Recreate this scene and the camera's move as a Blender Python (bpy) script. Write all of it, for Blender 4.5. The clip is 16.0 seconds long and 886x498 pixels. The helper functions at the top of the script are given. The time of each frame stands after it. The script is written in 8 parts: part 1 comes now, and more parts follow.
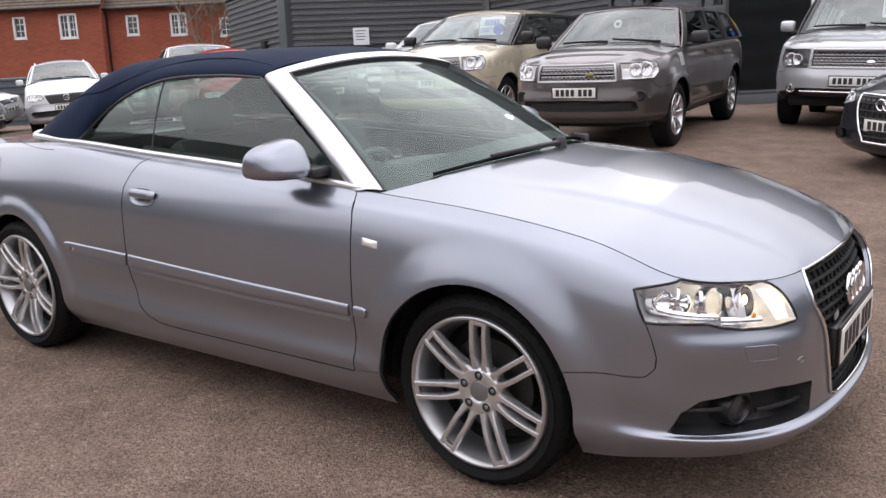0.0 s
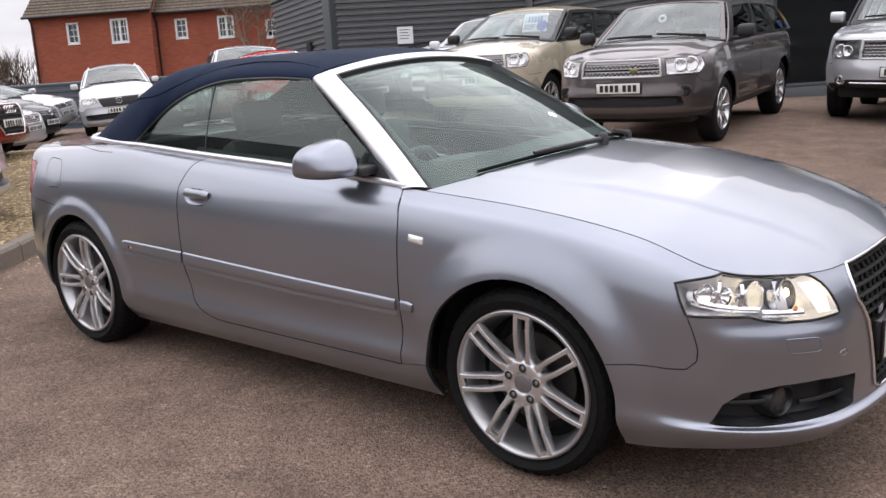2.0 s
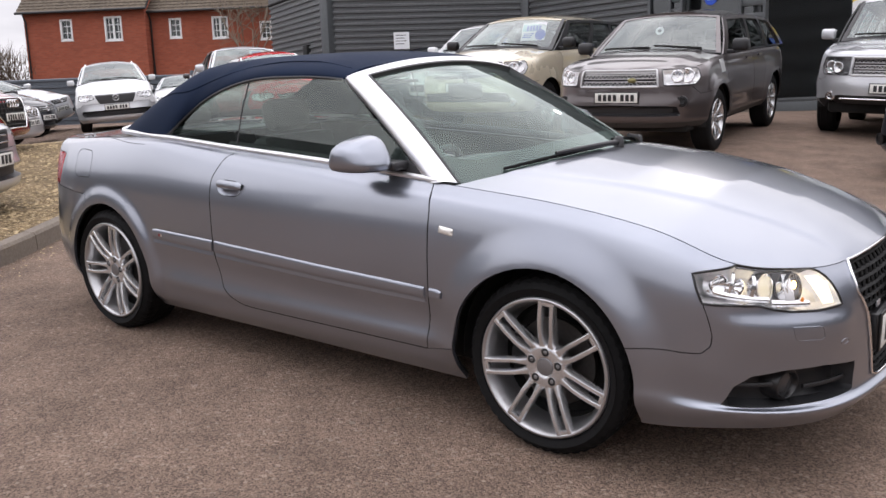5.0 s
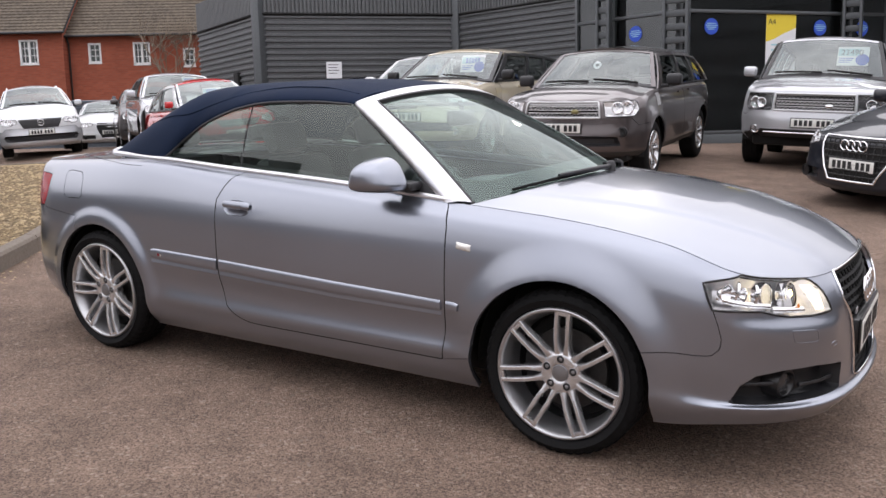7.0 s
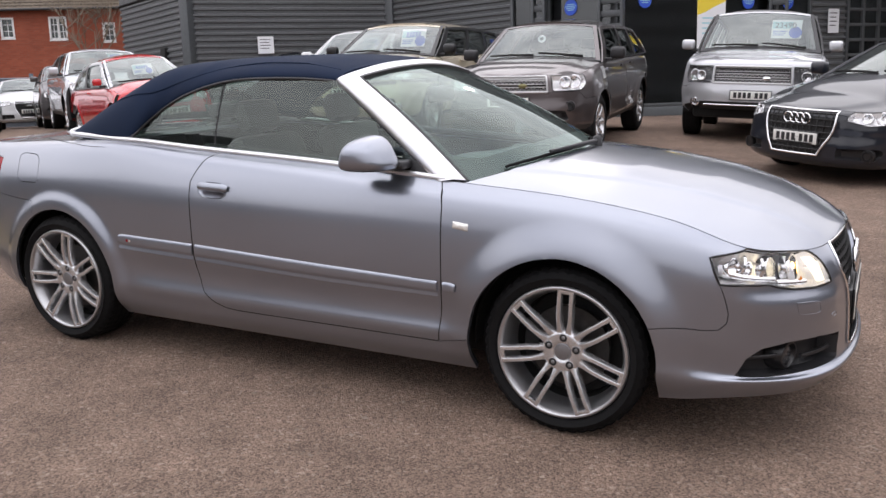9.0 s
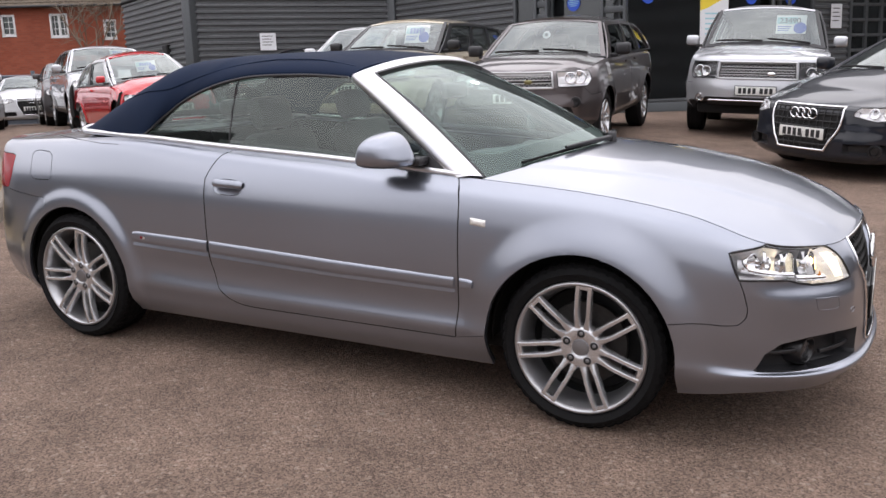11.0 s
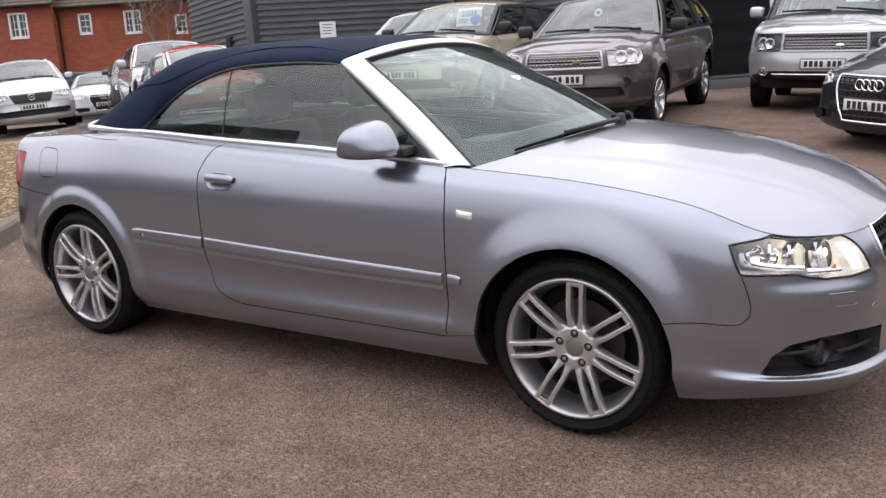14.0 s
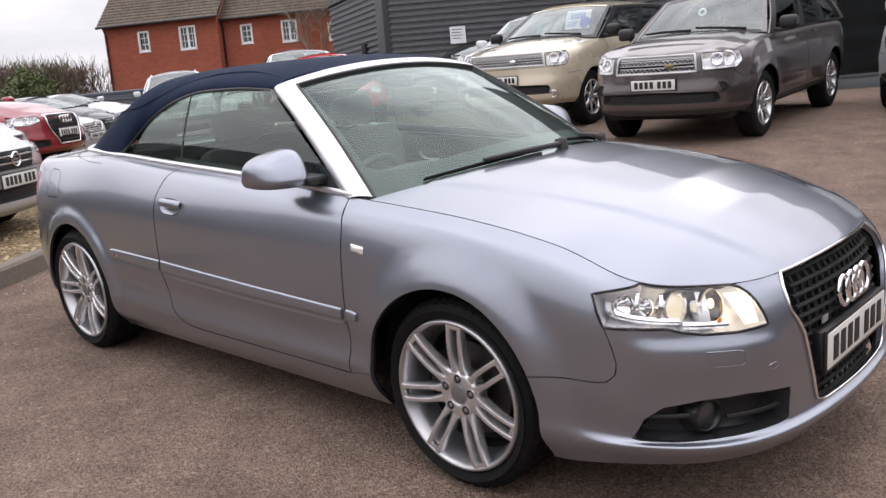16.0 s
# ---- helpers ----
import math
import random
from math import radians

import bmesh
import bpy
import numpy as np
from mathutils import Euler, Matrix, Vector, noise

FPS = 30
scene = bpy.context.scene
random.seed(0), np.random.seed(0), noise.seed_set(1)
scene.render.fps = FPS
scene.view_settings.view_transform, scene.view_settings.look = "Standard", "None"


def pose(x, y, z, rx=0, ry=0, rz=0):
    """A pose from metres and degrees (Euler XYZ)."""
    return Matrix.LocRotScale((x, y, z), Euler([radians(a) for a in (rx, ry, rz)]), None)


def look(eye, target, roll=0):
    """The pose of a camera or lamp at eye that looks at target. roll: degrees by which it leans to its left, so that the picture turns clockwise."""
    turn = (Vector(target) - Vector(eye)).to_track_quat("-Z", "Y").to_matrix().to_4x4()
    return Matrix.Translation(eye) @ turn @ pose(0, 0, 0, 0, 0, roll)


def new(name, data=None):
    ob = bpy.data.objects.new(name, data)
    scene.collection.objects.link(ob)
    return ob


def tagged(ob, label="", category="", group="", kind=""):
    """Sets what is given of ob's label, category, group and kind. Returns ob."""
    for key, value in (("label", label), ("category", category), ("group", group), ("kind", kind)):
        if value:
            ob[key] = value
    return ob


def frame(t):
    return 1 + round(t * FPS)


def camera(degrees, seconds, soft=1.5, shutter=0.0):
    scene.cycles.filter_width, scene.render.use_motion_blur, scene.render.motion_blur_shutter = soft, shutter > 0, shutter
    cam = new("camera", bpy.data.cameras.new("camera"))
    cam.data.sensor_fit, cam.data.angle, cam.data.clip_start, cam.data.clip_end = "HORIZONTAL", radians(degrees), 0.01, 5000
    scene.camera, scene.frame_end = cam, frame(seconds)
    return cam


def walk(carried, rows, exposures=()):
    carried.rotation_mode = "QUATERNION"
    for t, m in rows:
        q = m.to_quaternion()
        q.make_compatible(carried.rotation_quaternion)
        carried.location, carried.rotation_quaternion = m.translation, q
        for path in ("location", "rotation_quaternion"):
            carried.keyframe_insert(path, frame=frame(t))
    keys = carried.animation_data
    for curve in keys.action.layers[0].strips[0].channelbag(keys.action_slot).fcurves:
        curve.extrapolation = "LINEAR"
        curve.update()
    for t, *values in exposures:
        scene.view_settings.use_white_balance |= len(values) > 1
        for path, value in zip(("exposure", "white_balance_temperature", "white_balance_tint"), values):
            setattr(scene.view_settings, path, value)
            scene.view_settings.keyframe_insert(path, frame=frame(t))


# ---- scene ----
cam = camera(54.3, 16.0)
PATH = [
    (0, (2.805, -3.042, 1.214), (1.655, -1.446, 0.855), -2.7),
    (0.5, (2.813, -3.048, 1.215), (1.65, -1.461, 0.855), -2.9),
    (1, (2.828, -3.067, 1.219), (1.64, -1.498, 0.86), -3.2),
    (1.5, (2.831, -3.074, 1.217), (1.621, -1.522, 0.858), -3.4),
    (2, (2.849, -3.098, 1.221), (1.616, -1.565, 0.862), -3.6),
    (2.5, (2.854, -3.113, 1.224), (1.601, -1.595, 0.864), -3.8),
    (3, (2.857, -3.14, 1.222), (1.599, -1.627, 0.863), -3.6),
    (3.5, (2.869, -3.14, 1.211), (1.608, -1.631, 0.85), -3.2),
    (6, (2.785, -3.602, 1.207), (1.642, -1.992, 0.889), -1.4),
    (6.5, (2.72, -3.699, 1.201), (1.616, -2.058, 0.903), -1.2),
    (7, (2.653, -3.74, 1.198), (1.598, -2.065, 0.914), -1.4),
    (7.5, (2.602, -3.751, 1.203), (1.587, -2.052, 0.912), -1.8),
    (8, (2.518, -3.769, 1.212), (1.561, -2.042, 0.892), -2.2),
    (10.5, (2.323, -3.826, 1.208), (1.426, -2.073, 0.855), -1.9),
    (11, (2.33, -3.832, 1.213), (1.42, -2.086, 0.86), -2.1),
    (11.5, (2.335, -3.83, 1.215), (1.413, -2.091, 0.863), -2.3),
    (12, (2.331, -3.809, 1.215), (1.394, -2.077, 0.865), -2.5),
    (12.5, (2.311, -3.781, 1.214), (1.375, -2.049, 0.863), -2.5),
    (13, (2.307, -3.73, 1.207), (1.363, -2.004, 0.85), -2.6),
    (13.5, (2.364, -3.593, 1.194), (1.364, -1.9, 0.826), -3.55),
    (14, (2.526, -3.495, 1.198), (1.465, -1.843, 0.819), -3.9),
    (14.5, (2.675, -3.335, 1.188), (1.54, -1.734, 0.802), -4.4),
    (15, (2.837, -3.139, 1.202), (1.617, -1.6, 0.818), -4.9),
    (15.5, (2.984, -2.962, 1.208), (1.692, -1.482, 0.837), -4.9),
    (16, (3.176, -2.788, 1.222), (1.817, -1.364, 0.871), -4.9),
]
walk(cam, [(t, look(eye, target, roll)) for t, eye, target, roll in PATH], [(0.0, 1.02, 6600, 16), (16.0, 1.02, 6600, 16)])


# ---- light ----
world = bpy.data.worlds.new("overcast_sky")
scene.world = world
world.use_nodes = True
wn, wl = world.node_tree.nodes, world.node_tree.links
sky = wn.new("ShaderNodeTexSky")
sky.sky_type, sky.sun_disc = "NISHITA", False
SUN_DIR = Vector((-0.235, 0.85, 0.475)).normalized()
sky.sun_elevation = math.asin(SUN_DIR.z)
sky.sun_rotation = math.atan2(SUN_DIR.x, SUN_DIR.y)
sky.air_density, sky.dust_density, sky.ozone_density = 1.0, 2.0, 1.0
grey = wn.new("ShaderNodeHueSaturation")
grey.inputs["Saturation"].default_value = 0.22
wl.new(sky.outputs[0], grey.inputs["Color"])
clouds, ramp, spot = wn.new("ShaderNodeTexNoise"), wn.new("ShaderNodeValToRGB"), wn.new("ShaderNodeTexCoord")
flat = wn.new("ShaderNodeMapping")
flat.inputs["Scale"].default_value = (1.0, 1.0, 3.2)
clouds.inputs["Scale"].default_value, clouds.inputs["Detail"].default_value = 2.2, 6.0
clouds.inputs["Roughness"].default_value = 0.55
ramp.color_ramp.elements[0].position, ramp.color_ramp.elements[0].color = 0.32, (4.0, 4.15, 4.5, 1)
ramp.color_ramp.elements[1].position, ramp.color_ramp.elements[1].color = 0.68, (7.4, 7.5, 7.7, 1)
wl.new(spot.outputs["Generated"], flat.inputs["Vector"])
wl.new(flat.outputs[0], clouds.inputs["Vector"])
wl.new(clouds.outputs["Fac"], ramp.inputs["Fac"])
cover = wn.new("ShaderNodeMix")
cover.data_type = "RGBA"
cover.inputs["Factor"].default_value = 0.988
wl.new(grey.outputs[0], cover.inputs["A"])
wl.new(ramp.outputs[0], cover.inputs["B"])
# an overcast sky is three times as bright overhead as at the horizon
axis, lighten, brighter = wn.new("ShaderNodeSeparateXYZ"), wn.new("ShaderNodeMapRange"), wn.new("ShaderNodeMix")
wl.new(spot.outputs["Generated"], axis.inputs[0])
wl.new(axis.outputs["Z"], lighten.inputs["Value"])
lighten.inputs["From Min"].default_value, lighten.inputs["From Max"].default_value = 0.0, 1.0
lighten.inputs["To Min"].default_value, lighten.inputs["To Max"].default_value = 0.44, 1.38
brighter.data_type, brighter.blend_type = "RGBA", "MULTIPLY"
brighter.inputs["Factor"].default_value = 1.0
wl.new(cover.outputs["Result"], brighter.inputs["A"])
wl.new(lighten.outputs[0], brighter.inputs["B"])
back = wn["Background"]
back.inputs["Strength"].default_value = 0.151
wl.new(brighter.outputs["Result"], back.inputs["Color"])
sun = new("sun", bpy.data.lights.new("sun", "SUN"))
sun.data.energy, sun.data.angle, sun.data.color = 0.024, radians(0.95), (1.0, 0.95, 0.88)
sun.matrix_world = look((0, 0, 30), Vector((0, 0, 30)) - SUN_DIR)


# ---- materials ----
def material(name, colour, rough=0.5, metal=0.0, spread=0.12, grain=30.0, patch=2.0, bump=0.0, coat=0.0, per_piece=0.0, spec=0.5):
    """A surface with two scales of colour change, uneven gloss and fine relief. Grain and patch are in marks a metre."""
    m = bpy.data.materials.new(name)
    m.use_nodes = True
    n, l = m.node_tree.nodes, m.node_tree.links
    b = n["Principled BSDF"]
    b.inputs["Metallic"].default_value, b.inputs["Roughness"].default_value = metal, rough
    b.inputs["Coat Weight"].default_value, b.inputs["Coat Roughness"].default_value = coat, 0.04
    b.inputs["Specular IOR Level"].default_value = spec
    tc = n.new("ShaderNodeTexCoord")
    fine, broad = n.new("ShaderNodeTexNoise"), n.new("ShaderNodeTexNoise")
    fine.inputs["Scale"].default_value, fine.inputs["Detail"].default_value = grain, 4.0
    broad.inputs["Scale"].default_value, broad.inputs["Detail"].default_value = patch, 5.0
    both = n.new("ShaderNodeMath")
    both.operation = "MULTIPLY_ADD"
    both.inputs[1].default_value = 0.6
    l.new(tc.outputs["Object"], fine.inputs["Vector"])
    l.new(tc.outputs["Object"], broad.inputs["Vector"])
    l.new(fine.outputs["Fac"], both.inputs[0])
    half = n.new("ShaderNodeMath")
    half.operation = "MULTIPLY"
    half.inputs[1].default_value = 0.4
    l.new(broad.outputs["Fac"], half.inputs[0])
    l.new(half.outputs[0], both.inputs[2])
    value = both.outputs[0]
    if per_piece:
        info, add = n.new("ShaderNodeObjectInfo"), n.new("ShaderNodeMath")
        add.operation = "MULTIPLY_ADD"
        add.inputs[1].default_value = per_piece
        l.new(info.outputs["Random"], add.inputs[0])
        shift = n.new("ShaderNodeMath")
        shift.inputs[1].default_value = -per_piece / 2
        l.new(value, shift.inputs[0])
        l.new(shift.outputs[0], add.inputs[2])
        value = add.outputs[0]
    cr = n.new("ShaderNodeValToRGB")
    c = np.array(colour)
    cr.color_ramp.elements[0].position, cr.color_ramp.elements[1].position = 0.3, 0.7
    cr.color_ramp.elements[0].color = (*np.clip(c * (1 - spread), 0, 1), 1)
    cr.color_ramp.elements[1].color = (*np.clip(c * (1 + spread), 0, 1), 1)
    l.new(value, cr.inputs["Fac"])
    l.new(cr.outputs["Color"], b.inputs["Base Color"])
    gloss = n.new("ShaderNodeMapRange")
    gloss.inputs["To Min"].default_value, gloss.inputs["To Max"].default_value = rough * 0.85, min(1, rough * 1.15)
    l.new(broad.outputs["Fac"], gloss.inputs["Value"])
    l.new(gloss.outputs[0], b.inputs["Roughness"])
    if bump:
        bp = n.new("ShaderNodeBump")
        bp.inputs["Strength"].default_value, bp.inputs["Distance"].default_value = 0.8, bump
        l.new(fine.outputs["Fac"], bp.inputs["Height"])
        l.new(bp.outputs["Normal"], b.inputs["Normal"])
    return m


def glass_material(name, tint, clear=0.85, rough=0.0, mirror=0.05):
    """Thin glass: part clear, part mirror by the angle."""
    m = bpy.data.materials.new(name)
    m.use_nodes = True
    n, l = m.node_tree.nodes, m.node_tree.links
    n.remove(n["Principled BSDF"])
    see, shine, mix, face = n.new("ShaderNodeBsdfTransparent"), n.new("ShaderNodeBsdfGlossy"), n.new("ShaderNodeMixShader"), n.new("ShaderNodeLayerWeight")
    see.inputs["Color"].default_value = (*(clear * t for t in tint), 1)
    shine.inputs["Roughness"].default_value = rough
    shine.inputs["Color"].default_value = (*(t**0.5 for t in tint), 1)
    face.inputs["Blend"].default_value = 0.5
    steep, gloss = n.new("ShaderNodeMath"), n.new("ShaderNodeMath")
    steep.operation, gloss.operation = "POWER", "MULTIPLY_ADD"
    steep.inputs[1].default_value = 4.0
    gloss.inputs[1].default_value, gloss.inputs[2].default_value = 1 - mirror, mirror
    l.new(face.outputs["Facing"], steep.inputs[0])
    l.new(steep.outputs[0], gloss.inputs[0])
    l.new(gloss.outputs[0], mix.inputs["Fac"])
    l.new(see.outputs[0], mix.inputs[1])
    l.new(shine.outputs[0], mix.inputs[2])
    l.new(mix.outputs[0], n["Material Output"].inputs["Surface"])
    return m


def paint(name, colour, metal=0.55, rough=0.32):
    """Car paint: a metallic coat with fine flakes under clear lacquer."""
    m = material(name, colour, rough, metal, 0.05, 900.0, 1.5, coat=1.0, spec=0.5 if metal > 0 else 0.12)
    m.node_tree.nodes["Principled BSDF"].inputs["Coat Roughness"].default_value = 0.015
    return m


def ground_material(name, low, high, stone, scale, bump):
    m = bpy.data.materials.new(name)
    m.use_nodes = True
    n, l = m.node_tree.nodes, m.node_tree.links
    b = n["Principled BSDF"]
    b.inputs["Roughness"].default_value = 0.9
    b.inputs["Specular IOR Level"].default_value = 0.25
    tc = n.new("ShaderNodeTexCoord")
    grit, patches, stains, chips = n.new("ShaderNodeTexNoise"), n.new("ShaderNodeTexNoise"), n.new("ShaderNodeTexNoise"), n.new("ShaderNodeTexVoronoi")
    for tex, s, d in ((grit, scale, 6.0), (patches, 0.55, 6.0), (stains, 3.5, 8.0)):
        tex.inputs["Scale"].default_value, tex.inputs["Detail"].default_value = s, d
        l.new(tc.outputs["Object"], tex.inputs["Vector"])
    chips.inputs["Scale"].default_value = scale * 0.6
    l.new(tc.outputs["Object"], chips.inputs["Vector"])
    base = n.new("ShaderNodeValToRGB")
    base.color_ramp.elements[0].position, base.color_ramp.elements[1].position = 0.26, 0.74
    base.color_ramp.elements[0].color, base.color_ramp.elements[1].color = (*low, 1), (*high, 1)
    crumbs, crumb_tone, mixed = n.new("ShaderNodeTexVoronoi"), n.new("ShaderNodeSeparateColor"), n.new("ShaderNodeMix")
    crumbs.inputs["Scale"].default_value = scale * 1.35
    crumbs.inputs["Randomness"].default_value = 1.0
    l.new(tc.outputs["Object"], crumbs.inputs["Vector"])
    l.new(crumbs.outputs["Color"], crumb_tone.inputs[0])
    mixed.inputs["Factor"].default_value = 0.52
    l.new(grit.outputs["Fac"], mixed.inputs["A"])
    l.new(crumb_tone.outputs[1], mixed.inputs["B"])
    l.new(mixed.outputs["Result"], base.inputs["Fac"])
    pale = n.new("ShaderNodeMix")
    pale.data_type, pale.blend_type = "RGBA", "MIX"
    pale.inputs["B"].default_value = (*stone, 1)
    sep, pick = n.new("ShaderNodeSeparateColor"), n.new("ShaderNodeMapRange")
    pick.inputs["From Min"].default_value, pick.inputs["From Max"].default_value = 0.90, 1.0
    pick.inputs["To Max"].default_value = 0.55
    l.new(chips.outputs["Color"], sep.inputs[0])
    l.new(sep.outputs[0], pick.inputs["Value"])
    l.new(pick.outputs[0], pale.inputs["Factor"])
    l.new(base.outputs["Color"], pale.inputs["A"])
    tone, mul = n.new("ShaderNodeMapRange"), n.new("ShaderNodeMix")
    tone.inputs["From Min"].default_value, tone.inputs["From Max"].default_value = 0.3, 0.7
    tone.inputs["To Min"].default_value, tone.inputs["To Max"].default_value = 0.66, 1.28
    mul.data_type, mul.blend_type = "RGBA", "MULTIPLY"
    mul.inputs["Factor"].default_value = 1.0
    avg = n.new("ShaderNodeMix")
    avg.inputs["Factor"].default_value = 0.6
    l.new(patches.outputs["Fac"], avg.inputs["A"])
    l.new(stains.outputs["Fac"], avg.inputs["B"])
    l.new(avg.outputs["Result"], tone.inputs["Value"])
    l.new(pale.outputs["Result"], mul.inputs["A"])
    l.new(tone.outputs[0], mul.inputs["B"])
    l.new(mul.outputs["Result"], b.inputs["Base Color"])
    bp, high_ = n.new("ShaderNodeBump"), n.new("ShaderNodeMath")
    high_.operation = "SUBTRACT"
    l.new(grit.outputs["Fac"], high_.inputs[0])
    l.new(crumbs.outputs["Distance"], high_.inputs[1])
    bp.inputs["Strength"].default_value, bp.inputs["Distance"].default_value = 1.0, bump
    l.new(high_.outputs[0], bp.inputs["Height"])
    l.new(bp.outputs["Normal"], b.inputs["Normal"])
    return m


def brick_material(name, low, high, mortar):
    m = bpy.data.materials.new(name)
    m.use_nodes = True
    n, l = m.node_tree.nodes, m.node_tree.links
    b = n["Principled BSDF"]
    b.inputs["Roughness"].default_value = 0.9
    tc, bt, broad = n.new("ShaderNodeTexCoord"), n.new("ShaderNodeTexBrick"), n.new("ShaderNodeTexNoise")
    turn = n.new("ShaderNodeMapping")
    turn.inputs["Rotation"].default_value = (radians(90), 0, 0)
    l.new(tc.outputs["Object"], turn.inputs["Vector"])
    l.new(turn.outputs[0], bt.inputs["Vector"])
    bt.inputs["Scale"].default_value = 1.0
    bt.inputs["Brick Width"].default_value, bt.inputs["Row Height"].default_value, bt.inputs["Mortar Size"].default_value = 0.225, 0.075, 0.005
    bt.inputs["Color1"].default_value, bt.inputs["Color2"].default_value, bt.inputs["Mortar"].default_value = (*low, 1), (*high, 1), (*mortar, 1)
    broad.inputs["Scale"].default_value, broad.inputs["Detail"].default_value = 0.8, 6.0
    l.new(tc.outputs["Object"], broad.inputs["Vector"])
    tone, mul = n.new("ShaderNodeMapRange"), n.new("ShaderNodeMix")
    tone.inputs["To Min"].default_value, tone.inputs["To Max"].default_value = 0.75, 1.25
    mul.data_type, mul.blend_type = "RGBA", "MULTIPLY"
    mul.inputs["Factor"].default_value = 1.0
    l.new(broad.outputs["Fac"], tone.inputs["Value"])
    l.new(bt.outputs["Color"], mul.inputs["A"])
    l.new(tone.outputs[0], mul.inputs["B"])
    l.new(mul.outputs["Result"], b.inputs["Base Color"])
    return m


def glow(name, colour, strength):
    m = bpy.data.materials.new(name)
    m.use_nodes = True
    b = m.node_tree.nodes["Principled BSDF"]
    b.inputs["Base Color"].default_value = (*colour, 1)
    b.inputs["Emission Color"].default_value = (*colour, 1)
    b.inputs["Emission Strength"].default_value = strength
    b.inputs["Roughness"].default_value = 0.1
    return m


LILAC = paint("lilac_silver_paint", (0.286, 0.306, 0.354), 0.9, 0.30)
ALU = material("satin_aluminium", (0.78, 0.78, 0.80), 0.34, 0.85, 0.04, 200.0, 3.0)
CHROME = material("chrome", (0.85, 0.85, 0.86), 0.08, 1.0, 0.03, 40.0, 3.0)
ALLOY = material("silver_alloy", (0.63, 0.63, 0.64), 0.24, 0.8, 0.06, 300.0, 4.0, coat=0.5)
ALLOY_RIM = material("rim_barrel_alloy", (0.47, 0.47, 0.48), 0.3, 0.85, 0.1, 200.0, 4.0)
ALLOY_DULL = material("dull_alloy", (0.26, 0.26, 0.27), 0.4, 0.8, 0.1, 100.0, 4.0)
RUBBER = material("tyre_rubber", (0.008, 0.008, 0.0085), 0.75, 0.0, 0.3, 60.0, 5.0, bump=0.0006, spec=0.15)
TRIM = material("black_plastic", (0.018, 0.018, 0.02), 0.45, 0.0, 0.2, 150.0, 5.0)
SATIN_BLACK = material("satin_black", (0.012, 0.012, 0.013), 0.3, 0.0, 0.2, 100.0, 4.0)
# this black also stands in for shade inside wheels and door gaps
DARK = material("underbody_and_shade_black", (0.008, 0.008, 0.008), 0.9, 0.0, 0.2, 20.0, 4.0)
CANVAS = material("navy_canvas", (0.0070, 0.0150, 0.037), 0.85, 0.0, 0.22, 420.0, 5.0, bump=0.0004, spec=0.2)
GLASS = glass_material("windscreen_glass", (0.78, 0.97, 0.90), 0.90, mirror=0.07)
GLASS_SIDE = glass_material("green_tinted_glass", (0.78, 0.92, 0.84), 0.66, mirror=0.085)
GLASS_DARK = glass_material("dark_car_glass", (0.78, 0.84, 0.82), 0.6, mirror=0.085)
GLASS_PARKED = glass_material("parked_windscreen_glass", (0.82, 0.92, 0.88), 0.72, mirror=0.15)
GLASS_SHOP = glass_material("showroom_glass", (0.8, 0.85, 0.86), 0.5, mirror=0.10)
LENS = glass_material("lamp_lens", (0.98, 0.98, 0.98), 0.97)
LAMP_ON = glow("lit_bulb", (1.0, 0.62, 0.22), 5.0)
LAMP_WARM = glow("lit_reflector", (1.0, 0.90, 0.68), 0.75)
AMBER = material("amber_plastic", (0.75, 0.24, 0.03), 0.25, 0.0, 0.1)
RED_LENS = material("red_lamp_plastic", (0.29, 0.004, 0.009), 0.2, 0.0, 0.25, 200.0, 10.0, coat=0.08, spec=0.14)
LEATHER = material("black_leather", (0.045, 0.045, 0.047), 0.5, 0.0, 0.2, 60.0, 6.0)
DASH = material("dark_dashboard_plastic", (0.055, 0.058, 0.06), 0.6, 0.0, 0.15, 40.0, 6.0)
PLATE_WHITE = material("plate_white", (0.72, 0.72, 0.68), 0.35, 0.0, 0.05, 60.0, 6.0)
INK = material("black_ink", (0.015, 0.015, 0.016), 0.5, 0.0, 0.1)
# steel darkened for the shade behind the spokes
DISC = material("shaded_disc_steel", (0.055, 0.052, 0.05), 0.5, 0.8, 0.2, 90.0, 8.0)
CARD = material("white_card", (0.78, 0.80, 0.82), 0.6, 0.0, 0.04, 40.0, 3.0)
BLUE_INK = material("blue_print", (0.02, 0.08, 0.52), 0.5, 0.0, 0.08)
TEAL_INK = material("pale_teal_print", (0.35, 0.62, 0.68), 0.5, 0.0, 0.08)
YELLOW_INK = material("yellow_print", (0.80, 0.62, 0.05), 0.5, 0.0, 0.05)


# ---- making meshes ----
def part(name, bm, mat, parent=None, label="", smooth=35):
    """Links a bmesh as one mesh object, under a thing or part if one is given."""
    me = bpy.data.meshes.new(name)
    bm.to_mesh(me)
    bm.free()
    return finish(name, me, mat, parent, label, smooth)


def finish(name, me, mat, parent=None, label="", smooth=35):
    for one in mat if isinstance(mat, (list, tuple)) else (mat,):
        me.materials.append(one)
    if smooth:
        me.shade_smooth()
        me.set_sharp_from_angle(angle=radians(smooth))
    ob = new(name, me)
    if parent is not None:
        ob.parent = parent
    if label:
        tagged(ob, label)
    return ob


def pydata(name, verts, faces, mat, parent=None, label="", smooth=35):
    me = bpy.data.meshes.new(name)
    me.from_pydata([tuple(map(float, p)) for p in verts], [], [tuple(map(int, q)) for q in faces])
    me.update()
    return finish(name, me, mat, parent, label, smooth)


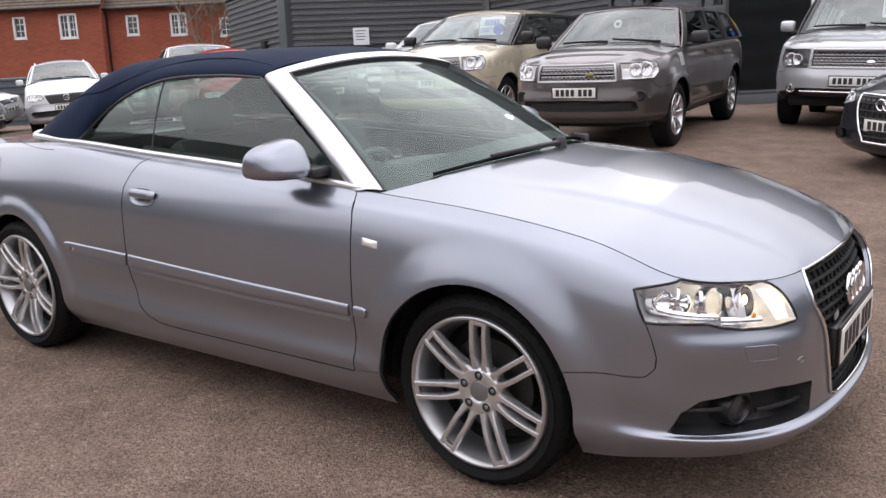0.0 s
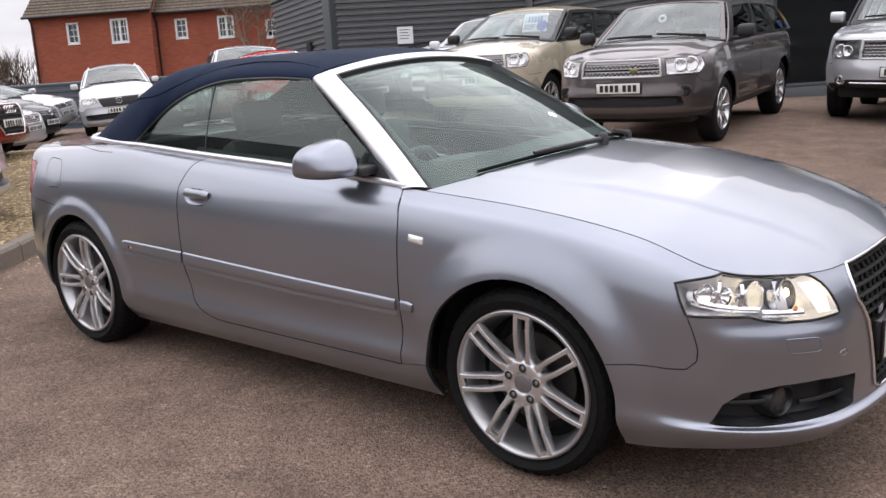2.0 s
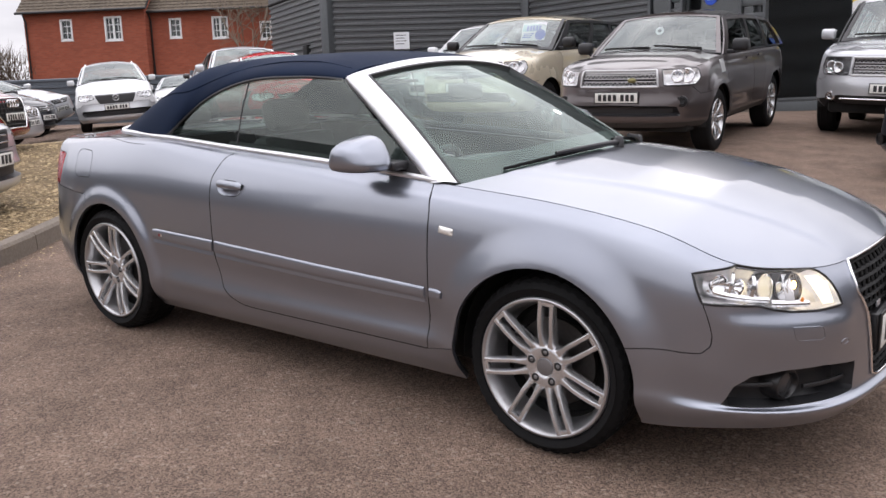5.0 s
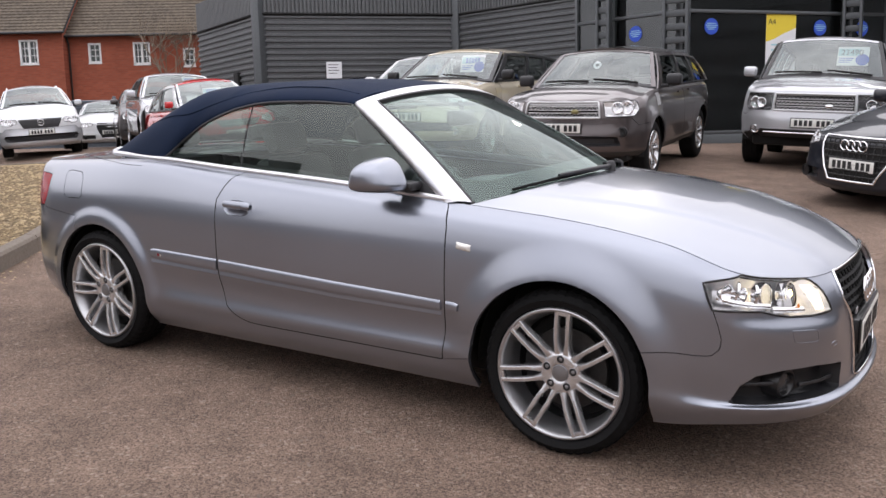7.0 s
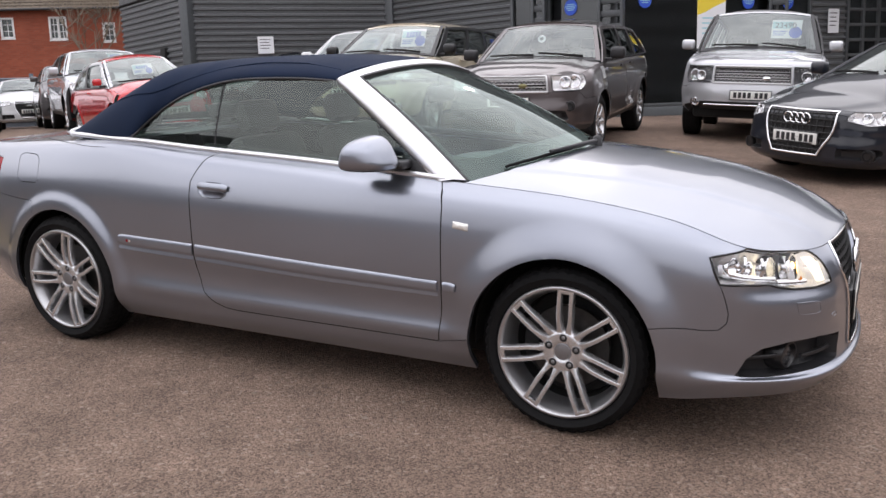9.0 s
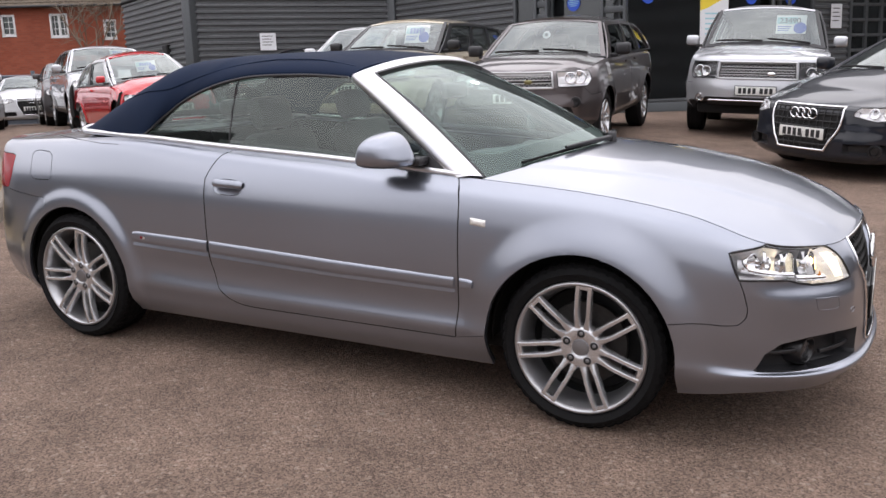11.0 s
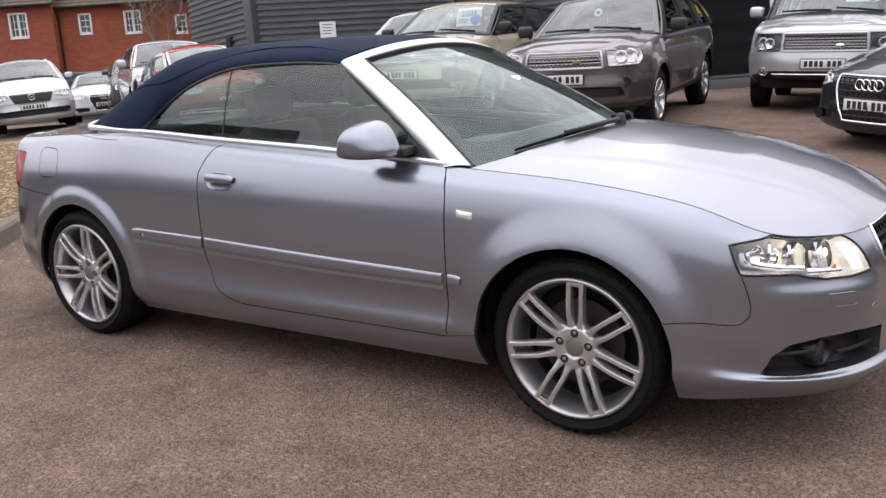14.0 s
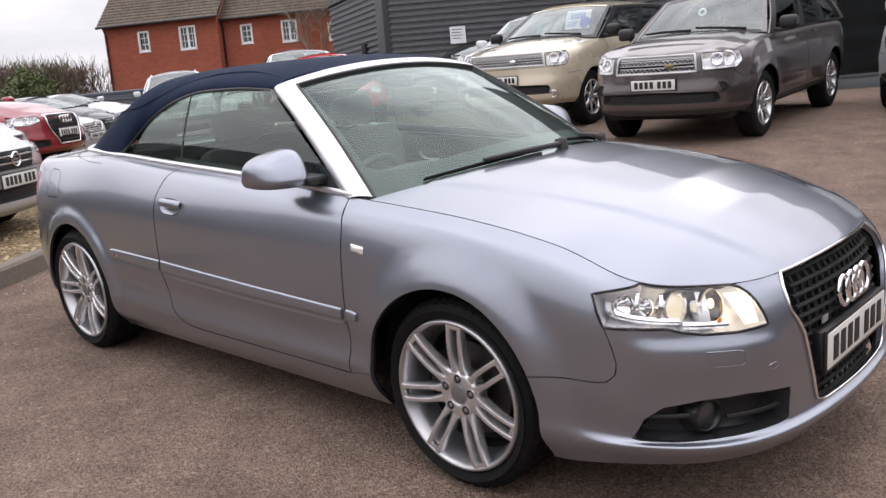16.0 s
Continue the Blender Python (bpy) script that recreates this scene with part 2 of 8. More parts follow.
def empty(name, m, label, category, group="", kind=""):
    ob = new(name)
    ob.empty_display_size = 0.2
    ob.matrix_world = m
    return tagged(ob, label, category, group, kind)


def box(bm, lo, hi, bevel=0.0, turn=None):
    """A box in bm from corner to corner, with bevelled edges, turned by a matrix if one is given."""
    lo, hi = Vector(lo), Vector(hi)
    made = bmesh.ops.create_cube(bm, size=1.0, matrix=Matrix.Translation((lo + hi) / 2) @ Matrix.Diagonal((*(hi - lo), 1)))
    vs = made["verts"]
    if bevel:
        es = list({e for v in vs for e in v.link_edges})
        out = bmesh.ops.bevel(bm, geom=es, offset=bevel, segments=2, affect="EDGES", profile=0.5)
        vs = list({v for fc in out["faces"] for v in fc.verts} | {v for v in vs if v.is_valid})
    if turn is not None:
        bmesh.ops.transform(bm, matrix=turn, verts=vs)
    return vs


def grid_faces(nu, nv, wrap=False):
    i, j = np.meshgrid(np.arange(nu if wrap else nu - 1), np.arange(nv - 1), indexing="ij")
    a, b = i * nv + j, ((i + 1) % nu) * nv + j
    return np.stack([a, b, b + 1, a + 1], -1).reshape(-1, 4)


def patch(name, points, mat, parent=None, label="", flip=False, wrap=False, smooth=35, thick=0.0):
    """A smooth sheet through a grid of points (n, m, 3); thick gives it a back and edges."""
    points = np.asarray(points, float)
    nu, nv = points.shape[:2]
    faces = grid_faces(nu, nv, wrap)
    if flip:
        faces = faces[:, ::-1]
    verts = points.reshape(-1, 3)
    if thick:
        du, dv = np.gradient(points, axis=0), np.gradient(points, axis=1)
        nrm = np.cross(du, dv)
        nrm /= np.linalg.norm(nrm, axis=-1, keepdims=True) + 1e-12
        inner = (points - (-1 if flip else 1) * thick * nrm).reshape(-1, 3)
        n = len(verts)
        rim = [(j, j + 1) for j in range(nv - 1)] + [((nu - 1) * nv + j + 1, (nu - 1) * nv + j) for j in range(nv - 1)]
        rim += [((i + 1) * nv, i * nv) for i in range(nu - 1)] + [(i * nv + nv - 1, (i + 1) * nv + nv - 1) for i in range(nu - 1)]
        side = np.array([(a, b, b + n, a + n) for a, b in rim])
        faces = np.concatenate([faces, faces[:, ::-1] + n, side[:, ::-1] if not flip else side])
        verts = np.concatenate([verts, inner])
    return pydata(name, verts, faces, mat, parent, label, smooth)


def tube(name, path, radius, mat, parent=None, label="", sides=8, closed=False, flat=1.0, smooth=60):
    """A round or flattened bar along a path of points."""
    p = np.asarray(path, float)
    n = len(p)
    tang = np.roll(p, -1, 0) - np.roll(p, 1, 0) if closed else np.gradient(p, axis=0)
    tang /= np.linalg.norm(tang, axis=1, keepdims=True) + 1e-12
    ref = np.array([0, 0, 1.0])
    a = np.cross(tang, ref)
    weak = np.linalg.norm(a, axis=1) < 0.1
    a[weak] = np.cross(tang[weak], (0, 1.0, 0))
    a /= np.linalg.norm(a, axis=1, keepdims=True)
    b = np.cross(tang, a)
    r = np.broadcast_to(np.asarray(radius, float), (n,))[:, None, None]
    ang = np.linspace(0, 2 * np.pi, sides, endpoint=False)
    ring = p[:, None] + r * (np.cos(ang)[None, :, None] * a[:, None] * flat + np.sin(ang)[None, :, None] * b[:, None])
    v = ring.reshape(-1, 3)
    i, j = np.meshgrid(np.arange(n if closed else n - 1), np.arange(sides), indexing="ij")
    k, m = (i + 1) % n, (j + 1) % sides
    faces = np.stack([i * sides + j, i * sides + m, k * sides + m, k * sides + j], -1).reshape(-1, 4).tolist()
    if not closed:
        faces += [list(range(sides))[::-1], [(n - 1) * sides + q for q in range(sides)]]
    return pydata(name, v, faces, mat, parent, label, smooth)


def lathe(name, profile, mat, parent=None, label="", around=48, smooth=40):
    """A turned body about the y axis from (radius, y) pairs."""
    prof = np.asarray(profile, float)
    ang = np.linspace(0, 2 * np.pi, around, endpoint=False)
    pts = np.stack([prof[None, :, 0] * np.cos(ang)[:, None], np.broadcast_to(prof[None, :, 1], (around, len(prof))), prof[None, :, 0] * np.sin(ang)[:, None]], -1)
    return patch(name, pts, mat, parent, label, wrap=True, smooth=smooth)


def curve_through(points, n):
    points = np.asarray(points, float)
    gaps = np.r_[0, np.cumsum(np.linalg.norm(np.diff(points, axis=0), axis=1))]
    t = np.interp(np.linspace(0, gaps[-1], n), gaps, np.arange(len(points)))
    return smooth_at(points, t)


def inside(poly, x, y):
    """Which of the points lie in the polygon."""
    poly = np.asarray(poly, float)
    hit = np.zeros(x.shape, bool)
    for (xa, ya), (xb, yb) in zip(poly, np.roll(poly, -1, 0)):
        cross = (ya > y) != (yb > y)
        with np.errstate(divide="ignore", invalid="ignore"):
            hit ^= cross & (x < (xb - xa) * (y - ya) / (yb - ya) + xa)
    return hit


def nearest_on(poly, x, y, sx=1.0, sy=1.0):
    """The nearest points of the polygon's outline, with the axes weighted."""
    poly = np.asarray(poly, float)
    best, far = np.stack([x, y], -1), np.full(x.shape, 1e9)
    for a, b in zip(poly, np.roll(poly, -1, 0)):
        d = (b - a) * (sx, sy)
        t = np.clip((((x - a[0]) * sx * d[0]) + ((y - a[1]) * sy * d[1])) / (d @ d + 1e-12), 0, 1)
        q = a + t[..., None] * (b - a)
        e = np.hypot((q[..., 0] - x) * sx, (q[..., 1] - y) * sy)
        best[e < far], far = q[e < far], np.minimum(far, e)
    return best


# ---- the convertible's body surface: rows run from the tail's middle round the flank to the nose's middle ----
ROWS_ALL = []
FLANK_X = (-1.66, -1.327, -0.95, -0.45, 0.2, 0.82, 1.327)


def body_row(tail_x, nose_x, y, z):
    ROWS_ALL.append(np.stack([np.array((*tail_x, *FLANK_X, *nose_x), float), np.array(y, float), np.array(z, float)], -1))


body_row((-2.22, -2.19, -2.02, -1.84), (1.68, 1.93, 2.075, 2.17, 2.215),
         (0, 0.42, 0.64, 0.69, 0.705, 0.728, 0.746, 0.748, 0.760, 0.777, 0.782, 0.776, 0.765, 0.62, 0.4, 0),
         (0.975, 0.977, 0.98, 0.985, 0.995, 1.01, 1.02, 0.99, 0.957, 0.915, 0.878, 0.822, 0.742, 0.712, 0.7, 0.715))
body_row((-2.25, -2.215, -2.045, -1.855), (1.69, 1.935, 2.1, 2.205, 2.25),
         (0, 0.44, 0.67, 0.745, 0.77, 0.793, 0.806, 0.814, 0.83, 0.848, 0.842, 0.832, 0.8, 0.64, 0.42, 0),
         (0.94, 0.94, 0.94, 0.948, 0.962, 0.976, 0.983, 0.949, 0.912, 0.865, 0.831, 0.778, 0.689, 0.660, 0.655, 0.665))
body_row((-2.26, -2.225, -2.06, -1.865), (1.69, 1.92, 2.12, 2.235, 2.275),
         (0, 0.45, 0.69, 0.8, 0.835, 0.86, 0.868, 0.872, 0.875, 0.876, 0.872, 0.864, 0.822, 0.655, 0.42, 0),
         (0.82, 0.82, 0.82, 0.825, 0.83, 0.835, 0.83, 0.82, 0.8, 0.775, 0.75, 0.7, 0.61, 0.59, 0.58, 0.58))
body_row((-2.265, -2.23, -2.065, -1.87), (1.69, 1.92, 2.13, 2.245, 2.285),
         (0, 0.45, 0.695, 0.815, 0.85, 0.872, 0.88, 0.884, 0.886, 0.886, 0.884, 0.876, 0.822, 0.665, 0.42, 0),
         (0.68, 0.68, 0.68, 0.68, 0.69, 0.7, 0.69, 0.68, 0.66, 0.64, 0.63, 0.59, 0.515, 0.5, 0.49, 0.49))
body_row((-2.275, -2.24, -2.075, -1.875), (1.69, 1.925, 2.13, 2.245, 2.285),
         (0, 0.45, 0.7, 0.82, 0.855, 0.874, 0.88, 0.882, 0.884, 0.884, 0.882, 0.878, 0.815, 0.665, 0.42, 0),
         (0.53, 0.53, 0.53, 0.53, 0.53, 0.54, 0.53, 0.52, 0.51, 0.5, 0.49, 0.47, 0.4, 0.4, 0.4, 0.4))
body_row((-2.275, -2.24, -2.075, -1.875), (1.69, 1.93, 2.13, 2.245, 2.285),
         (0, 0.45, 0.7, 0.81, 0.85, 0.866, 0.868, 0.866, 0.866, 0.866, 0.868, 0.868, 0.8, 0.655, 0.42, 0),
         (0.4, 0.4, 0.4, 0.39, 0.38, 0.38, 0.38, 0.37, 0.365, 0.36, 0.355, 0.345, 0.3, 0.3, 0.3, 0.3))
body_row((-2.26, -2.225, -2.06, -1.86), (1.69, 1.938, 2.153, 2.268, 2.308),
         (0, 0.45, 0.68, 0.78, 0.83, 0.85, 0.852, 0.85, 0.85, 0.85, 0.852, 0.866, 0.815, 0.672, 0.425, 0),
         (0.29, 0.29, 0.28, 0.27, 0.26, 0.26, 0.255, 0.25, 0.25, 0.25, 0.25, 0.262, 0.272, 0.270, 0.268, 0.268))
body_row((-2.2, -2.17, -2.02, -1.84), (1.68, 1.90, 2.11, 2.225, 2.265),
         (0, 0.43, 0.65, 0.74, 0.79, 0.8, 0.802, 0.8, 0.795, 0.795, 0.8, 0.825, 0.78, 0.637, 0.40, 0),
         (0.23, 0.23, 0.22, 0.205, 0.19, 0.18, 0.178, 0.175, 0.172, 0.17, 0.172, 0.182, 0.2, 0.205, 0.205, 0.205))
ROWS_ALL = np.stack(ROWS_ALL)
WHEEL_X, ARCH_R, AXLE_Z = 1.325, 0.365, 0.318


def smooth_at(values, t):
    """Catmull-Rom through evenly numbered values along the first axis, at the positions t."""
    n = len(values)
    t = np.clip(np.asarray(t, float), 0, n - 1)
    i = np.minimum(t.astype(int), n - 2)
    f = (t - i).reshape(t.shape + (1,) * (values.ndim - 1))
    padded = np.concatenate([2 * values[:1] - values[1:2], values, 2 * values[-1:] - values[-2:-1]])
    a, b, c, d = (padded[i + k] for k in range(4))
    return 0.5 * (2 * b + (c - a) * f + (2 * a - 5 * b + 4 * c - d) * f**2 + (3 * b - a - 3 * c + d) * f**3)


# The nose and tail must cross the middle square on: mirror the neighbours there.
def body_at(u, v):
    """Points of the right-hand body half (y positive here) for u in 0..15 and v in 0..7, arrays of one shape."""
    u, v = np.broadcast_arrays(np.asarray(u, float), np.asarray(v, float))
    ends = np.array([1.0, -1.0, 1.0])
    full = np.concatenate([(ROWS_ALL[:, 1:2] * ends), ROWS_ALL, (ROWS_ALL[:, -2:-1] * ends)], 1)
    shape = u.shape
    by_row = smooth_at(np.swapaxes(full, 0, 1), u.ravel() + 1)  # n, rows, 3
    n = np.arange(len(by_row))
    vv = np.clip(v.ravel(), 0, 7)
    i = np.minimum(vv.astype(int), 6)
    f = (vv - i)[:, None]
    padded = np.concatenate([2 * by_row[:, :1] - by_row[:, 1:2], by_row, 2 * by_row[:, -1:] - by_row[:, -2:-1]], 1)
    a, b, c, d = (padded[n, i + k] for k in range(4))
    p = 0.5 * (2 * b + (c - a) * f + (2 * a - 5 * b + 4 * c - d) * f**2 + (3 * b - a - 3 * c + d) * f**3)
    for cx in (WHEEL_X, -WHEEL_X):  # flared arches
        far = np.hypot(p[:, 0] - cx, p[:, 2] - AXLE_Z)
        side = np.clip((p[:, 1] - 0.6) / 0.15, 0, 1)
        t = np.clip((ARCH_R + (0.10 if cx < 0 else 0.13) - far) / (0.07 if cx < 0 else 0.14), 0, 1)
        p[:, 1] += (0.021 if cx < 0 else 0.027) * side * t * t * (3 - 2 * t) * np.clip((p[:, 2] - 0.2) / 0.1, 0, 1)
    # a scooped lower flank over a ledge along the doors' foot
    us = u.ravel()
    doors = np.clip((us - 5.9) / 0.5, 0, 1) * np.clip((9.5 - us) / 0.5, 0, 1)
    p[:, 1] += doors * (0.010 * np.exp(-(((vv - 5.3) / 0.26) ** 2)) - 0.012 * np.exp(-(((vv - 4.55) / 0.42) ** 2)))
    # a shoulder on the bumper under the headlight
    def ease(q):
        q = np.clip(q, 0, 1)
        return q * q * (3 - 2 * q)
    swell = 0.011 * ease((us - 11.9) / 0.5) * ease((14.0 - us) / 0.4) * ease((vv - 2.0) / 0.55) * (1 - ease((vv - 2.6) / 1.3))
    way = np.stack([p[:, 0] - 1.4, p[:, 1] * 0.9], -1)
    p[:, :2] += swell[:, None] * way / np.maximum(np.linalg.norm(way, axis=1, keepdims=True), 1e-6)
    return p.reshape(shape + (3,))


# ---- road wheels ----
def make_wheel(name, parent, m, r=0.322, rim=0.257, width=0.235, pairs=7, twin=True, alloy=None, detail=1):
    """A road wheel about its y axis, its outer face towards -y, with tyre, rim, spokes, bolts, cap and brake disc."""
    alloy = alloy or ALLOY
    hub = new(name)
    hub.parent = parent
    hub.matrix_local = m
    w, lip = width / 2, rim - 0.012
    side = [(rim - 0.004, -w + 0.022), (rim + 0.008, -w + 0.006), (rim + 0.03, -w - 0.004), (r - 0.035, -w + 0.003), (r - 0.014, -w + 0.016), (r - 0.003, -w + 0.034)]
    tread = []
    for y in np.linspace(-w + 0.045, w - 0.045, 5 if detail else 3):
        tread += [(r, y - 0.014), (r, y + 0.010), (r - 0.007, y + 0.011), (r - 0.007, y + 0.016)]
    back = [(a, -y) for a, y in reversed(side)]
    tyre = lathe("tyre", side + tread + back, RUBBER, hub, "black low-profile tyre", 192 if detail else 40, 25)
    if detail:  # lateral cuts in the tread's shoulders
        co = np.empty(len(tyre.data.vertices) * 3)
        tyre.data.vertices.foreach_get("co", co)
        co = co.reshape(-1, 3)
        far = np.hypot(co[:, 0], co[:, 2])
        column = np.round(np.arctan2(co[:, 2], co[:, 0]) / (2 * math.pi) * 192).astype(int) % 4
        cut = (column == 0) & (far > r - 0.017) & (np.abs(co[:, 1]) > w - 0.078)
        co[cut, 0] *= (far[cut] - 0.006) / far[cut]
        co[cut, 2] *= (far[cut] - 0.006) / far[cut]
        tyre.data.vertices.foreach_set("co", co.ravel())
    barrel = [(rim + 0.001, -w + 0.014), (rim - 0.002, -w + 0.004), (rim - 0.006, -w + 0.001), (lip + 0.001, -w + 0.002), (lip - 0.004, -w + 0.006), (lip - 0.008, -w + 0.022), (lip - 0.018, -w + 0.036), (lip - 0.022, -w + 0.070), (lip - 0.030, -w + 0.115), (lip - 0.036, w - 0.05), (lip - 0.03, w - 0.02)]
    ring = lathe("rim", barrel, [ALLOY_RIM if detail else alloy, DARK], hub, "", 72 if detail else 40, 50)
    # the barrel turns black past a set depth: its inner shade as colour
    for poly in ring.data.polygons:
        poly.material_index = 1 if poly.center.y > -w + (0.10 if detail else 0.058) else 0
    bm = bmesh.new()
    face = -w + 0.020
    hy = -w + (0.024 if twin else 0.030)
    for k in range(pairs):
        base = 2 * math.pi * k / pairs + math.pi / 2
        c, s = math.cos(base), math.sin(base)
        for sgn in (-1, 1) if twin else (0,):
            prev = None
            n = 15 if detail else 8
            for q in range(n):
                f = q / (n - 1)
                rad = 0.066 + (lip + 0.002 - 0.066) * f
                if twin:
                    g = min(1.0, f * 2.4)
                    off = sgn * (0.0168 + 0.0062 * g * g * (3 - 2 * g))
                    h = min(1.0, max(0.0, (f - 0.86) / 0.14))
                    half = 0.0108 + 0.0080 * max(0.0, 1 - 3.4 * f) ** 1.4 + 0.0035 * h * h
                else:
                    off, half = 0.0, 0.030 - 0.008 * f + 0.012 * f**3
                y = -w + 0.003 + (hy + 0.001 + w - 0.003) * (1 - f) ** 1.7 - 0.004 * math.sin(math.pi * f)
                deep = 0.024 + 0.016 * (1 - f)
                ring = []
                for dx, dy in ((-half, 0.011), (-half * 0.66, 0.0012), (-half * 0.5, 0.0), (half * 0.5, 0.0), (half * 0.66, 0.0012), (half, 0.011), (half * 0.85, deep), (-half * 0.85, deep)):
                    o = off + dx
                    ring.append(bm.verts.new((rad * c - o * s, y + dy, rad * s + o * c)))
                if prev:
                    for a in range(8):
                        bm.faces.new((prev[a], prev[(a + 1) % 8], ring[(a + 1) % 8], ring[a]))
                prev = ring
            bm.faces.new(prev)
        if twin:
            box(bm, (lip - 0.016, -w + 0.0045, -0.022), (lip + 0.001, -w + 0.022, 0.022), 0.002, Matrix.Rotation(-base, 4, "Y"))
    bmesh.ops.recalc_face_normals(bm, faces=bm.faces)
    part("spokes", bm, alloy, hub, "", 30)
    fy = hy - 0.002
    lathe("hub_face", [(0.0, fy + 0.003), (0.034, fy + 0.003), (0.037, fy), (0.050, fy - 0.001), (0.066, fy - 0.001), (0.075, fy + 0.001), (0.081, fy + 0.006), (0.084, fy + 0.016), (0.084, fy + 0.05)], alloy, hub, "", 40, 60)
    lathe("centre_cap", [(0.0, fy - 0.003), (0.022, fy - 0.0025), (0.031, fy - 0.0005), (0.033, fy + 0.006)], ALLOY_DULL, hub, "grey centre cap", 32)
    for k in range(5):
        a = 2 * math.pi * (k + 0.25) / 5
        x, z = 0.056 * math.cos(a), 0.056 * math.sin(a)
        bolt = lathe("wheel_bolt", [(0.0, fy - 0.0030), (0.0055, fy - 0.0030), (0.0070, fy - 0.0024), (0.0075, fy - 0.0016), (0.0145, fy - 0.0016), (0.0150, fy - 0.0022), (0.0165, fy - 0.0018), (0.0175, fy)], [ALLOY_DULL, DARK, alloy], hub, "wheel bolt in a flat ring blackened like a shaded well", 16)
        # no real well: a flat black ring paints the shade round the bolt
        for poly in bolt.data.polygons:
            out_ = math.hypot(poly.center.x, poly.center.z)
            poly.material_index = 2 if out_ > 0.0147 else 1 if out_ > 0.0074 else 0
        bolt.location = (x, 0, z)
    lathe("brake_disc", [(0.06, -w + 0.10), (0.158, -w + 0.10), (0.160, -w + 0.105), (0.158, -w + 0.125), (0.06, -w + 0.125)], DISC, hub, "", 48)
    # black disc added across the back for the shade inside the wheel
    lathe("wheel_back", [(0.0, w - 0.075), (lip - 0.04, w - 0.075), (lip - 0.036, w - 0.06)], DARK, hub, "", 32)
    if detail:
        bm = bmesh.new()
        for q in range(5):
            a = math.radians(150 + q * 12)
            box(bm, (0.112, -w + 0.075, -0.02), (0.172, -w + 0.145, 0.02), 0.008, Matrix.Rotation(-a, 4, "Y"))
        part("brake_caliper", bm, DARK, hub)
    return hub


# ---- cutting a smooth body surface into panels ----
def body_normal(at, u, v):
    e = 0.02
    a = at(u + e, v) - at(u - e, v)
    b = at(u, np.clip(v + e, 0, 7)) - at(u, np.clip(v - e, 0, 7))
    n = np.cross(a, b)
    return n / (np.linalg.norm(n, axis=-1, keepdims=True) + 1e-12)


def cut_body(at, step, rows, regions, arches, other):
    """Lays a grid over the surface, gives each face to the first region that holds it, and snaps the shared corners to the outlines.
    Returns the u, v and places of the corners, the faces and each face's region name (None in the wheel arches)."""
    dense = np.linspace(0, 15, 1501)
    line = at(dense, np.full_like(dense, 3.0))
    run = np.r_[0, np.cumsum(np.linalg.norm(np.diff(line, axis=0), axis=1))]
    nu = int(run[-1] / step)
    us = np.interp(np.linspace(0, run[-1], nu), run, dense)
    u, v = np.meshgrid(us, np.linspace(0, 7, rows), indexing="ij")
    u, v = u.ravel(), v.ravel()
    faces = grid_faces(nu, rows)
    fu, fv = u[faces].mean(1), v[faces].mean(1)
    which = np.full(len(faces), len(regions))
    for k in range(len(regions) - 1, -1, -1):
        which[inside(regions[k][1], fu, fv)] = k
    low, high = np.full(len(u), 99), np.full(len(u), -1)
    for c in range(4):
        np.minimum.at(low, faces[:, c], which)
        np.maximum.at(high, faces[:, c], which)
    for k, (_, poly) in enumerate(regions):
        edge = (low == k) & (high > k)
        q = nearest_on(poly, u[edge], v[edge], 0.4, 0.11)
        u[edge], v[edge] = np.clip(q[:, 0], 0, 15), np.clip(q[:, 1], 0, 7)
    p = at(u, v)
    names = np.array([r[0] for r in regions] + [other], dtype=object)[which]
    centre = p[faces].mean(1)
    for cx, cz, rad in arches:
        def held(q, grow=0.0):
            far = np.hypot(q[:, 0] - cx, q[:, 2] - cz)
            return (q[:, 1] > 0.45) & ((far < rad + grow) | ((np.abs(q[:, 0] - cx) < rad + grow) & (q[:, 2] < cz)))
        gone = held(centre)
        names[gone] = None
        near, kept = np.zeros(len(u), bool), np.zeros(len(u), bool)
        near[faces[gone].ravel()] = True
        kept[faces[~gone].ravel()] = True
        rim = near & kept
        dx, dz = p[rim, 0] - cx, p[rim, 2] - cz
        far = np.hypot(dx, dz) + 1e-9
        upper = dz > 0
        p[rim, 0] = np.where(upper, cx + dx * rad / far, cx + np.sign(dx) * rad)
        p[rim, 2] = np.where(upper, cz + dz * rad / far, p[rim, 2])
    return u, v, p, faces, names


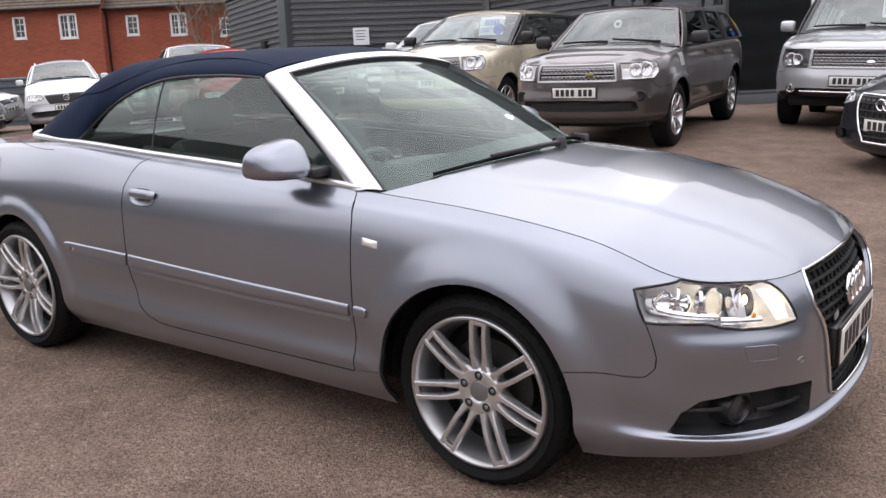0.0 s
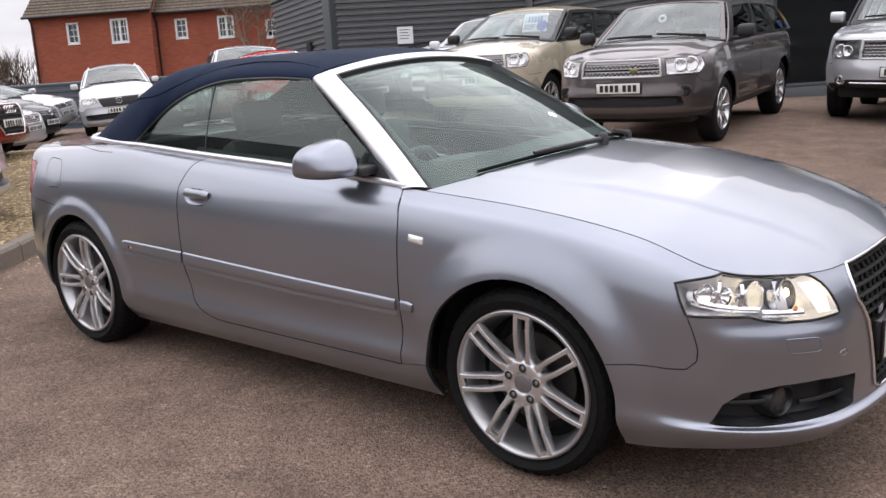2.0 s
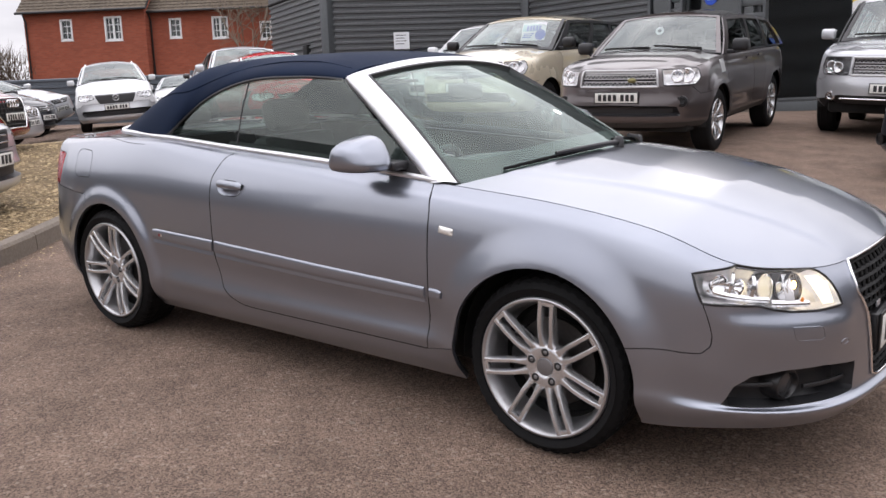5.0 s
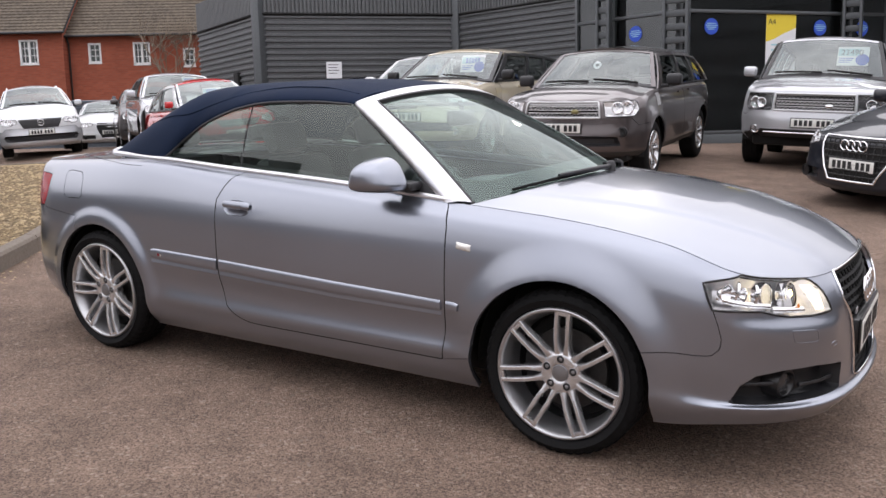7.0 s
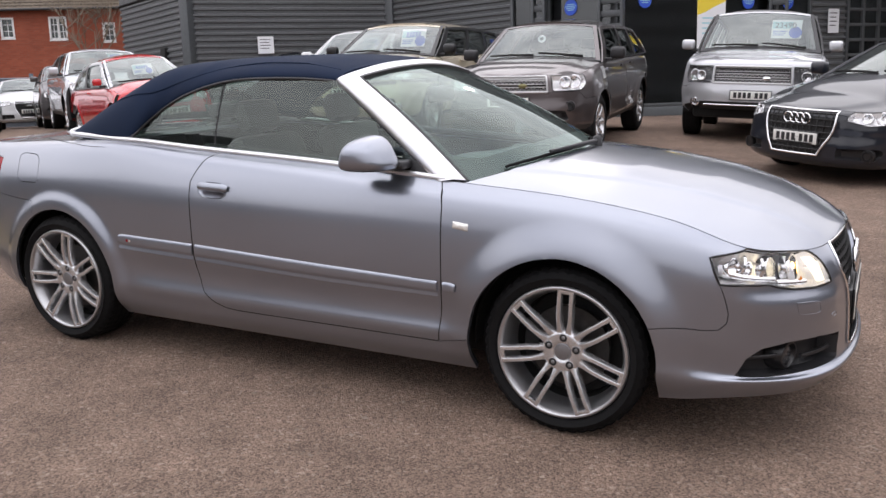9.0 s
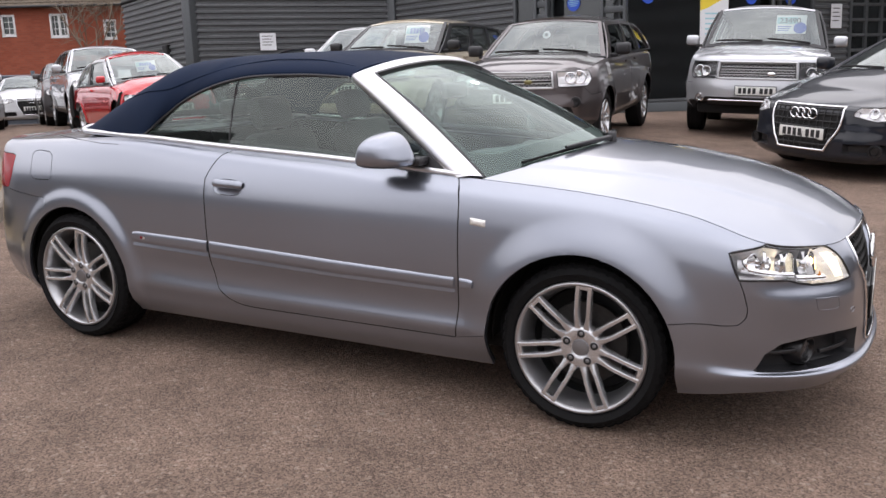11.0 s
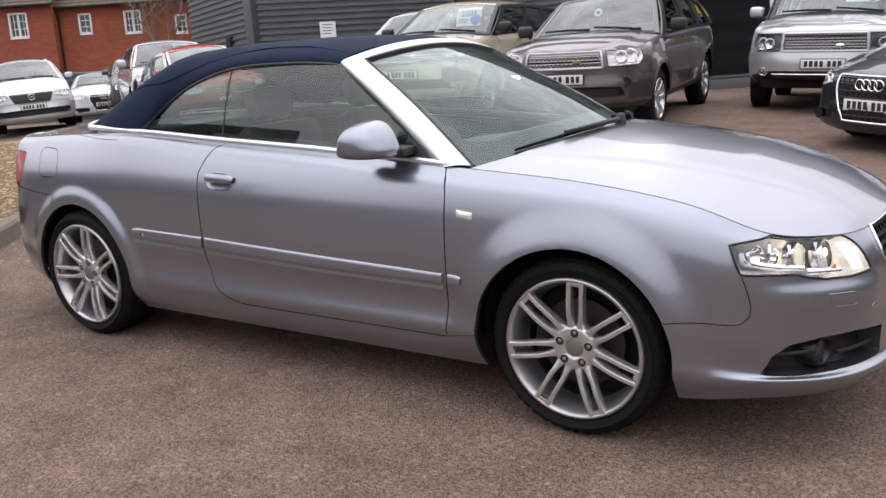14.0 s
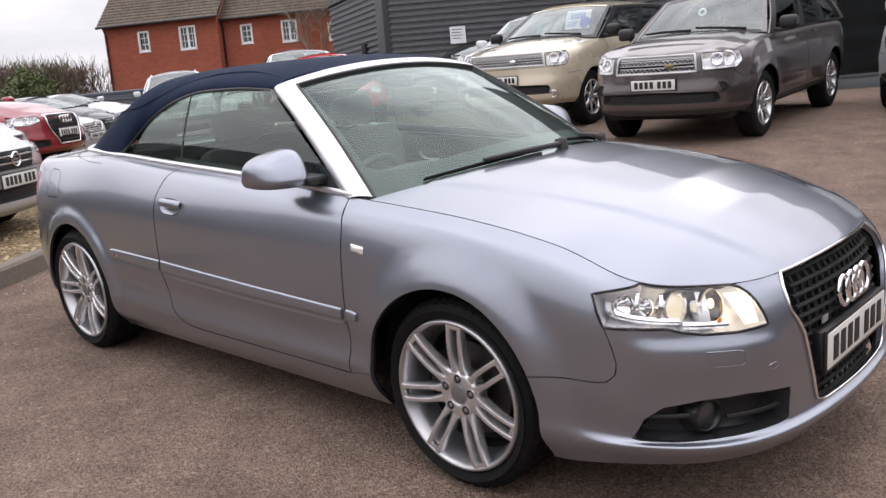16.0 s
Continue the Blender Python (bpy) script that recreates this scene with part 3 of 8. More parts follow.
def panel(name, p, faces, mat, parent, sides, label="", gap=0.0016, depth=0.014, inset=True):
    """One pressed panel with turned-in edges; sides: -1 the right-hand half, 1 the left, both for a panel across the middle."""
    used = np.unique(faces)
    index = np.full(len(p), -1)
    index[used] = np.arange(len(used))
    bm = bmesh.new()
    for s in sides:
        vs = [bm.verts.new((x, s * y, z)) for x, y, z in p[used]]
        for q in index[faces]:
            ring = [vs[i] for i in (q if s > 0 else q[::-1])]
            ring = [a for i, a in enumerate(ring) if a is not ring[i - 1]]
            try:
                bm.faces.new(ring)
            except ValueError:
                pass
    bmesh.ops.remove_doubles(bm, verts=bm.verts, dist=0.0004)
    bmesh.ops.dissolve_degenerate(bm, dist=0.0003, edges=bm.edges)
    bm.normal_update()
    rim = [e for e in bm.edges if e.is_boundary]
    moves = {}
    for e in rim:
        for vtx in e.verts:
            mid = sum((fc.calc_center_median() for fc in vtx.link_faces), Vector()) / len(vtx.link_faces)
            moves[vtx] = ((mid - vtx.co).normalized() * gap, vtx.normal.copy())
    for vtx, (shift, _) in moves.items():
        vtx.co += shift
    out = bmesh.ops.extrude_edge_only(bm, edges=rim)
    fresh = [g for g in out["geom"] if isinstance(g, bmesh.types.BMVert)]
    old = list(moves)
    for vtx in fresh:
        src = next((e.other_vert(vtx) for e in vtx.link_edges if e.other_vert(vtx) in moves), None)
        if src is not None:
            vtx.co = src.co - moves[src][1] * depth
    return part(name, bm, mat, parent, label, 40)


def line_on(at, poly, n, lift=0.0, closed=True):
    poly = np.asarray(poly, float)
    if closed:
        poly = np.concatenate([poly, poly[:1]])
    gaps = np.r_[0, np.cumsum(np.hypot(np.diff(poly[:, 0]) * 0.4, np.diff(poly[:, 1]) * 0.11))]
    t = np.linspace(0, gaps[-1], n, endpoint=not closed)
    u, v = np.interp(t, gaps, poly[:, 0]), np.clip(np.interp(t, gaps, poly[:, 1]), 0, 7)
    return at(u, v) + lift * body_normal(at, u, v)


def right(p):
    return np.asarray(p) * (1, -1, 1)


def sided(p, s):
    return np.asarray(p) * (1, s, 1)


# ---- the convertible ----
SLOPE = 0.035
ROLL = 0.034
HERO = empty("convertible", Matrix.Translation((0, 0, 0.029)) @ Matrix.Rotation(ROLL, 4, "X") @ Matrix.Rotation(SLOPE, 4, "Y"), "lilac-silver two-door convertible with raised navy canvas roof on tarmac", "car")

HEAD = [(11.555, 1.25), (11.66, 1.66), (11.785, 2.045), (12.125, 1.83), (12.468, 1.76), (12.64, 1.905), (12.87, 2.01), (13.258, 2.01), (13.672, 1.9), (13.66, 1.5), (13.62, 1.0), (13.55, 0.55), (13.45, 0.2), (13.33, -0.1), (12.96, -0.1), (12.07, -0.1), (12.05, 0.17)]
FOG = [(12.005, 5.155), (12.19, 4.385), (12.41, 4.045), (12.79, 3.925), (13.38, 3.925), (13.94, 4.11), (13.925, 5.045), (13.742, 5.1), (13.135, 5.16), (12.5, 5.215)]
GRILLE = [(14.09, -0.1), (14.03, 0.8), (14.01, 1.66), (14.12, 2.51), (14.19, 3.5), (14.31, 4.85), (14.42, 5.05), (15.2, 5.05), (15.2, -0.1)]
DOOR = [(8.94, -0.1), (9.0, 0.8), (9.02, 1.5), (9.03, 3.87), (8.99, 5.65), (7.635, 5.64), (7.40, 5.63), (7.303, 5.59), (7.25, 5.51), (7.192, 5.39), (7.138, 5.235), (7.095, 5.10), (7.07, 4.9), (7.035, 4.36), (7.008, 2.33), (7.0, 1.7), (7.07, 1.06), (7.13, 0.4), (7.16, -0.1)]
FRONT_BUMPER = [(10.8, 4.2), (11.54, 3.76), (11.8, 3.56), (11.92, 3.3), (11.945, 3.0), (11.88, 2.46), (11.79, 2.03), (11.95, 1.7), (12.5, 1.0), (13.1, -0.1), (15.2, -0.1), (15.2, 7.2), (10.8, 7.2)]
SILL = [(8.99, 5.65), (9.32, 5.25), (9.45, 7.2), (6.95, 7.2), (7.1, 5.0), (7.4, 5.5)]
TAIL_LAMP = [(1.5, 1.2), (3.0, 1.32), (3.2, 1.38), (3.26, 2.1), (3.05, 2.58), (1.5, 2.58)]
REAR_BUMPER = [(-0.2, 2.6), (3.05, 2.6), (4.45, 2.9), (4.6, 3.8), (4.6, 7.2), (-0.2, 7.2)]
BOOT = [(-0.2, -0.2), (1.5, -0.2), (1.5, 2.6), (-0.2, 2.6)]
FUEL = [(3.972, 1.345), (4.03, 1.23), (4.145, 1.19), (4.43, 1.26), (4.5, 1.38), (4.53, 1.49), (4.595, 2.075), (4.538, 2.205), (4.14, 2.205), (4.06, 2.04)]
BOWL = [(7.222 + 0.126 * math.copysign(abs(math.cos(a)) ** 0.7, math.cos(a)), 1.91 + 0.235 * math.copysign(abs(math.sin(a)) ** 0.8, math.sin(a))) for a in np.linspace(0, 2 * math.pi, 24, endpoint=False)]
regions = [("headlight", HEAD), ("fog_recess", FOG), ("grille", GRILLE), ("handle_bowl", BOWL), ("door", DOOR), ("fuel_flap", FUEL), ("tail_lamp", TAIL_LAMP),
           ("front_bumper", FRONT_BUMPER), ("rear_bumper", REAR_BUMPER), ("sill", SILL), ("boot_lid", BOOT), ("rear_arch_corner", [(-0.2, 2.6), (5.2, 3.9), (5.2, 7.2), (-0.2, 7.2)]), ("front_wing", [(8.88, -0.2), (15.2, -0.2), (15.2, 7.2), (8.88, 7.2)])]
ARCHES = [(WHEEL_X - 0.006, AXLE_Z - 0.012, ARCH_R), (-WHEEL_X + 0.006, AXLE_Z + 0.002, ARCH_R - 0.004)]
hu, hv, hp, hf, hn = cut_body(body_at, 0.0135, 64, regions, ARCHES, "rear_quarter")
for kind, both in (("front_bumper", True), ("rear_bumper", True), ("boot_lid", True), ("door", False), ("front_wing", False), ("rear_quarter", False), ("rear_arch_corner", False), ("fuel_flap", False), ("tail_lamp", False)):
    chosen = hf[(hn == kind) | ((hn == "sill") & (kind == "rear_quarter"))]
    tint = RED_LENS if kind == "tail_lamp" else LILAC
    if both:
        panel(kind, hp, chosen, tint, HERO, (-1, 1))
    else:
        for s in (-1, 1):
            if kind == "fuel_flap" and s > 0:
                panel("quarter_patch", hp, chosen, tint, HERO, (s,), gap=0)
            else:
                panel(kind, hp, chosen, tint, HERO, (s,), "red rear lamp lens" if kind == "tail_lamp" else "", gap=0.0034 if kind == "door" else 0.0020)

# dark inner shell behind the panel gaps
hnorm = body_normal(body_at, hu, hv)
solid = np.array([n not in (None, "headlight", "fog_recess", "grille", "handle_bowl") for n in hn])
deep = hp - 0.022 * hnorm
for s in (-1, 1):
    used = np.unique(hf[solid])
    idx = np.full(len(hp), -1)
    idx[used] = np.arange(len(used))
    pydata("inner_shell", sided(deep[used], s), idx[hf[solid]] if s > 0 else idx[hf[solid]][:, ::-1], DARK, HERO)


def bowl_for(kind, depth, outline, ramp_len):
    """The region's own faces pushed inwards, deeper away from its outline."""
    chosen = hf[hn == kind]
    used = np.unique(chosen)
    idx = np.full(len(hp), -1)
    idx[used] = np.arange(len(used))
    q = nearest_on(outline, hu[used], hv[used], 0.4, 0.11)
    far = np.hypot((q[:, 0] - hu[used]) * 0.4, (q[:, 1] - hv[used]) * 0.11)
    d = depth * np.clip(far / ramp_len, 0, 1) ** 0.6
    return hp[used] - d[:, None] * hnorm[used], idx[chosen], hp[used]


HOUSING = material("lamp_housing", (0.82, 0.82, 0.83), 0.28, 0.55, 0.1, 60.0, 9.0)
HOUSING_DARK = material("smoked_lamp_housing", (0.10, 0.10, 0.105), 0.25, 0.6, 0.15, 60.0, 9.0)
for s in (-1, 1):
    pts, tri, outer = bowl_for("headlight", 0.075, HEAD, 0.03)
    lamp = pydata("headlight", sided(pts, s), tri if s > 0 else tri[:, ::-1], HOUSING, HERO, "clear headlight with chrome reflectors and lit bulb")
    lens = pydata("lens", sided(outer, s), tri if s > 0 else tri[:, ::-1], LENS, lamp, "clear lamp cover")
    lens.visible_shadow = False
    tube("gasket", sided(line_on(body_at, [(max(-5, a), max(b, 0.04)) for a, b in HEAD], 120, 0.0), s), 0.0042, SATIN_BLACK, lamp, "", 6, True)

    def lamp_round(name, uv, depth, rad, mat, deep=0.03, ring=None, dome=True):
        u0, v0 = np.array([uv[0]]), np.array([uv[1]])
        c, nrm = body_at(u0, v0)[0], body_normal(body_at, u0, v0)[0]
        aim = nrm * 0.55 + np.array([0.84, 0.0, 0.0])
        aim /= np.linalg.norm(aim)
        c = c - depth * nrm
        m = Matrix.Translation(sided(c, s)) @ Vector(sided(aim, s)).to_track_quat("-Y", "Z").to_matrix().to_4x4()
        prof = [(0.0, -rad * 0.45), (rad * 0.45, -rad * 0.38), (rad * 0.8, -rad * 0.18), (rad * 0.95, 0.0)] if dome else [(0.0, deep * 0.9), (rad * 0.35, deep * 0.8), (rad * 0.75, deep * 0.35), (rad, 0.0)]
        ob = lathe(name, prof, mat, lamp, "", 32)
        ob.matrix_local = m
        if ring:
            r2 = lathe(name + "_ring", [(rad * 0.95, 0.004), (rad * 0.98, -0.006), (rad * 1.12, -0.006), (rad * 1.18, 0.004), (rad * 1.15, 0.03)], ring, lamp, "", 32)
            r2.matrix_local = m
        return ob

    lamp_round("projector", (12.60, 0.95), 0.040, 0.040, glass_material("projector_glass", (0.9, 0.92, 0.95), 0.5) if s < 0 else LENS, ring=CHROME)
    lamp_round("projector_bowl", (12.60, 0.95), 0.046, 0.037, LAMP_WARM, 0.02, None, False)
    lamp_round("side_reflector", (11.93, 1.25), 0.035, 0.032, CHROME, 0.03, CHROME, False)
    lamp_round("high_beam", (12.22, 1.1), 0.05, 0.024, CHROME, 0.03, CHROME, False)
    lamp_round("indicator_bulb", (13.06, 0.75), 0.030, 0.014, LAMP_ON)
    lamp_round("indicator_reflector", (13.08, 0.85), 0.040, 0.044, HOUSING_DARK, 0.04, CHROME, False)
    lamp_round("amber_bulb", (13.1, 1.55), 0.02, 0.010, AMBER)
    # a bright shelf along the lamp's foot and fins between its bowls
    for ua, ub, va, vb, dip in ((11.80, 12.62, 1.42, 1.66, 0.020), (12.66, 13.2, 1.55, 1.84, 0.022), (12.06, 12.10, 0.35, 1.4, 0.018), (12.36, 12.41, 0.3, 1.45, 0.018)):
        fu, fv = np.meshgrid(np.linspace(ua, ub, 9), np.linspace(va, vb, 5), indexing="ij")
        crown_ = 0.006 * np.sin(np.linspace(0, math.pi, 5))[None, :, None]
        patch("reflector_fin", sided(body_at(fu, fv) - (dip - crown_) * body_normal(body_at, fu, fv), s), CHROME, lamp, "", s < 0, thick=0.003)
    # the divider and the warm inner wedge
    for a, wide in ((12.85, 0.020),):
        strip = body_at(np.linspace(a, a + 0.14, 4)[:, None] + 0 * np.linspace(0.2, 1.85, 8), np.broadcast_to(np.linspace(0.2, 1.85, 8), (4, 8)))
        nn = body_normal(body_at, np.linspace(a, a + 0.14, 4)[:, None] + 0 * np.linspace(0.2, 1.85, 8), np.broadcast_to(np.linspace(0.2, 1.85, 8), (4, 8)))
        patch("divider", sided(strip - 0.02 * nn, s), HOUSING, lamp, "", s < 0)
    uu, vv = np.meshgrid(np.linspace(13.22, 13.60, 10), np.linspace(0.35, 1.78, 10), indexing="ij")
    uu = uu - 0.20 * (vv - 0.3) * np.linspace(1, 0, 10)[:, None] * -0.6
    patch("inner_wedge", sided(body_at(uu, vv) - 0.014 * body_normal(body_at, uu, vv), s), LAMP_WARM, lamp, "warm lit reflector wedge", s < 0)

    # fog lamp recess
    pts, tri, outer = bowl_for("fog_recess", 0.07, FOG, 0.02)
    pocket = pydata("fog_lamp_recess", sided(pts, s), tri if s > 0 else tri[:, ::-1], TRIM, HERO, "black plastic lower air intake with round fog lamp")
    u0, v0 = np.array([12.92]), np.array([4.55])
    c, nrm = body_at(u0, v0)[0], body_normal(body_at, u0, v0)[0]
    aim = nrm * 0.75 + np.array([0.6, 0, 0])
    m = Matrix.Translation(sided(c - 0.040 * nrm, s)) @ Vector(sided(aim / np.linalg.norm(aim), s)).to_track_quat("-Y", "Z").to_matrix().to_4x4()
    fog = lathe("fog_lamp", [(0.036, 0.006), (0.040, -0.006), (0.044, -0.010), (0.050, -0.008), (0.056, 0.006), (0.062, 0.05)], SATIN_BLACK, pocket, "dark round fog lamp", 36)
    fog.matrix_local = m
    lathe("fog_lens", [(0.0, -0.002), (0.02, -0.001), (0.037, 0.005)], HOUSING_DARK, fog, "smoked fog lamp glass", 32)
    for v_bar in (4.45, 4.62):
        u_bar = np.r_[np.linspace(12.2, 12.74, 8)] if v_bar < 4.5 else np.linspace(13.15, 13.9, 8)
        tube("intake_bar", sided(body_at(u_bar, np.full(8, v_bar)) - 0.03 * body_normal(body_at, u_bar, np.full(8, v_bar)), s), 0.008, TRIM, pocket, "", 6)
    # door handle
    pts, tri, outer = bowl_for("handle_bowl", 0.026, BOWL, 0.05)
    handle = pydata("door_handle", sided(pts, s), tri if s > 0 else tri[:, ::-1], LILAC, HERO, "body-coloured door handle over a scooped recess")
    hb = np.linspace(7.09, 7.36, 16)
    ends = np.clip(np.minimum(hb - 7.085, 7.365 - hb) / 0.04, 0, 1) ** 0.5
    rise_v = np.array([-1.0, -0.98, -0.8, -0.4, 0.0, 0.4, 0.8, 0.98, 1.0, 0.9])
    lift_v = np.array([0.0, 0.010, 0.017, 0.020, 0.021, 0.020, 0.017, 0.010, 0.0, -0.008])
    grid_u = hb[:, None] + 0 * rise_v
    grid_v = 1.81 + 0.125 * rise_v[None] * (0.45 + 0.55 * ends[:, None])
    patch("pull", sided(body_at(grid_u, grid_v) + (lift_v[None] * (0.3 + 0.7 * ends[:, None]))[..., None] * body_normal(body_at, grid_u, grid_v), s), LILAC, handle, "", s < 0, smooth=50)
    # a thin black bar along the door's shut line paints the gap's shade
    tube("door_shut_line", sided(line_on(body_at, [(8.985, 0.6), (9.02, 1.5), (9.03, 3.87), (8.99, 5.65), (7.635, 5.64), (7.40, 5.63), (7.303, 5.59), (7.25, 5.51), (7.192, 5.39), (7.138, 5.235), (7.095, 5.10), (7.07, 4.9), (7.035, 4.36), (7.008, 2.33), (7.0, 1.7), (7.07, 1.06), (7.13, 0.4)], 160, -0.0012, False), s), 0.0028, DARK, HERO, "thin black bar for the shade in the door gap", 6)
    # rubbing strips and small lamps on the flank
    for name, ua, ub, ra, rb in (("quarter_rubbing_strip", 6.11, 7.025, 1, 0), ("door_rubbing_strip", 7.05, 9.0, 0, 0), ("wing_rubbing_strip", 9.04, 9.145, 0, 1)):
        n = max(6, int((ub - ua) * 30))
        t = np.linspace(0, 1, n)
        ends = np.ones(n)
        if ra:
            ends = np.minimum(ends, np.clip(t / 0.06, 0.02, 1) ** 0.6)
        if rb:
            ends = np.minimum(ends, np.clip((1 - t) / 0.35, 0.02, 1) ** 0.6)
        along = ua + (ub - ua) * t
        along[1], along[-2] = along[0] + 0.002, along[-1] - 0.002
        cap = np.ones(n)
        cap[[0, -1]] = -0.6
        top = np.interp(along, (6.1, 7.1, 8.13, 9.15), (3.60, 3.62, 3.70, 3.745))
        bot = np.interp(along, (6.1, 7.1, 8.13, 9.15), (3.88, 3.93, 4.03, 4.02))
        ring = np.array([0, 0.05, 0.14, 0.32, 0.52, 0.72, 0.92, 0.985, 1.0])
        mid = (top + bot) / 2
        gv = mid[:, None] + (ring - 0.5)[None] * (bot - top)[:, None] * ends[:, None]
        prof = np.array([0, 0.0032, 0.0056, 0.0070, 0.0080, 0.0086, 0.0090, 0.0078, 0.0])
        gu = along[:, None] + 0 * ring
        patch(name, sided(body_at(gu, gv) + (0.001 + prof[None, :, None] * cap[:, None, None]) * body_normal(body_at, gu, gv), s), LILAC, HERO, "body-coloured rubbing strip", s < 0, smooth=50)
        if name == "wing_rubbing_strip":
            continue
        gv2 = bot[:, None] + 0.15 + np.array([-0.09, 0.0, 0.012])[None]
        gu2 = along[:, None] + np.zeros(3)
        patch("lower_groove", sided(body_at(gu2, gv2) + np.array([0.0006, 0.0052, 0.0002])[None, :, None] * body_normal(body_at, gu2, gv2), s), LILAC, HERO, "thin crease under the strip", s < 0)
    gu, gv = np.meshgrid(np.linspace(9.112, 9.232, 9), np.linspace(1.97, 2.20, 7), indexing="ij")
    gv = gv + 0.05 * (gu - 9.112) / 0.12
    bulge = np.clip(np.minimum.reduce([np.linspace(0, 4, 9)[:, None] + 0 * gv, np.linspace(4, 0, 9)[:, None] + 0 * gv, np.linspace(0, 3, 7)[None] + 0 * gv, np.linspace(3, 0, 7)[None] + 0 * gv]), 0, 1) ** 0.5
    patch("side_repeater", sided(body_at(gu, gv) + (0.0005 + 0.008 * bulge[..., None]) * body_normal(body_at, gu, gv), s), material("clear_repeater", (0.72, 0.70, 0.66), 0.15, 0.3, 0.25, 120.0, 40.0, coat=1.0), HERO, "clear side indicator", s < 0)
    # red and grey badge on the strip
    for k, (a, tint) in enumerate(((6.24, RED_LENS), (6.275, ALU))):
        gu, gv = np.meshgrid(np.linspace(a, a + 0.026, 3), np.linspace(3.72, 3.79, 3), indexing="ij")
        patch("strip_badge", sided(body_at(gu, gv) + 0.0135 * body_normal(body_at, gu, gv), s), tint, HERO, "small red and silver badge bars", s < 0)
    # washer cover on the bumper
    tube("washer_cover_seam", sided(line_on(body_at, [(12.86, 2.52), (13.22, 2.52), (13.29, 2.58), (13.31, 2.92), (13.26, 2.98), (12.96, 2.98), (12.90, 2.92)], 48, 0.0), s), 0.0016, LILAC, HERO, "", 5, True)
    tube("sensor_seam", sided(line_on(body_at, [(13.68 + 0.07 * math.cos(q), 3.2 + 0.105 * math.sin(q)) for q in np.linspace(0, 2 * math.pi, 16, endpoint=False)], 24, 0.0), s), 0.0013, LILAC, HERO, "", 5, True)
    # wheel-arch liners
    for cx in (WHEEL_X, -WHEEL_X):
        ang = np.linspace(math.radians(-6), math.radians(186), 40)
        ys = np.array([0.83, 0.79, 0.55, 0.50])
        rads = np.array([0.362, 0.385, 0.385, 0.10])
        pts = np.stack([cx + rads[None] * np.cos(ang)[:, None], np.broadcast_to(ys, (40, 4)), AXLE_Z + rads[None] * np.sin(ang)[:, None]], -1)
        pts[..., 2] = np.maximum(pts[..., 2], 0.225)
        patch("wheel_arch_liner", sided(pts, s), DARK, HERO, "black wheel-arch liner", s < 0)

for cx, s in ((WHEEL_X, -1), (-WHEEL_X, -1), (WHEEL_X, 1), (-WHEEL_X, 1)):
    m = Matrix.Translation((cx, s * 0.742, 0.320 if cx < 0 else 0.308)) @ Matrix.Rotation(0.0 if s < 0 else math.pi, 4, "Z") @ Matrix.Rotation((0.07 if cx > 0 else 0.19) * -s, 4, "Y")
    wheel = make_wheel("front_wheel" if cx > 0 else "rear_wheel", HERO, m)
    tagged(wheel, "silver twin-spoke alloy wheel with black tyre")

# ---- bonnet, scuttle and windscreen ----
edge_u = np.linspace(9.1, 15, 400)
edge = body_at(edge_u, np.zeros(400))


def bonnet_edge(x):
    return np.interp(x, edge[:, 0], edge[:, 1]), np.interp(x, edge[:, 0], edge[:, 2])


NOSE_X = 2.2149


def bonnet_at(x, b):
    """A point of the bonnet: b runs from 0 at the middle to 1 at the shut line."""
    ye, ze = bonnet_edge(x)
    mid = np.interp(x, (0.9, 1.17, 1.45, 1.75, 1.95, 2.08, 2.16, NOSE_X), (1.0, 0.985, 0.957, 0.905, 0.845, 0.79, 0.748, 0.716))
    mid = np.maximum(mid, ze)
    y = b * ye
    z = ze + (mid - ze) * (1 - b**2.1)
    ridge = np.interp(x, (0.9, 1.3, 1.8, 2.1, NOSE_X), (0.60, 0.56, 0.47, 0.385, 0.36))
    t = np.clip((ridge - y) / 0.034 + 0.5, 0, 1)
    z = z + 0.0065 * (t * t * (3 - 2 * t)) * np.clip((NOSE_X - x) / 0.15, 0, 1) * np.clip((x - 0.9) / 0.2, 0.3, 1)
    return np.stack([x, y, z], -1)


def scuttle_x(y):
    return 1.165 - 0.27 * (np.abs(y) / 0.77) ** 2


bs = np.linspace(0, 1, 46)
aa = np.linspace(0, 1, 80)
aa = aa + 0.10 * np.sin(math.pi * aa) * aa
aa = aa / aa[-1]
A, B = np.meshgrid(aa, bs, indexing="ij")
x0 = 1.165 - 0.27 * (B * 0.785 / 0.77) ** 2 + 0.006
half = bonnet_at(x0 + (NOSE_X - x0) * A, B * 0.9988)
full = np.concatenate([right(half[:, ::-1]), half[:, 1:]], 1)
full[..., 2] += 0.0005
patch("bonnet", full, LILAC, HERO, "lilac-silver bonnet with two raised creases", smooth=40, thick=0.012)


def screen_at(a, b):
    """A point of the windscreen: a from -1 to 1 across, b from 0 at the foot to 1 at the header."""
    foot = np.stack([1.16 - 0.277 * a**2, 0.742 * a, 0.990 - 0.082 * a**2], -1)
    head = np.stack([0.322 - 0.028 * a**2, 0.572 * a, 1.348 - 0.045 * a**2], -1)
    p = foot + (head - foot) * b[..., None]
    out = 0.030 * np.sin(math.pi * b) * (1 - 0.5 * a**2)
    return p + out[..., None] * np.array([0.42, 0.0, 0.9])


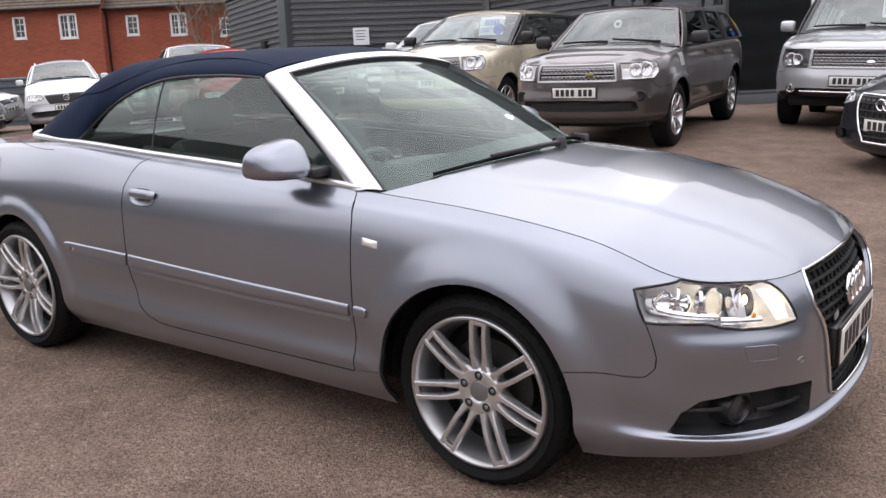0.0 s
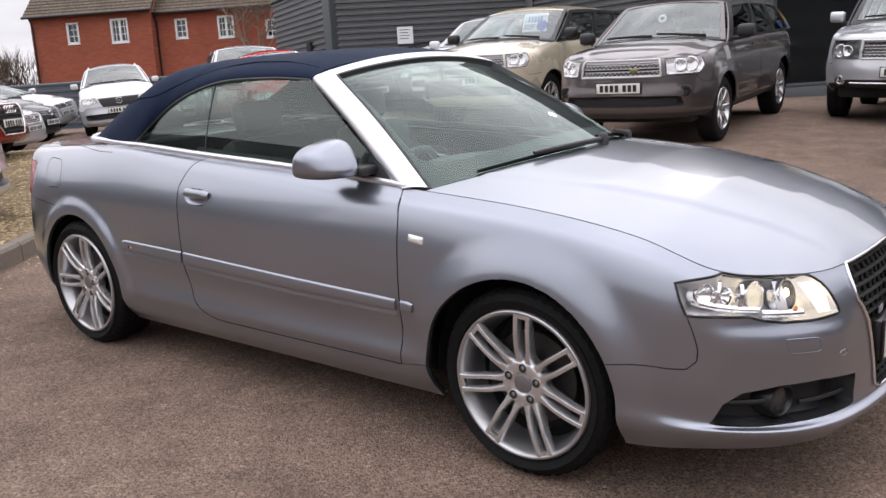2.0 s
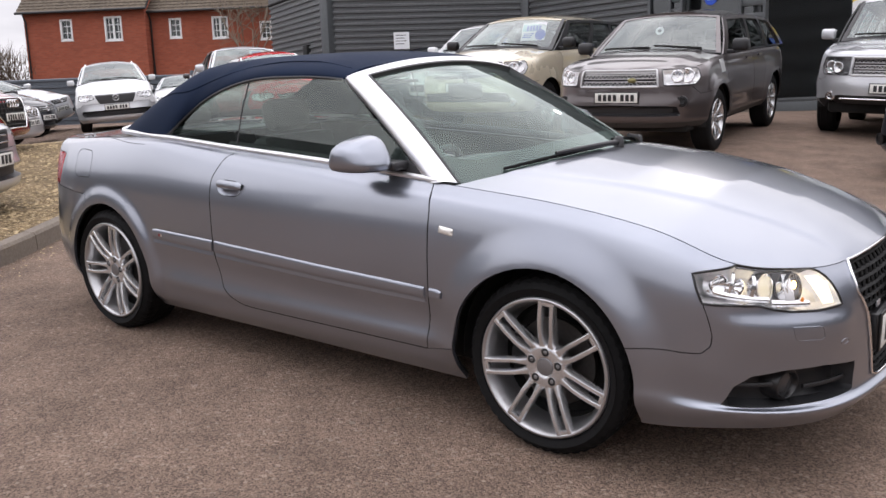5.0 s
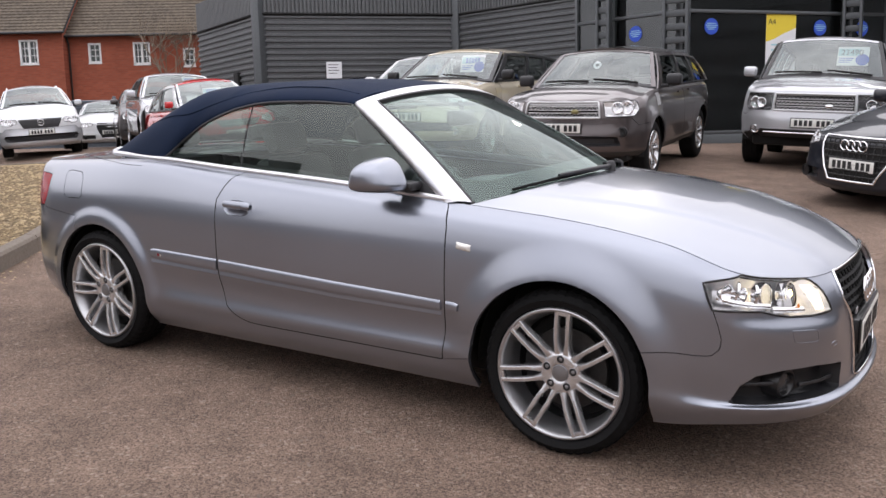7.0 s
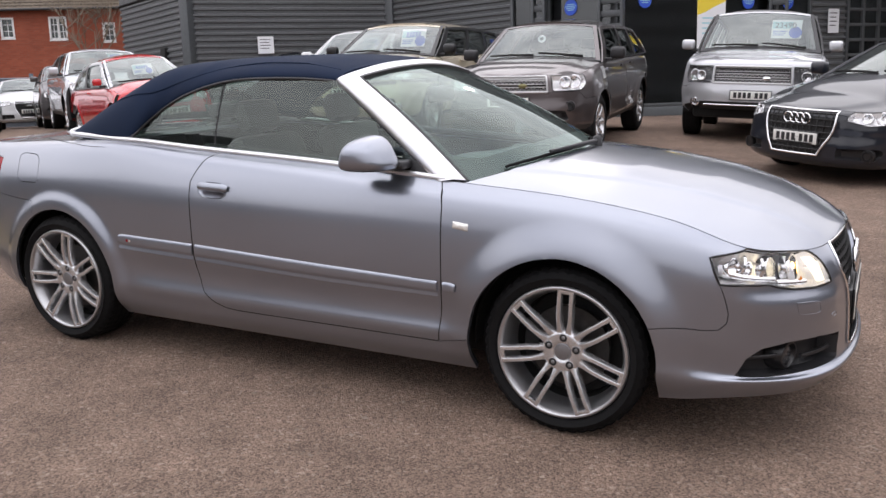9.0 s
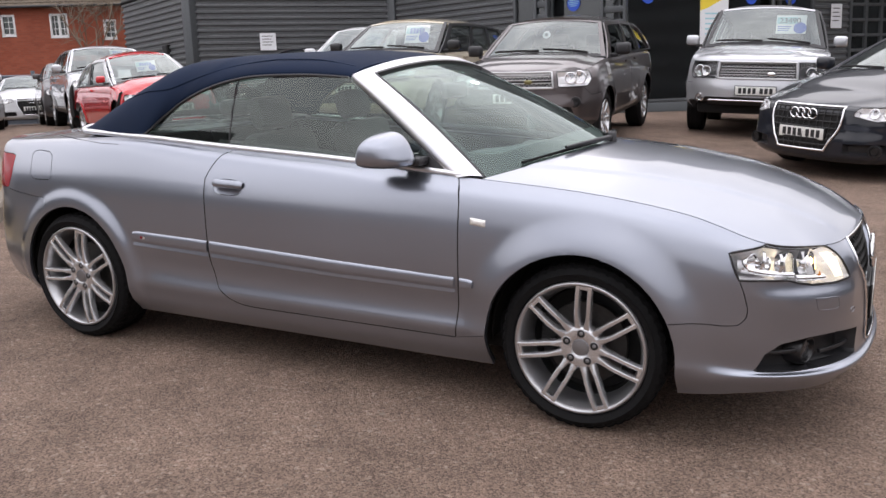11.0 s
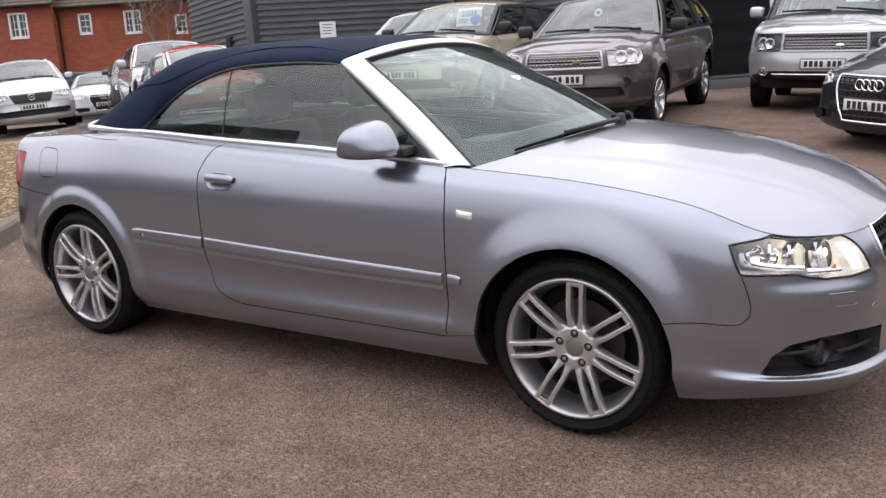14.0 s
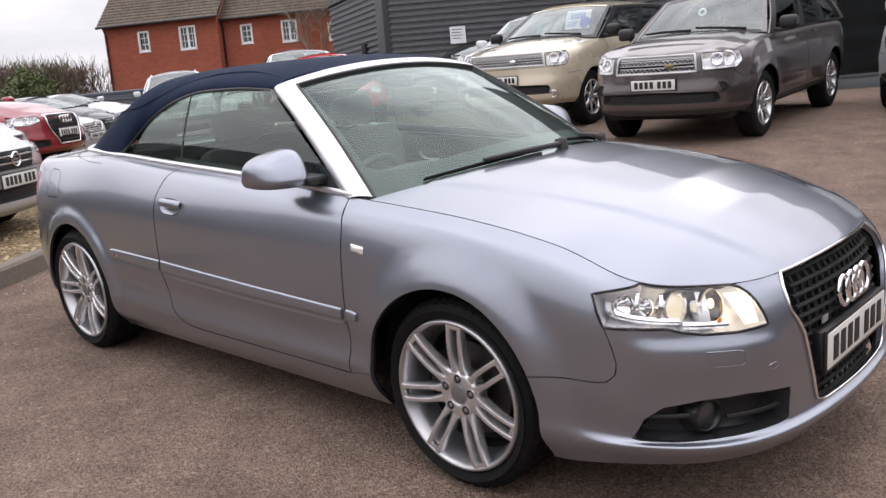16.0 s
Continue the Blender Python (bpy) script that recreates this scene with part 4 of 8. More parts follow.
FRIT = material("printed_glass_border", (0.014, 0.014, 0.015), 0.5, 0.0, 0.1, 80.0, 4.0)
a, b = np.meshgrid(np.linspace(-1, 1, 41), np.linspace(0, 1, 25), indexing="ij")
pane = patch("windscreen", screen_at(a, b), GLASS, HERO, "clear laminated windscreen", smooth=60)
pane.visible_shadow = False
for name, sel in (("screen_band_foot", (np.linspace(-1, 1, 41), np.linspace(-0.02, 0.13, 7))), ("screen_band_head", (np.linspace(-1, 1, 41), np.linspace(0.965, 1.0, 3))),
                  ("screen_band_side", (np.linspace(-1, -0.955, 3), np.linspace(0, 1, 25))), ("screen_band_side", (np.linspace(0.955, 1, 3), np.linspace(0, 1, 25)))):
    ga, gb = np.meshgrid(*sel, indexing="ij")
    if name == "screen_band_foot":  # the border rises in the lower corners
        gb = gb + np.clip(gb, 0, 1) * 1.1 * np.clip((np.abs(ga) - 0.80) / 0.2, 0, 1) ** 2
    patch(name, screen_at(ga, np.clip(gb, 0.001, 1)) - np.array([0.002, 0, 0.004]), FRIT, HERO, "black printed border of the windscreen", smooth=60)
ys = np.linspace(-0.77, 0.77, 41)
scut = np.stack([np.stack([scuttle_x(ys) + d, ys, 0.985 - 0.07 * (ys / 0.77) ** 2 + h], -1) for d, h in ((0.02, -0.045), (-0.01, -0.035), (-0.035, -0.012), (-0.05, 0.0))])
patch("scuttle_panel", scut, TRIM, HERO, "black plastic scuttle panel", smooth=60, thick=0.01, flip=True)

# windscreen frame: pillars and header in satin aluminium
t = np.linspace(0, 1, 26)
inner = screen_at(np.ones(26), t)
outer = np.stack([0.775 - 0.567 * t, 0.777 - 0.158 * t - 0.006 * np.sin(math.pi * t), 0.905 + 0.392 * t + 0.006 * np.sin(math.pi * t)], -1)
ht = np.linspace(1, -1, 31)[1:-1]
top_in = screen_at(ht, np.ones(29))
top_out = np.stack([0.208 + 0.045 * (1 - ht**2), 0.619 * ht, 1.297 + 0.066 * (1 - np.abs(ht) ** 2.2)], -1)
ins = np.concatenate([right(inner)[::1], top_in[::-1], inner[::-1]])
outs = np.concatenate([right(outer), top_out[::-1], outer[::-1]])
bulge_dir = np.cross(np.gradient(ins, axis=0), outs - ins)
bulge_dir /= np.linalg.norm(bulge_dir, axis=1, keepdims=True)
bulge_dir *= np.sign(bulge_dir[:, 2:3] + 0.3 * np.abs(bulge_dir[:, 2:3]))
band = np.stack([ins - 0.012 * bulge_dir, ins + 0.004 * bulge_dir] + [ins + (outs - ins) * f + bulge_dir * (0.006 + 0.014 * math.sin(math.pi * f)) for f in (0.08, 0.25, 0.5, 0.75, 0.92)] + [outs + 0.001 * bulge_dir, outs - 0.02 * bulge_dir], 1)
inward = (ins - outs) / np.linalg.norm(ins - outs, axis=1, keepdims=True)
lining = np.stack([ins + 0.010 * bulge_dir - 0.002 * inward, ins + 0.010 * bulge_dir + 0.006 * inward, ins - 0.018 * bulge_dir + 0.005 * inward] + [ins + (outs - ins) * f - bulge_dir * (0.018 + 0.012 * math.sin(math.pi * f)) for f in (0.2, 0.5, 0.8)] + [outs - 0.024 * bulge_dir], 1)
patch("frame_lining", lining, TRIM, HERO, "black lining inside the windscreen frame", smooth=50, thick=0.004)
patch("windscreen_frame", band, ALU, HERO, "bright satin aluminium windscreen frame", smooth=50, thick=0.006, flip=True)
tube("screen_seal", ins[1:-1] + 0.003 * bulge_dir[1:-1], 0.0045, SATIN_BLACK, HERO, "black rubber seal", 6)

# ---- canvas roof ----
LOW = curve_through([(0.212, 0.621, 1.298), (0.10, 0.624, 1.307), (-0.05, 0.628, 1.313), (-0.295, 0.634, 1.309), (-0.46, 0.642, 1.287), (-0.60, 0.654, 1.248), (-0.72, 0.671, 1.195), (-0.83, 0.698, 1.12), (-0.945, 0.742, 1.030), (-1.10, 0.735, 1.036), (-1.28, 0.70, 1.042), (-1.43, 0.63, 1.048), (-1.53, 0.48, 1.052), (-1.575, 0.27, 1.056), (-1.585, 0.0, 1.058)], 110)
MID = curve_through([(0.255, 0, 1.3662), (0.1, 0, 1.396), (-0.1, 0, 1.4125), (-0.3, 0, 1.411), (-0.48, 0, 1.404), (-0.66, 0, 1.393), (-0.82, 0, 1.3758), (-0.97, 0, 1.31), (-1.1, 0, 1.239), (-1.22, 0, 1.18), (-1.33, 0, 1.132), (-1.44, 0, 1.093), (-1.53, 0, 1.0616), (-1.57, 0, 1.0581), (-1.586, 0, 1.0572)], 110)


def canvas_at(low, mid, w):
    """Section from the edge (w 0) to the middle (w 1)."""
    c, s = np.cos(w * math.pi / 2), np.sin(w * math.pi / 2)
    back_ = np.clip((-0.35 - low[:, :1]) / 0.4, 0, 1)  # squarer shoulders over the rear bow
    y = low[:, None, 1] * c ** (0.62 - 0.304 * back_)
    z = low[:, None, 2] + (mid[:, None, 2] - low[:, None, 2]) * s ** (0.95 + 0.17 * back_)
    x = low[:, None, 0] + (mid[:, None, 0] - low[:, None, 0]) * s ** (1.3 - 0.262 * back_)
    return np.stack([x, y, z], -1)


w = np.linspace(0, 1, 30)[None] ** 1.15
roof = canvas_at(LOW, MID, w)
ripple = 0.0025 * np.sin(roof[..., 0] * 9.0) * np.sin(w * math.pi)
roof[..., 2] += ripple
whole = np.concatenate([right(roof), roof[:, -2::-1]], 1)
canvas = patch("canvas_roof", whole, CANVAS, HERO, "navy blue fabric folding roof, raised", smooth=60, thick=0.012, flip=True)
# the glass rear window let into the canvas
bm = bmesh.new()
bm.from_mesh(canvas.data)
pane_faces = [fc for fc in bm.faces if -1.45 < fc.calc_center_median().x < -1.0 and abs(fc.calc_center_median().y) < 0.46 and fc.calc_center_median().z > 1.085]
bmesh.ops.delete(bm, geom=pane_faces, context="FACES")
bm.to_mesh(canvas.data)
bm.free()
rear_x = np.linspace(-1.47, -0.98, 12)
gx_, gy_ = np.meshgrid(rear_x, np.linspace(-0.48, 0.48, 15), indexing="ij")
gz_ = np.interp(gx_, MID[::-1, 0], MID[::-1, 2]) - 0.012 - 0.06 * (gy_ / 0.48) ** 2
rear_pane = patch("rear_window", np.stack([gx_, gy_, gz_], -1), GLASS_SIDE, HERO, "glass rear window in the roof", smooth=60)
rear_pane.visible_shadow = False
for s in (-1, 1):
    sm = canvas_at(LOW, MID, 0.34 + 0.10 * np.clip((0.22 - LOW[:, :1]) / 0.3, 0, 1))[:, 0]
    tube("canvas_seam", sided(sm[2:88] + (0, 0.0005, 0.0012), s), 0.0026, CANVAS, HERO, "stitched canvas seam", 6)
    tube("roof_edge_seal", sided(LOW[1:][LOW[1:, 0] > -0.93] + (0, 0.002, -0.004), s), 0.0065, SATIN_BLACK, HERO, "black rubber window seal", 8)
    # side windows between the seal and the waist rail
    belt_u = np.linspace(6.0, 8.99, 300)
    belt = body_at(belt_u, np.zeros(300))
    for name, xa, xb in (("door_window", -0.412, 0.765), ("quarter_window", -0.94, -0.419)):
        xs = np.linspace(xa, xb, 60)
        bz, by = np.interp(xs, belt[:, 0], belt[:, 2]) + 0.002, np.interp(xs, belt[:, 0], belt[:, 1]) - 0.012
        lz = np.interp(xs, LOW[:66, 0][::-1], LOW[:66, 2][::-1])
        pt = np.clip((0.775 - xs) / 0.567, 0, 1)
        slope_z = 0.905 + 0.392 * pt
        tz = np.where(xs > 0.212, slope_z - 0.004, lz)
        tz = np.maximum(tz, bz + 0.002)
        r = np.linspace(0, 1, 12)[None]
        # glass lies on one gently curved sheet
        z = bz[:, None] + (tz - bz)[:, None] * r
        f = (z - 0.93) / 0.38
        y = (by[:, None] * (1 - np.clip(f, 0, 1)) + 0.624 * np.clip(f, 0, 1)) + 0.012 * np.sin(math.pi * np.clip(f, 0, 1))
        pane = patch(name, sided(np.stack([np.broadcast_to(xs[:, None], z.shape), y, z], -1), s), GLASS_SIDE, HERO, "green-tinted side window", s > 0, smooth=60)
        pane.visible_shadow = False
    bt = np.linspace(0, 1, 8)
    bz0 = float(np.interp(-0.416, belt[:, 0], belt[:, 2]))
    post_z = bz0 + (1.295 - bz0) * bt
    post_f = np.clip((post_z - 0.93) / 0.38, 0, 1)
    post_y = 0.736 * (1 - post_f) + 0.624 * post_f + 0.012 * np.sin(math.pi * post_f)
    tube("window_divider", sided(np.stack([np.full(8, -0.416) + 0.01 * bt, post_y, post_z], -1), s), 0.0035, TRIM, HERO, "black strip between the windows", 6)
    # black corner plate behind the mirror
    tri = np.stack([np.linspace((0.575, 0.757, 0.939), (0.770, 0.772, 0.918), 6), np.linspace((0.595, 0.728, 1.02), (0.765, 0.771, 0.922), 6)], 1)
    patch("mirror_corner_plate", sided(tri + (0, 0.004, 0), s), TRIM, HERO, "black mirror corner plate", s > 0, thick=0.01)
    # bright waist rail that runs on round the roof's rear edge
    rail_u = np.linspace(8.98, 5.9, 70)
    rail = np.concatenate([body_at(rail_u, np.zeros(70)) + (0, -0.004, 0.006), LOW[72:] * (1, 1, 1) + (-0.012, 0.012, -0.006)])
    rail[-1, 1] = max(rail[-1, 1], 0)
    tube("waist_rail", sided(curve_through(rail[::3], 90), s), 0.013, ALU, HERO, "bright aluminium waist rail", 8, flat=0.9)
    tube("door_top_trim", sided(curve_through(body_at(np.linspace(8.9, 6.95, 30), np.zeros(30)) + (0, -0.045, 0.010), 40), s), 0.020, TRIM, HERO, "black inner trim along the door top", 8)
    # mirror
    th, ph = np.meshgrid(np.linspace(0, 2 * math.pi, 36, endpoint=False), np.linspace(-math.pi / 2, math.pi / 2, 24), indexing="ij")

    def sgn_pow(q, e):
        return np.sign(q) * np.abs(q) ** e

    def shell(scale=1.0):
        q = np.stack([sgn_pow(np.cos(ph), 0.55) * sgn_pow(np.cos(th), 0.8), sgn_pow(np.cos(ph), 0.55) * sgn_pow(np.sin(th), 0.62), sgn_pow(np.sin(ph), 0.62)], -1)
        q[..., 0] = np.where(q[..., 0] < 0, q[..., 0] * 0.5, q[..., 0])
        top = np.where(q[..., 2] > 0, 1 - 0.24 * q[..., 1] - 0.05 * q[..., 1] ** 2, 0.86 - 0.06 * q[..., 1])
        q[..., 2] *= top
        q = q * np.array([0.110, 0.112, 0.073]) * scale
        q[..., 0] += -0.16 * q[..., 1]
        q[..., 0] *= 1 - 0.35 * (q[..., 2] / 0.073)
        return q + np.array([0.500, 0.902, 1.014])

    body = shell()
    keep_top = body[:, 6:]
    mirror = patch("door_mirror", sided(keep_top, s), LILAC, HERO, "body-coloured door mirror with black base", s < 0, wrap=True, smooth=50)
    patch("mirror_base", sided(shell(0.975)[:, :8], s), TRIM, mirror, "black mirror underside", s < 0, wrap=True, smooth=50)
    arm = bmesh.new()
    box(arm, (0.54, 0.745, 0.955), (0.645, 0.84, 0.990), 0.012)
    bmesh.ops.scale(arm, vec=(1, s, 1), verts=arm.verts)
    bmesh.ops.recalc_face_normals(arm, faces=arm.faces)
    part("mirror_arm", arm, TRIM, mirror)

# ---- boot deck ----
deck_edge_u = np.linspace(0.0, 5.9, 60)
dk = body_at(deck_edge_u, np.zeros(60))
bd = np.linspace(0, 1, 24)
half_deck = np.stack([np.stack([dk[:, 0] * q + (np.maximum(dk[:, 0], -2.22)) * (1 - q), dk[:, 1] * q, dk[:, 2] + (0.030 * np.clip((-1.0 - dk[:, 0]) / 0.5, 0, 1) * np.clip((dk[:, 0] + 2.22) / 0.3, 0, 1)) * (1 - q**2)], -1) for q in bd], 1)
deck = np.concatenate([right(half_deck[:, ::-1]), half_deck[:, 1:]], 1)
deck[..., 2] += 0.001
patch("boot_deck", deck, LILAC, HERO, "lilac-silver rear deck", smooth=50, thick=0.01)
for s in (-1, 1):
    tube("deck_seam", sided(curve_through([(-1.04, 0.799, 0.9918), (-1.163, 0.792, 0.9928), (-1.279, 0.770, 0.9988), (-1.472, 0.710, 1.0063), (-1.668, 0.603, 1.0043), (-1.79, 0.49, 1.0033), (-1.815, 0.40, 1.0073)], 40), s), 0.0013, DARK, HERO, "", 6)

# ---- grille and number plate ----
grille = pydata("grille", np.zeros((3, 3)) + np.array([[2.19, -0.01, 0.5], [2.19, 0.01, 0.5], [2.19, 0, 0.49]]), [(0, 1, 2)], DARK, HERO, "tall black slatted grille in a bright frame")
half_line = line_on(body_at, [(14.09, 0.03), (14.03, 0.8), (14.01, 1.66), (14.12, 2.51), (14.19, 3.5), (14.31, 4.85), (14.42, 5.05), (15.0, 5.05)], 60, 0.004, False)
top_line = line_on(body_at, [(15.0, 0.03), (14.09, 0.03)], 20, 0.004, False)
outline = np.concatenate([right(top_line), right(half_line[1:]), half_line[::-1][1:], top_line[::-1][1:]])
tube("grille_frame", outline[:-1], 0.0052, CHROME, grille, "chrome grille frame", 10, True)
gy, gz = np.meshgrid(np.linspace(-0.335, 0.335, 3), np.linspace(0.20, 0.69, 3), indexing="ij")
patch("grille_back", np.stack([2.165 + 0 * gy, gy, gz], -1), DARK, grille, thick=0.01)


def grille_half(z):
    return float(np.interp(z, (0.23, 0.30, 0.42, 0.52, 0.60, 0.70), (0.225, 0.262, 0.305, 0.335, 0.345, 0.345)))


def grille_front(z, y):
    return float(np.interp(z, (0.22, 0.30, 0.5, 0.58, 0.665, 0.715), (2.262, 2.262, 2.262, 2.252, 2.225, 2.19))) - 0.22 * y * y


for z in np.arange(0.255, 0.70, 0.0305):
    hw = grille_half(z) - 0.006
    ys = np.linspace(-hw, hw, 13)
    tube("grille_slat", [(grille_front(z, y) - 0.012, y, z) for y in ys], 0.0062, DARK, grille, "", 6, flat=1.4)
for y in np.arange(-0.315, 0.32, 0.045):
    zs = [z for z in np.linspace(0.235, 0.70, 24) if abs(y) < grille_half(z) - 0.004]
    if len(zs) > 2:
        tube("grille_upright", [(grille_front(z, y) - 0.014, y, z) for z in zs], 0.0058, DARK, grille, "", 6)
for k in range(4):
    ang = np.linspace(0, 2 * math.pi, 28, endpoint=False)
    cy = (k - 1.5) * 0.060
    tube("badge_ring", np.stack([2.268 - 0.22 * cy**2 - 0.10 * (0.045 * np.sin(ang)), cy + 0.043 * np.cos(ang), 0.588 + 0.043 * np.sin(ang)], -1), 0.0088, CHROME, grille, "chrome ring badge", 8, True)
bm = bmesh.new()
box(bm, (2.252, -0.235, 0.655 - 0.135), (2.256, -0.19, 0.655 - 0.115))
part("grille_badge", bm, ALU, grille, "small silver badge bar")
bm = bmesh.new()
box(bm, (2.235, -0.275, 0.382), (2.272, 0.275, 0.506), 0.006)
part("plate_holder", bm, SATIN_BLACK, HERO, "black plate holder")


def number_plate(parent, x, z, colour=None, y=0.0, wide=0.52, high=0.111, tilt=0.0, bars=7):
    """A white plate whose characters are plain dark bars."""
    plate = new("number_plate")
    plate.parent = parent
    plate.matrix_local = Matrix.Translation((x, y, z)) @ Matrix.Rotation(tilt, 4, "Y")
    bm_ = bmesh.new()
    box(bm_, (-0.003, -wide / 2, -high / 2), (0.003, wide / 2, high / 2), 0.002)
    part("plate_sheet", bm_, PLATE_WHITE, plate, "white reflective number plate")
    bm_ = bmesh.new()
    box(bm_, (-0.010, -wide / 2 - 0.012, -high / 2 - 0.012), (0.0, wide / 2 + 0.012, high / 2 + 0.012), 0.004)
    part("plate_surround", bm_, SATIN_BLACK, plate, "black plate surround")
    step = (wide - 0.06) / (bars + 0.5)
    for k in range(bars):
        bm_ = bmesh.new()
        c = -wide / 2 + 0.03 + step * (k + 0.5 + (0.5 if k > 3 else 0))
        box(bm_, (0.0035, c - step * 0.34, -high * 0.34), (0.005, c + step * 0.34, high * 0.34))
        part("plate_bar", bm_, INK, plate, "", 0)
    tagged(plate, "white number plate with dark bars")
    return plate


number_plate(HERO, 2.281, 0.444)

# ---- wipers ----
for (a0, b0), (a1, b1) in (((0.02, 0.0), (-0.79, 0.006)), ((0.74, 0.0), (0.06, 0.03))):
    n = 18
    t = np.linspace(0, 1, n)
    blade = screen_at(a0 + (a1 - a0) * t, b0 + (b1 - b0) * t) + np.array([0.012, 0, 0.014])
    wiper = tube("wiper", blade[3:] + np.array([-0.012, 0, 0.0]), np.linspace(0.0085, 0.006, n - 3), RUBBER, HERO, "black windscreen wiper", 8)
    arm = blade[: n // 2 + 3] + np.array([0.010, 0, 0.006]) + np.linspace(0, 1, n // 2 + 3)[:, None] * np.array([-0.012, 0, 0.008])
    tube("wiper_arm", arm, np.linspace(0.012, 0.008, n // 2 + 3), TRIM, wiper, "", 8, flat=1.0)
    lathe("wiper_pivot", [(0.0, -0.026), (0.012, -0.024), (0.019, -0.016), (0.024, 0.03)], TRIM, wiper, "", 20).matrix_local = Matrix.Translation(arm[0]) @ Matrix.Rotation(radians(-90), 4, "X")

# ---- cabin ----
bm = bmesh.new()
box(bm, (-1.3, -0.70, 0.20), (1.15, 0.70, 0.36), 0.04)
part("cabin_floor", bm, DARK, HERO)
bm = bmesh.new()
box(bm, (-2.1, -0.62, 0.22), (2.05, 0.62, 0.42), 0.03)
part("underbody", bm, DARK, HERO, "black underbody")
dy, dt = np.meshgrid(np.linspace(-0.74, 0.74, 21), np.linspace(0, 1, 9), indexing="ij")
dash = np.stack([1.12 - 0.26 * (dy / 0.77) ** 2 - 0.52 * dt, dy, 0.93 - 0.06 * (dy / 0.77) ** 2 + 0.035 * np.sin(dt * math.pi * 0.8) - 0.32 * np.clip((dt - 0.8) / 0.2, 0, 1) ** 2 + 0.03 * np.exp(-(((dy + 0.37) / 0.2) ** 2)) * dt], -1)
patch("dashboard", dash, DASH, HERO, "dark grey dashboard", smooth=60, thick=0.02, flip=False)
wheel_m = Matrix.Translation((0.47, -0.37, 0.83)) @ Matrix.Rotation(radians(-65), 4, "Y")
ang = np.linspace(0, 2 * math.pi, 36, endpoint=False)
ring_pts = [wheel_m @ Vector((0.185 * math.cos(q), 0.185 * math.sin(q), 0)) for q in ang]
steer = tube("steering_wheel", [tuple(q) for q in ring_pts], 0.016, LEATHER, HERO, "black leather steering wheel", 8, True)
bm = bmesh.new()
box(bm, (-0.07, -0.07, -0.03), (0.07, 0.07, 0.03), 0.02)
box(bm, (-0.02, -0.18, -0.012), (0.02, 0.18, 0.012), 0.006)
bmesh.ops.transform(bm, matrix=wheel_m, verts=bm.verts)
part("wheel_boss", bm, LEATHER, steer)
for sx, sy in ((0.02, -0.37), (0.02, 0.37), (-0.80, -0.34), (-0.80, 0.34)):
    seat = new("front_seat" if sx > -0.5 else "rear_seat")
    seat.parent = HERO
    seat.matrix_local = Matrix.Translation((sx, sy, 0))
    tagged(seat, "black leather seat")
    bm = bmesh.new()
    box(bm, (-0.26, -0.25, 0.42), (0.28, 0.25, 0.56), 0.05)
    part("seat_cushion", bm, LEATHER, seat)
    lean = Matrix.Translation((-0.24, 0, 0.5)) @ Matrix.Rotation(radians(-18), 4, "Y")
    bm = bmesh.new()
    box(bm, (-0.06, -0.24, 0.0), (0.07, 0.24, 0.56), 0.05, lean)
    part("seat_back", bm, LEATHER, seat)
    bm = bmesh.new()
    box(bm, (-0.045, -0.13, 0.575), (0.055, 0.13, 0.735 if sx > -0.5 else 0.68), 0.045, lean)
    part("headrest", bm, LEATHER, seat)
bm = bmesh.new()
box(bm, (0.388, -0.125, 1.180), (0.425, 0.125, 1.256), 0.016)
mirror_in = part("interior_mirror", bm, TRIM, HERO, "black interior mirror")
tube("mirror_stem", [(0.41, 0, 1.255), (0.40, 0, 1.300)], 0.012, TRIM, mirror_in, "", 8)
for sy in (-0.33, 0.33):
    bm = bmesh.new()
    box(bm, (0.10, sy - 0.17, 1.268), (0.25, sy + 0.17, 1.282), 0.006)
    part("sun_visor", bm, DASH, HERO, "grey sun visor")


# the flanks lean in towards the roof
for ob in HERO.children_recursive:
    if ob.type != "MESH" or ob.parent.name.split(".")[0] in ("front_wheel", "rear_wheel", "front_seat", "rear_seat", "number_plate"):
        continue
    if ob.matrix_basis == Matrix.Identity(4):
        co = np.empty(len(ob.data.vertices) * 3)
        ob.data.vertices.foreach_get("co", co)
        co = co.reshape(-1, 3)
        co[:, 1] *= 1 - 0.04 * co[:, 2]
        ob.data.vertices.foreach_set("co", co.ravel())
    else:
        ob.location.y *= 1 - 0.04 * ob.location.z


# ---- ground ----
ASPHALT = ground_material("worn_brown_tarmac", (0.114, 0.080, 0.061), (0.304, 0.215, 0.165), (0.42, 0.335, 0.27), 112.0, 0.0075)
CHIPS = ground_material("pale_bark_and_gravel", (0.11, 0.076, 0.042), (0.34, 0.25, 0.14), (0.48, 0.38, 0.25), 30.0, 0.03)
CONCRETE = material("weathered_concrete", (0.175, 0.146, 0.118), 0.9, 0.0, 0.25, 45.0, 1.6, bump=0.004)


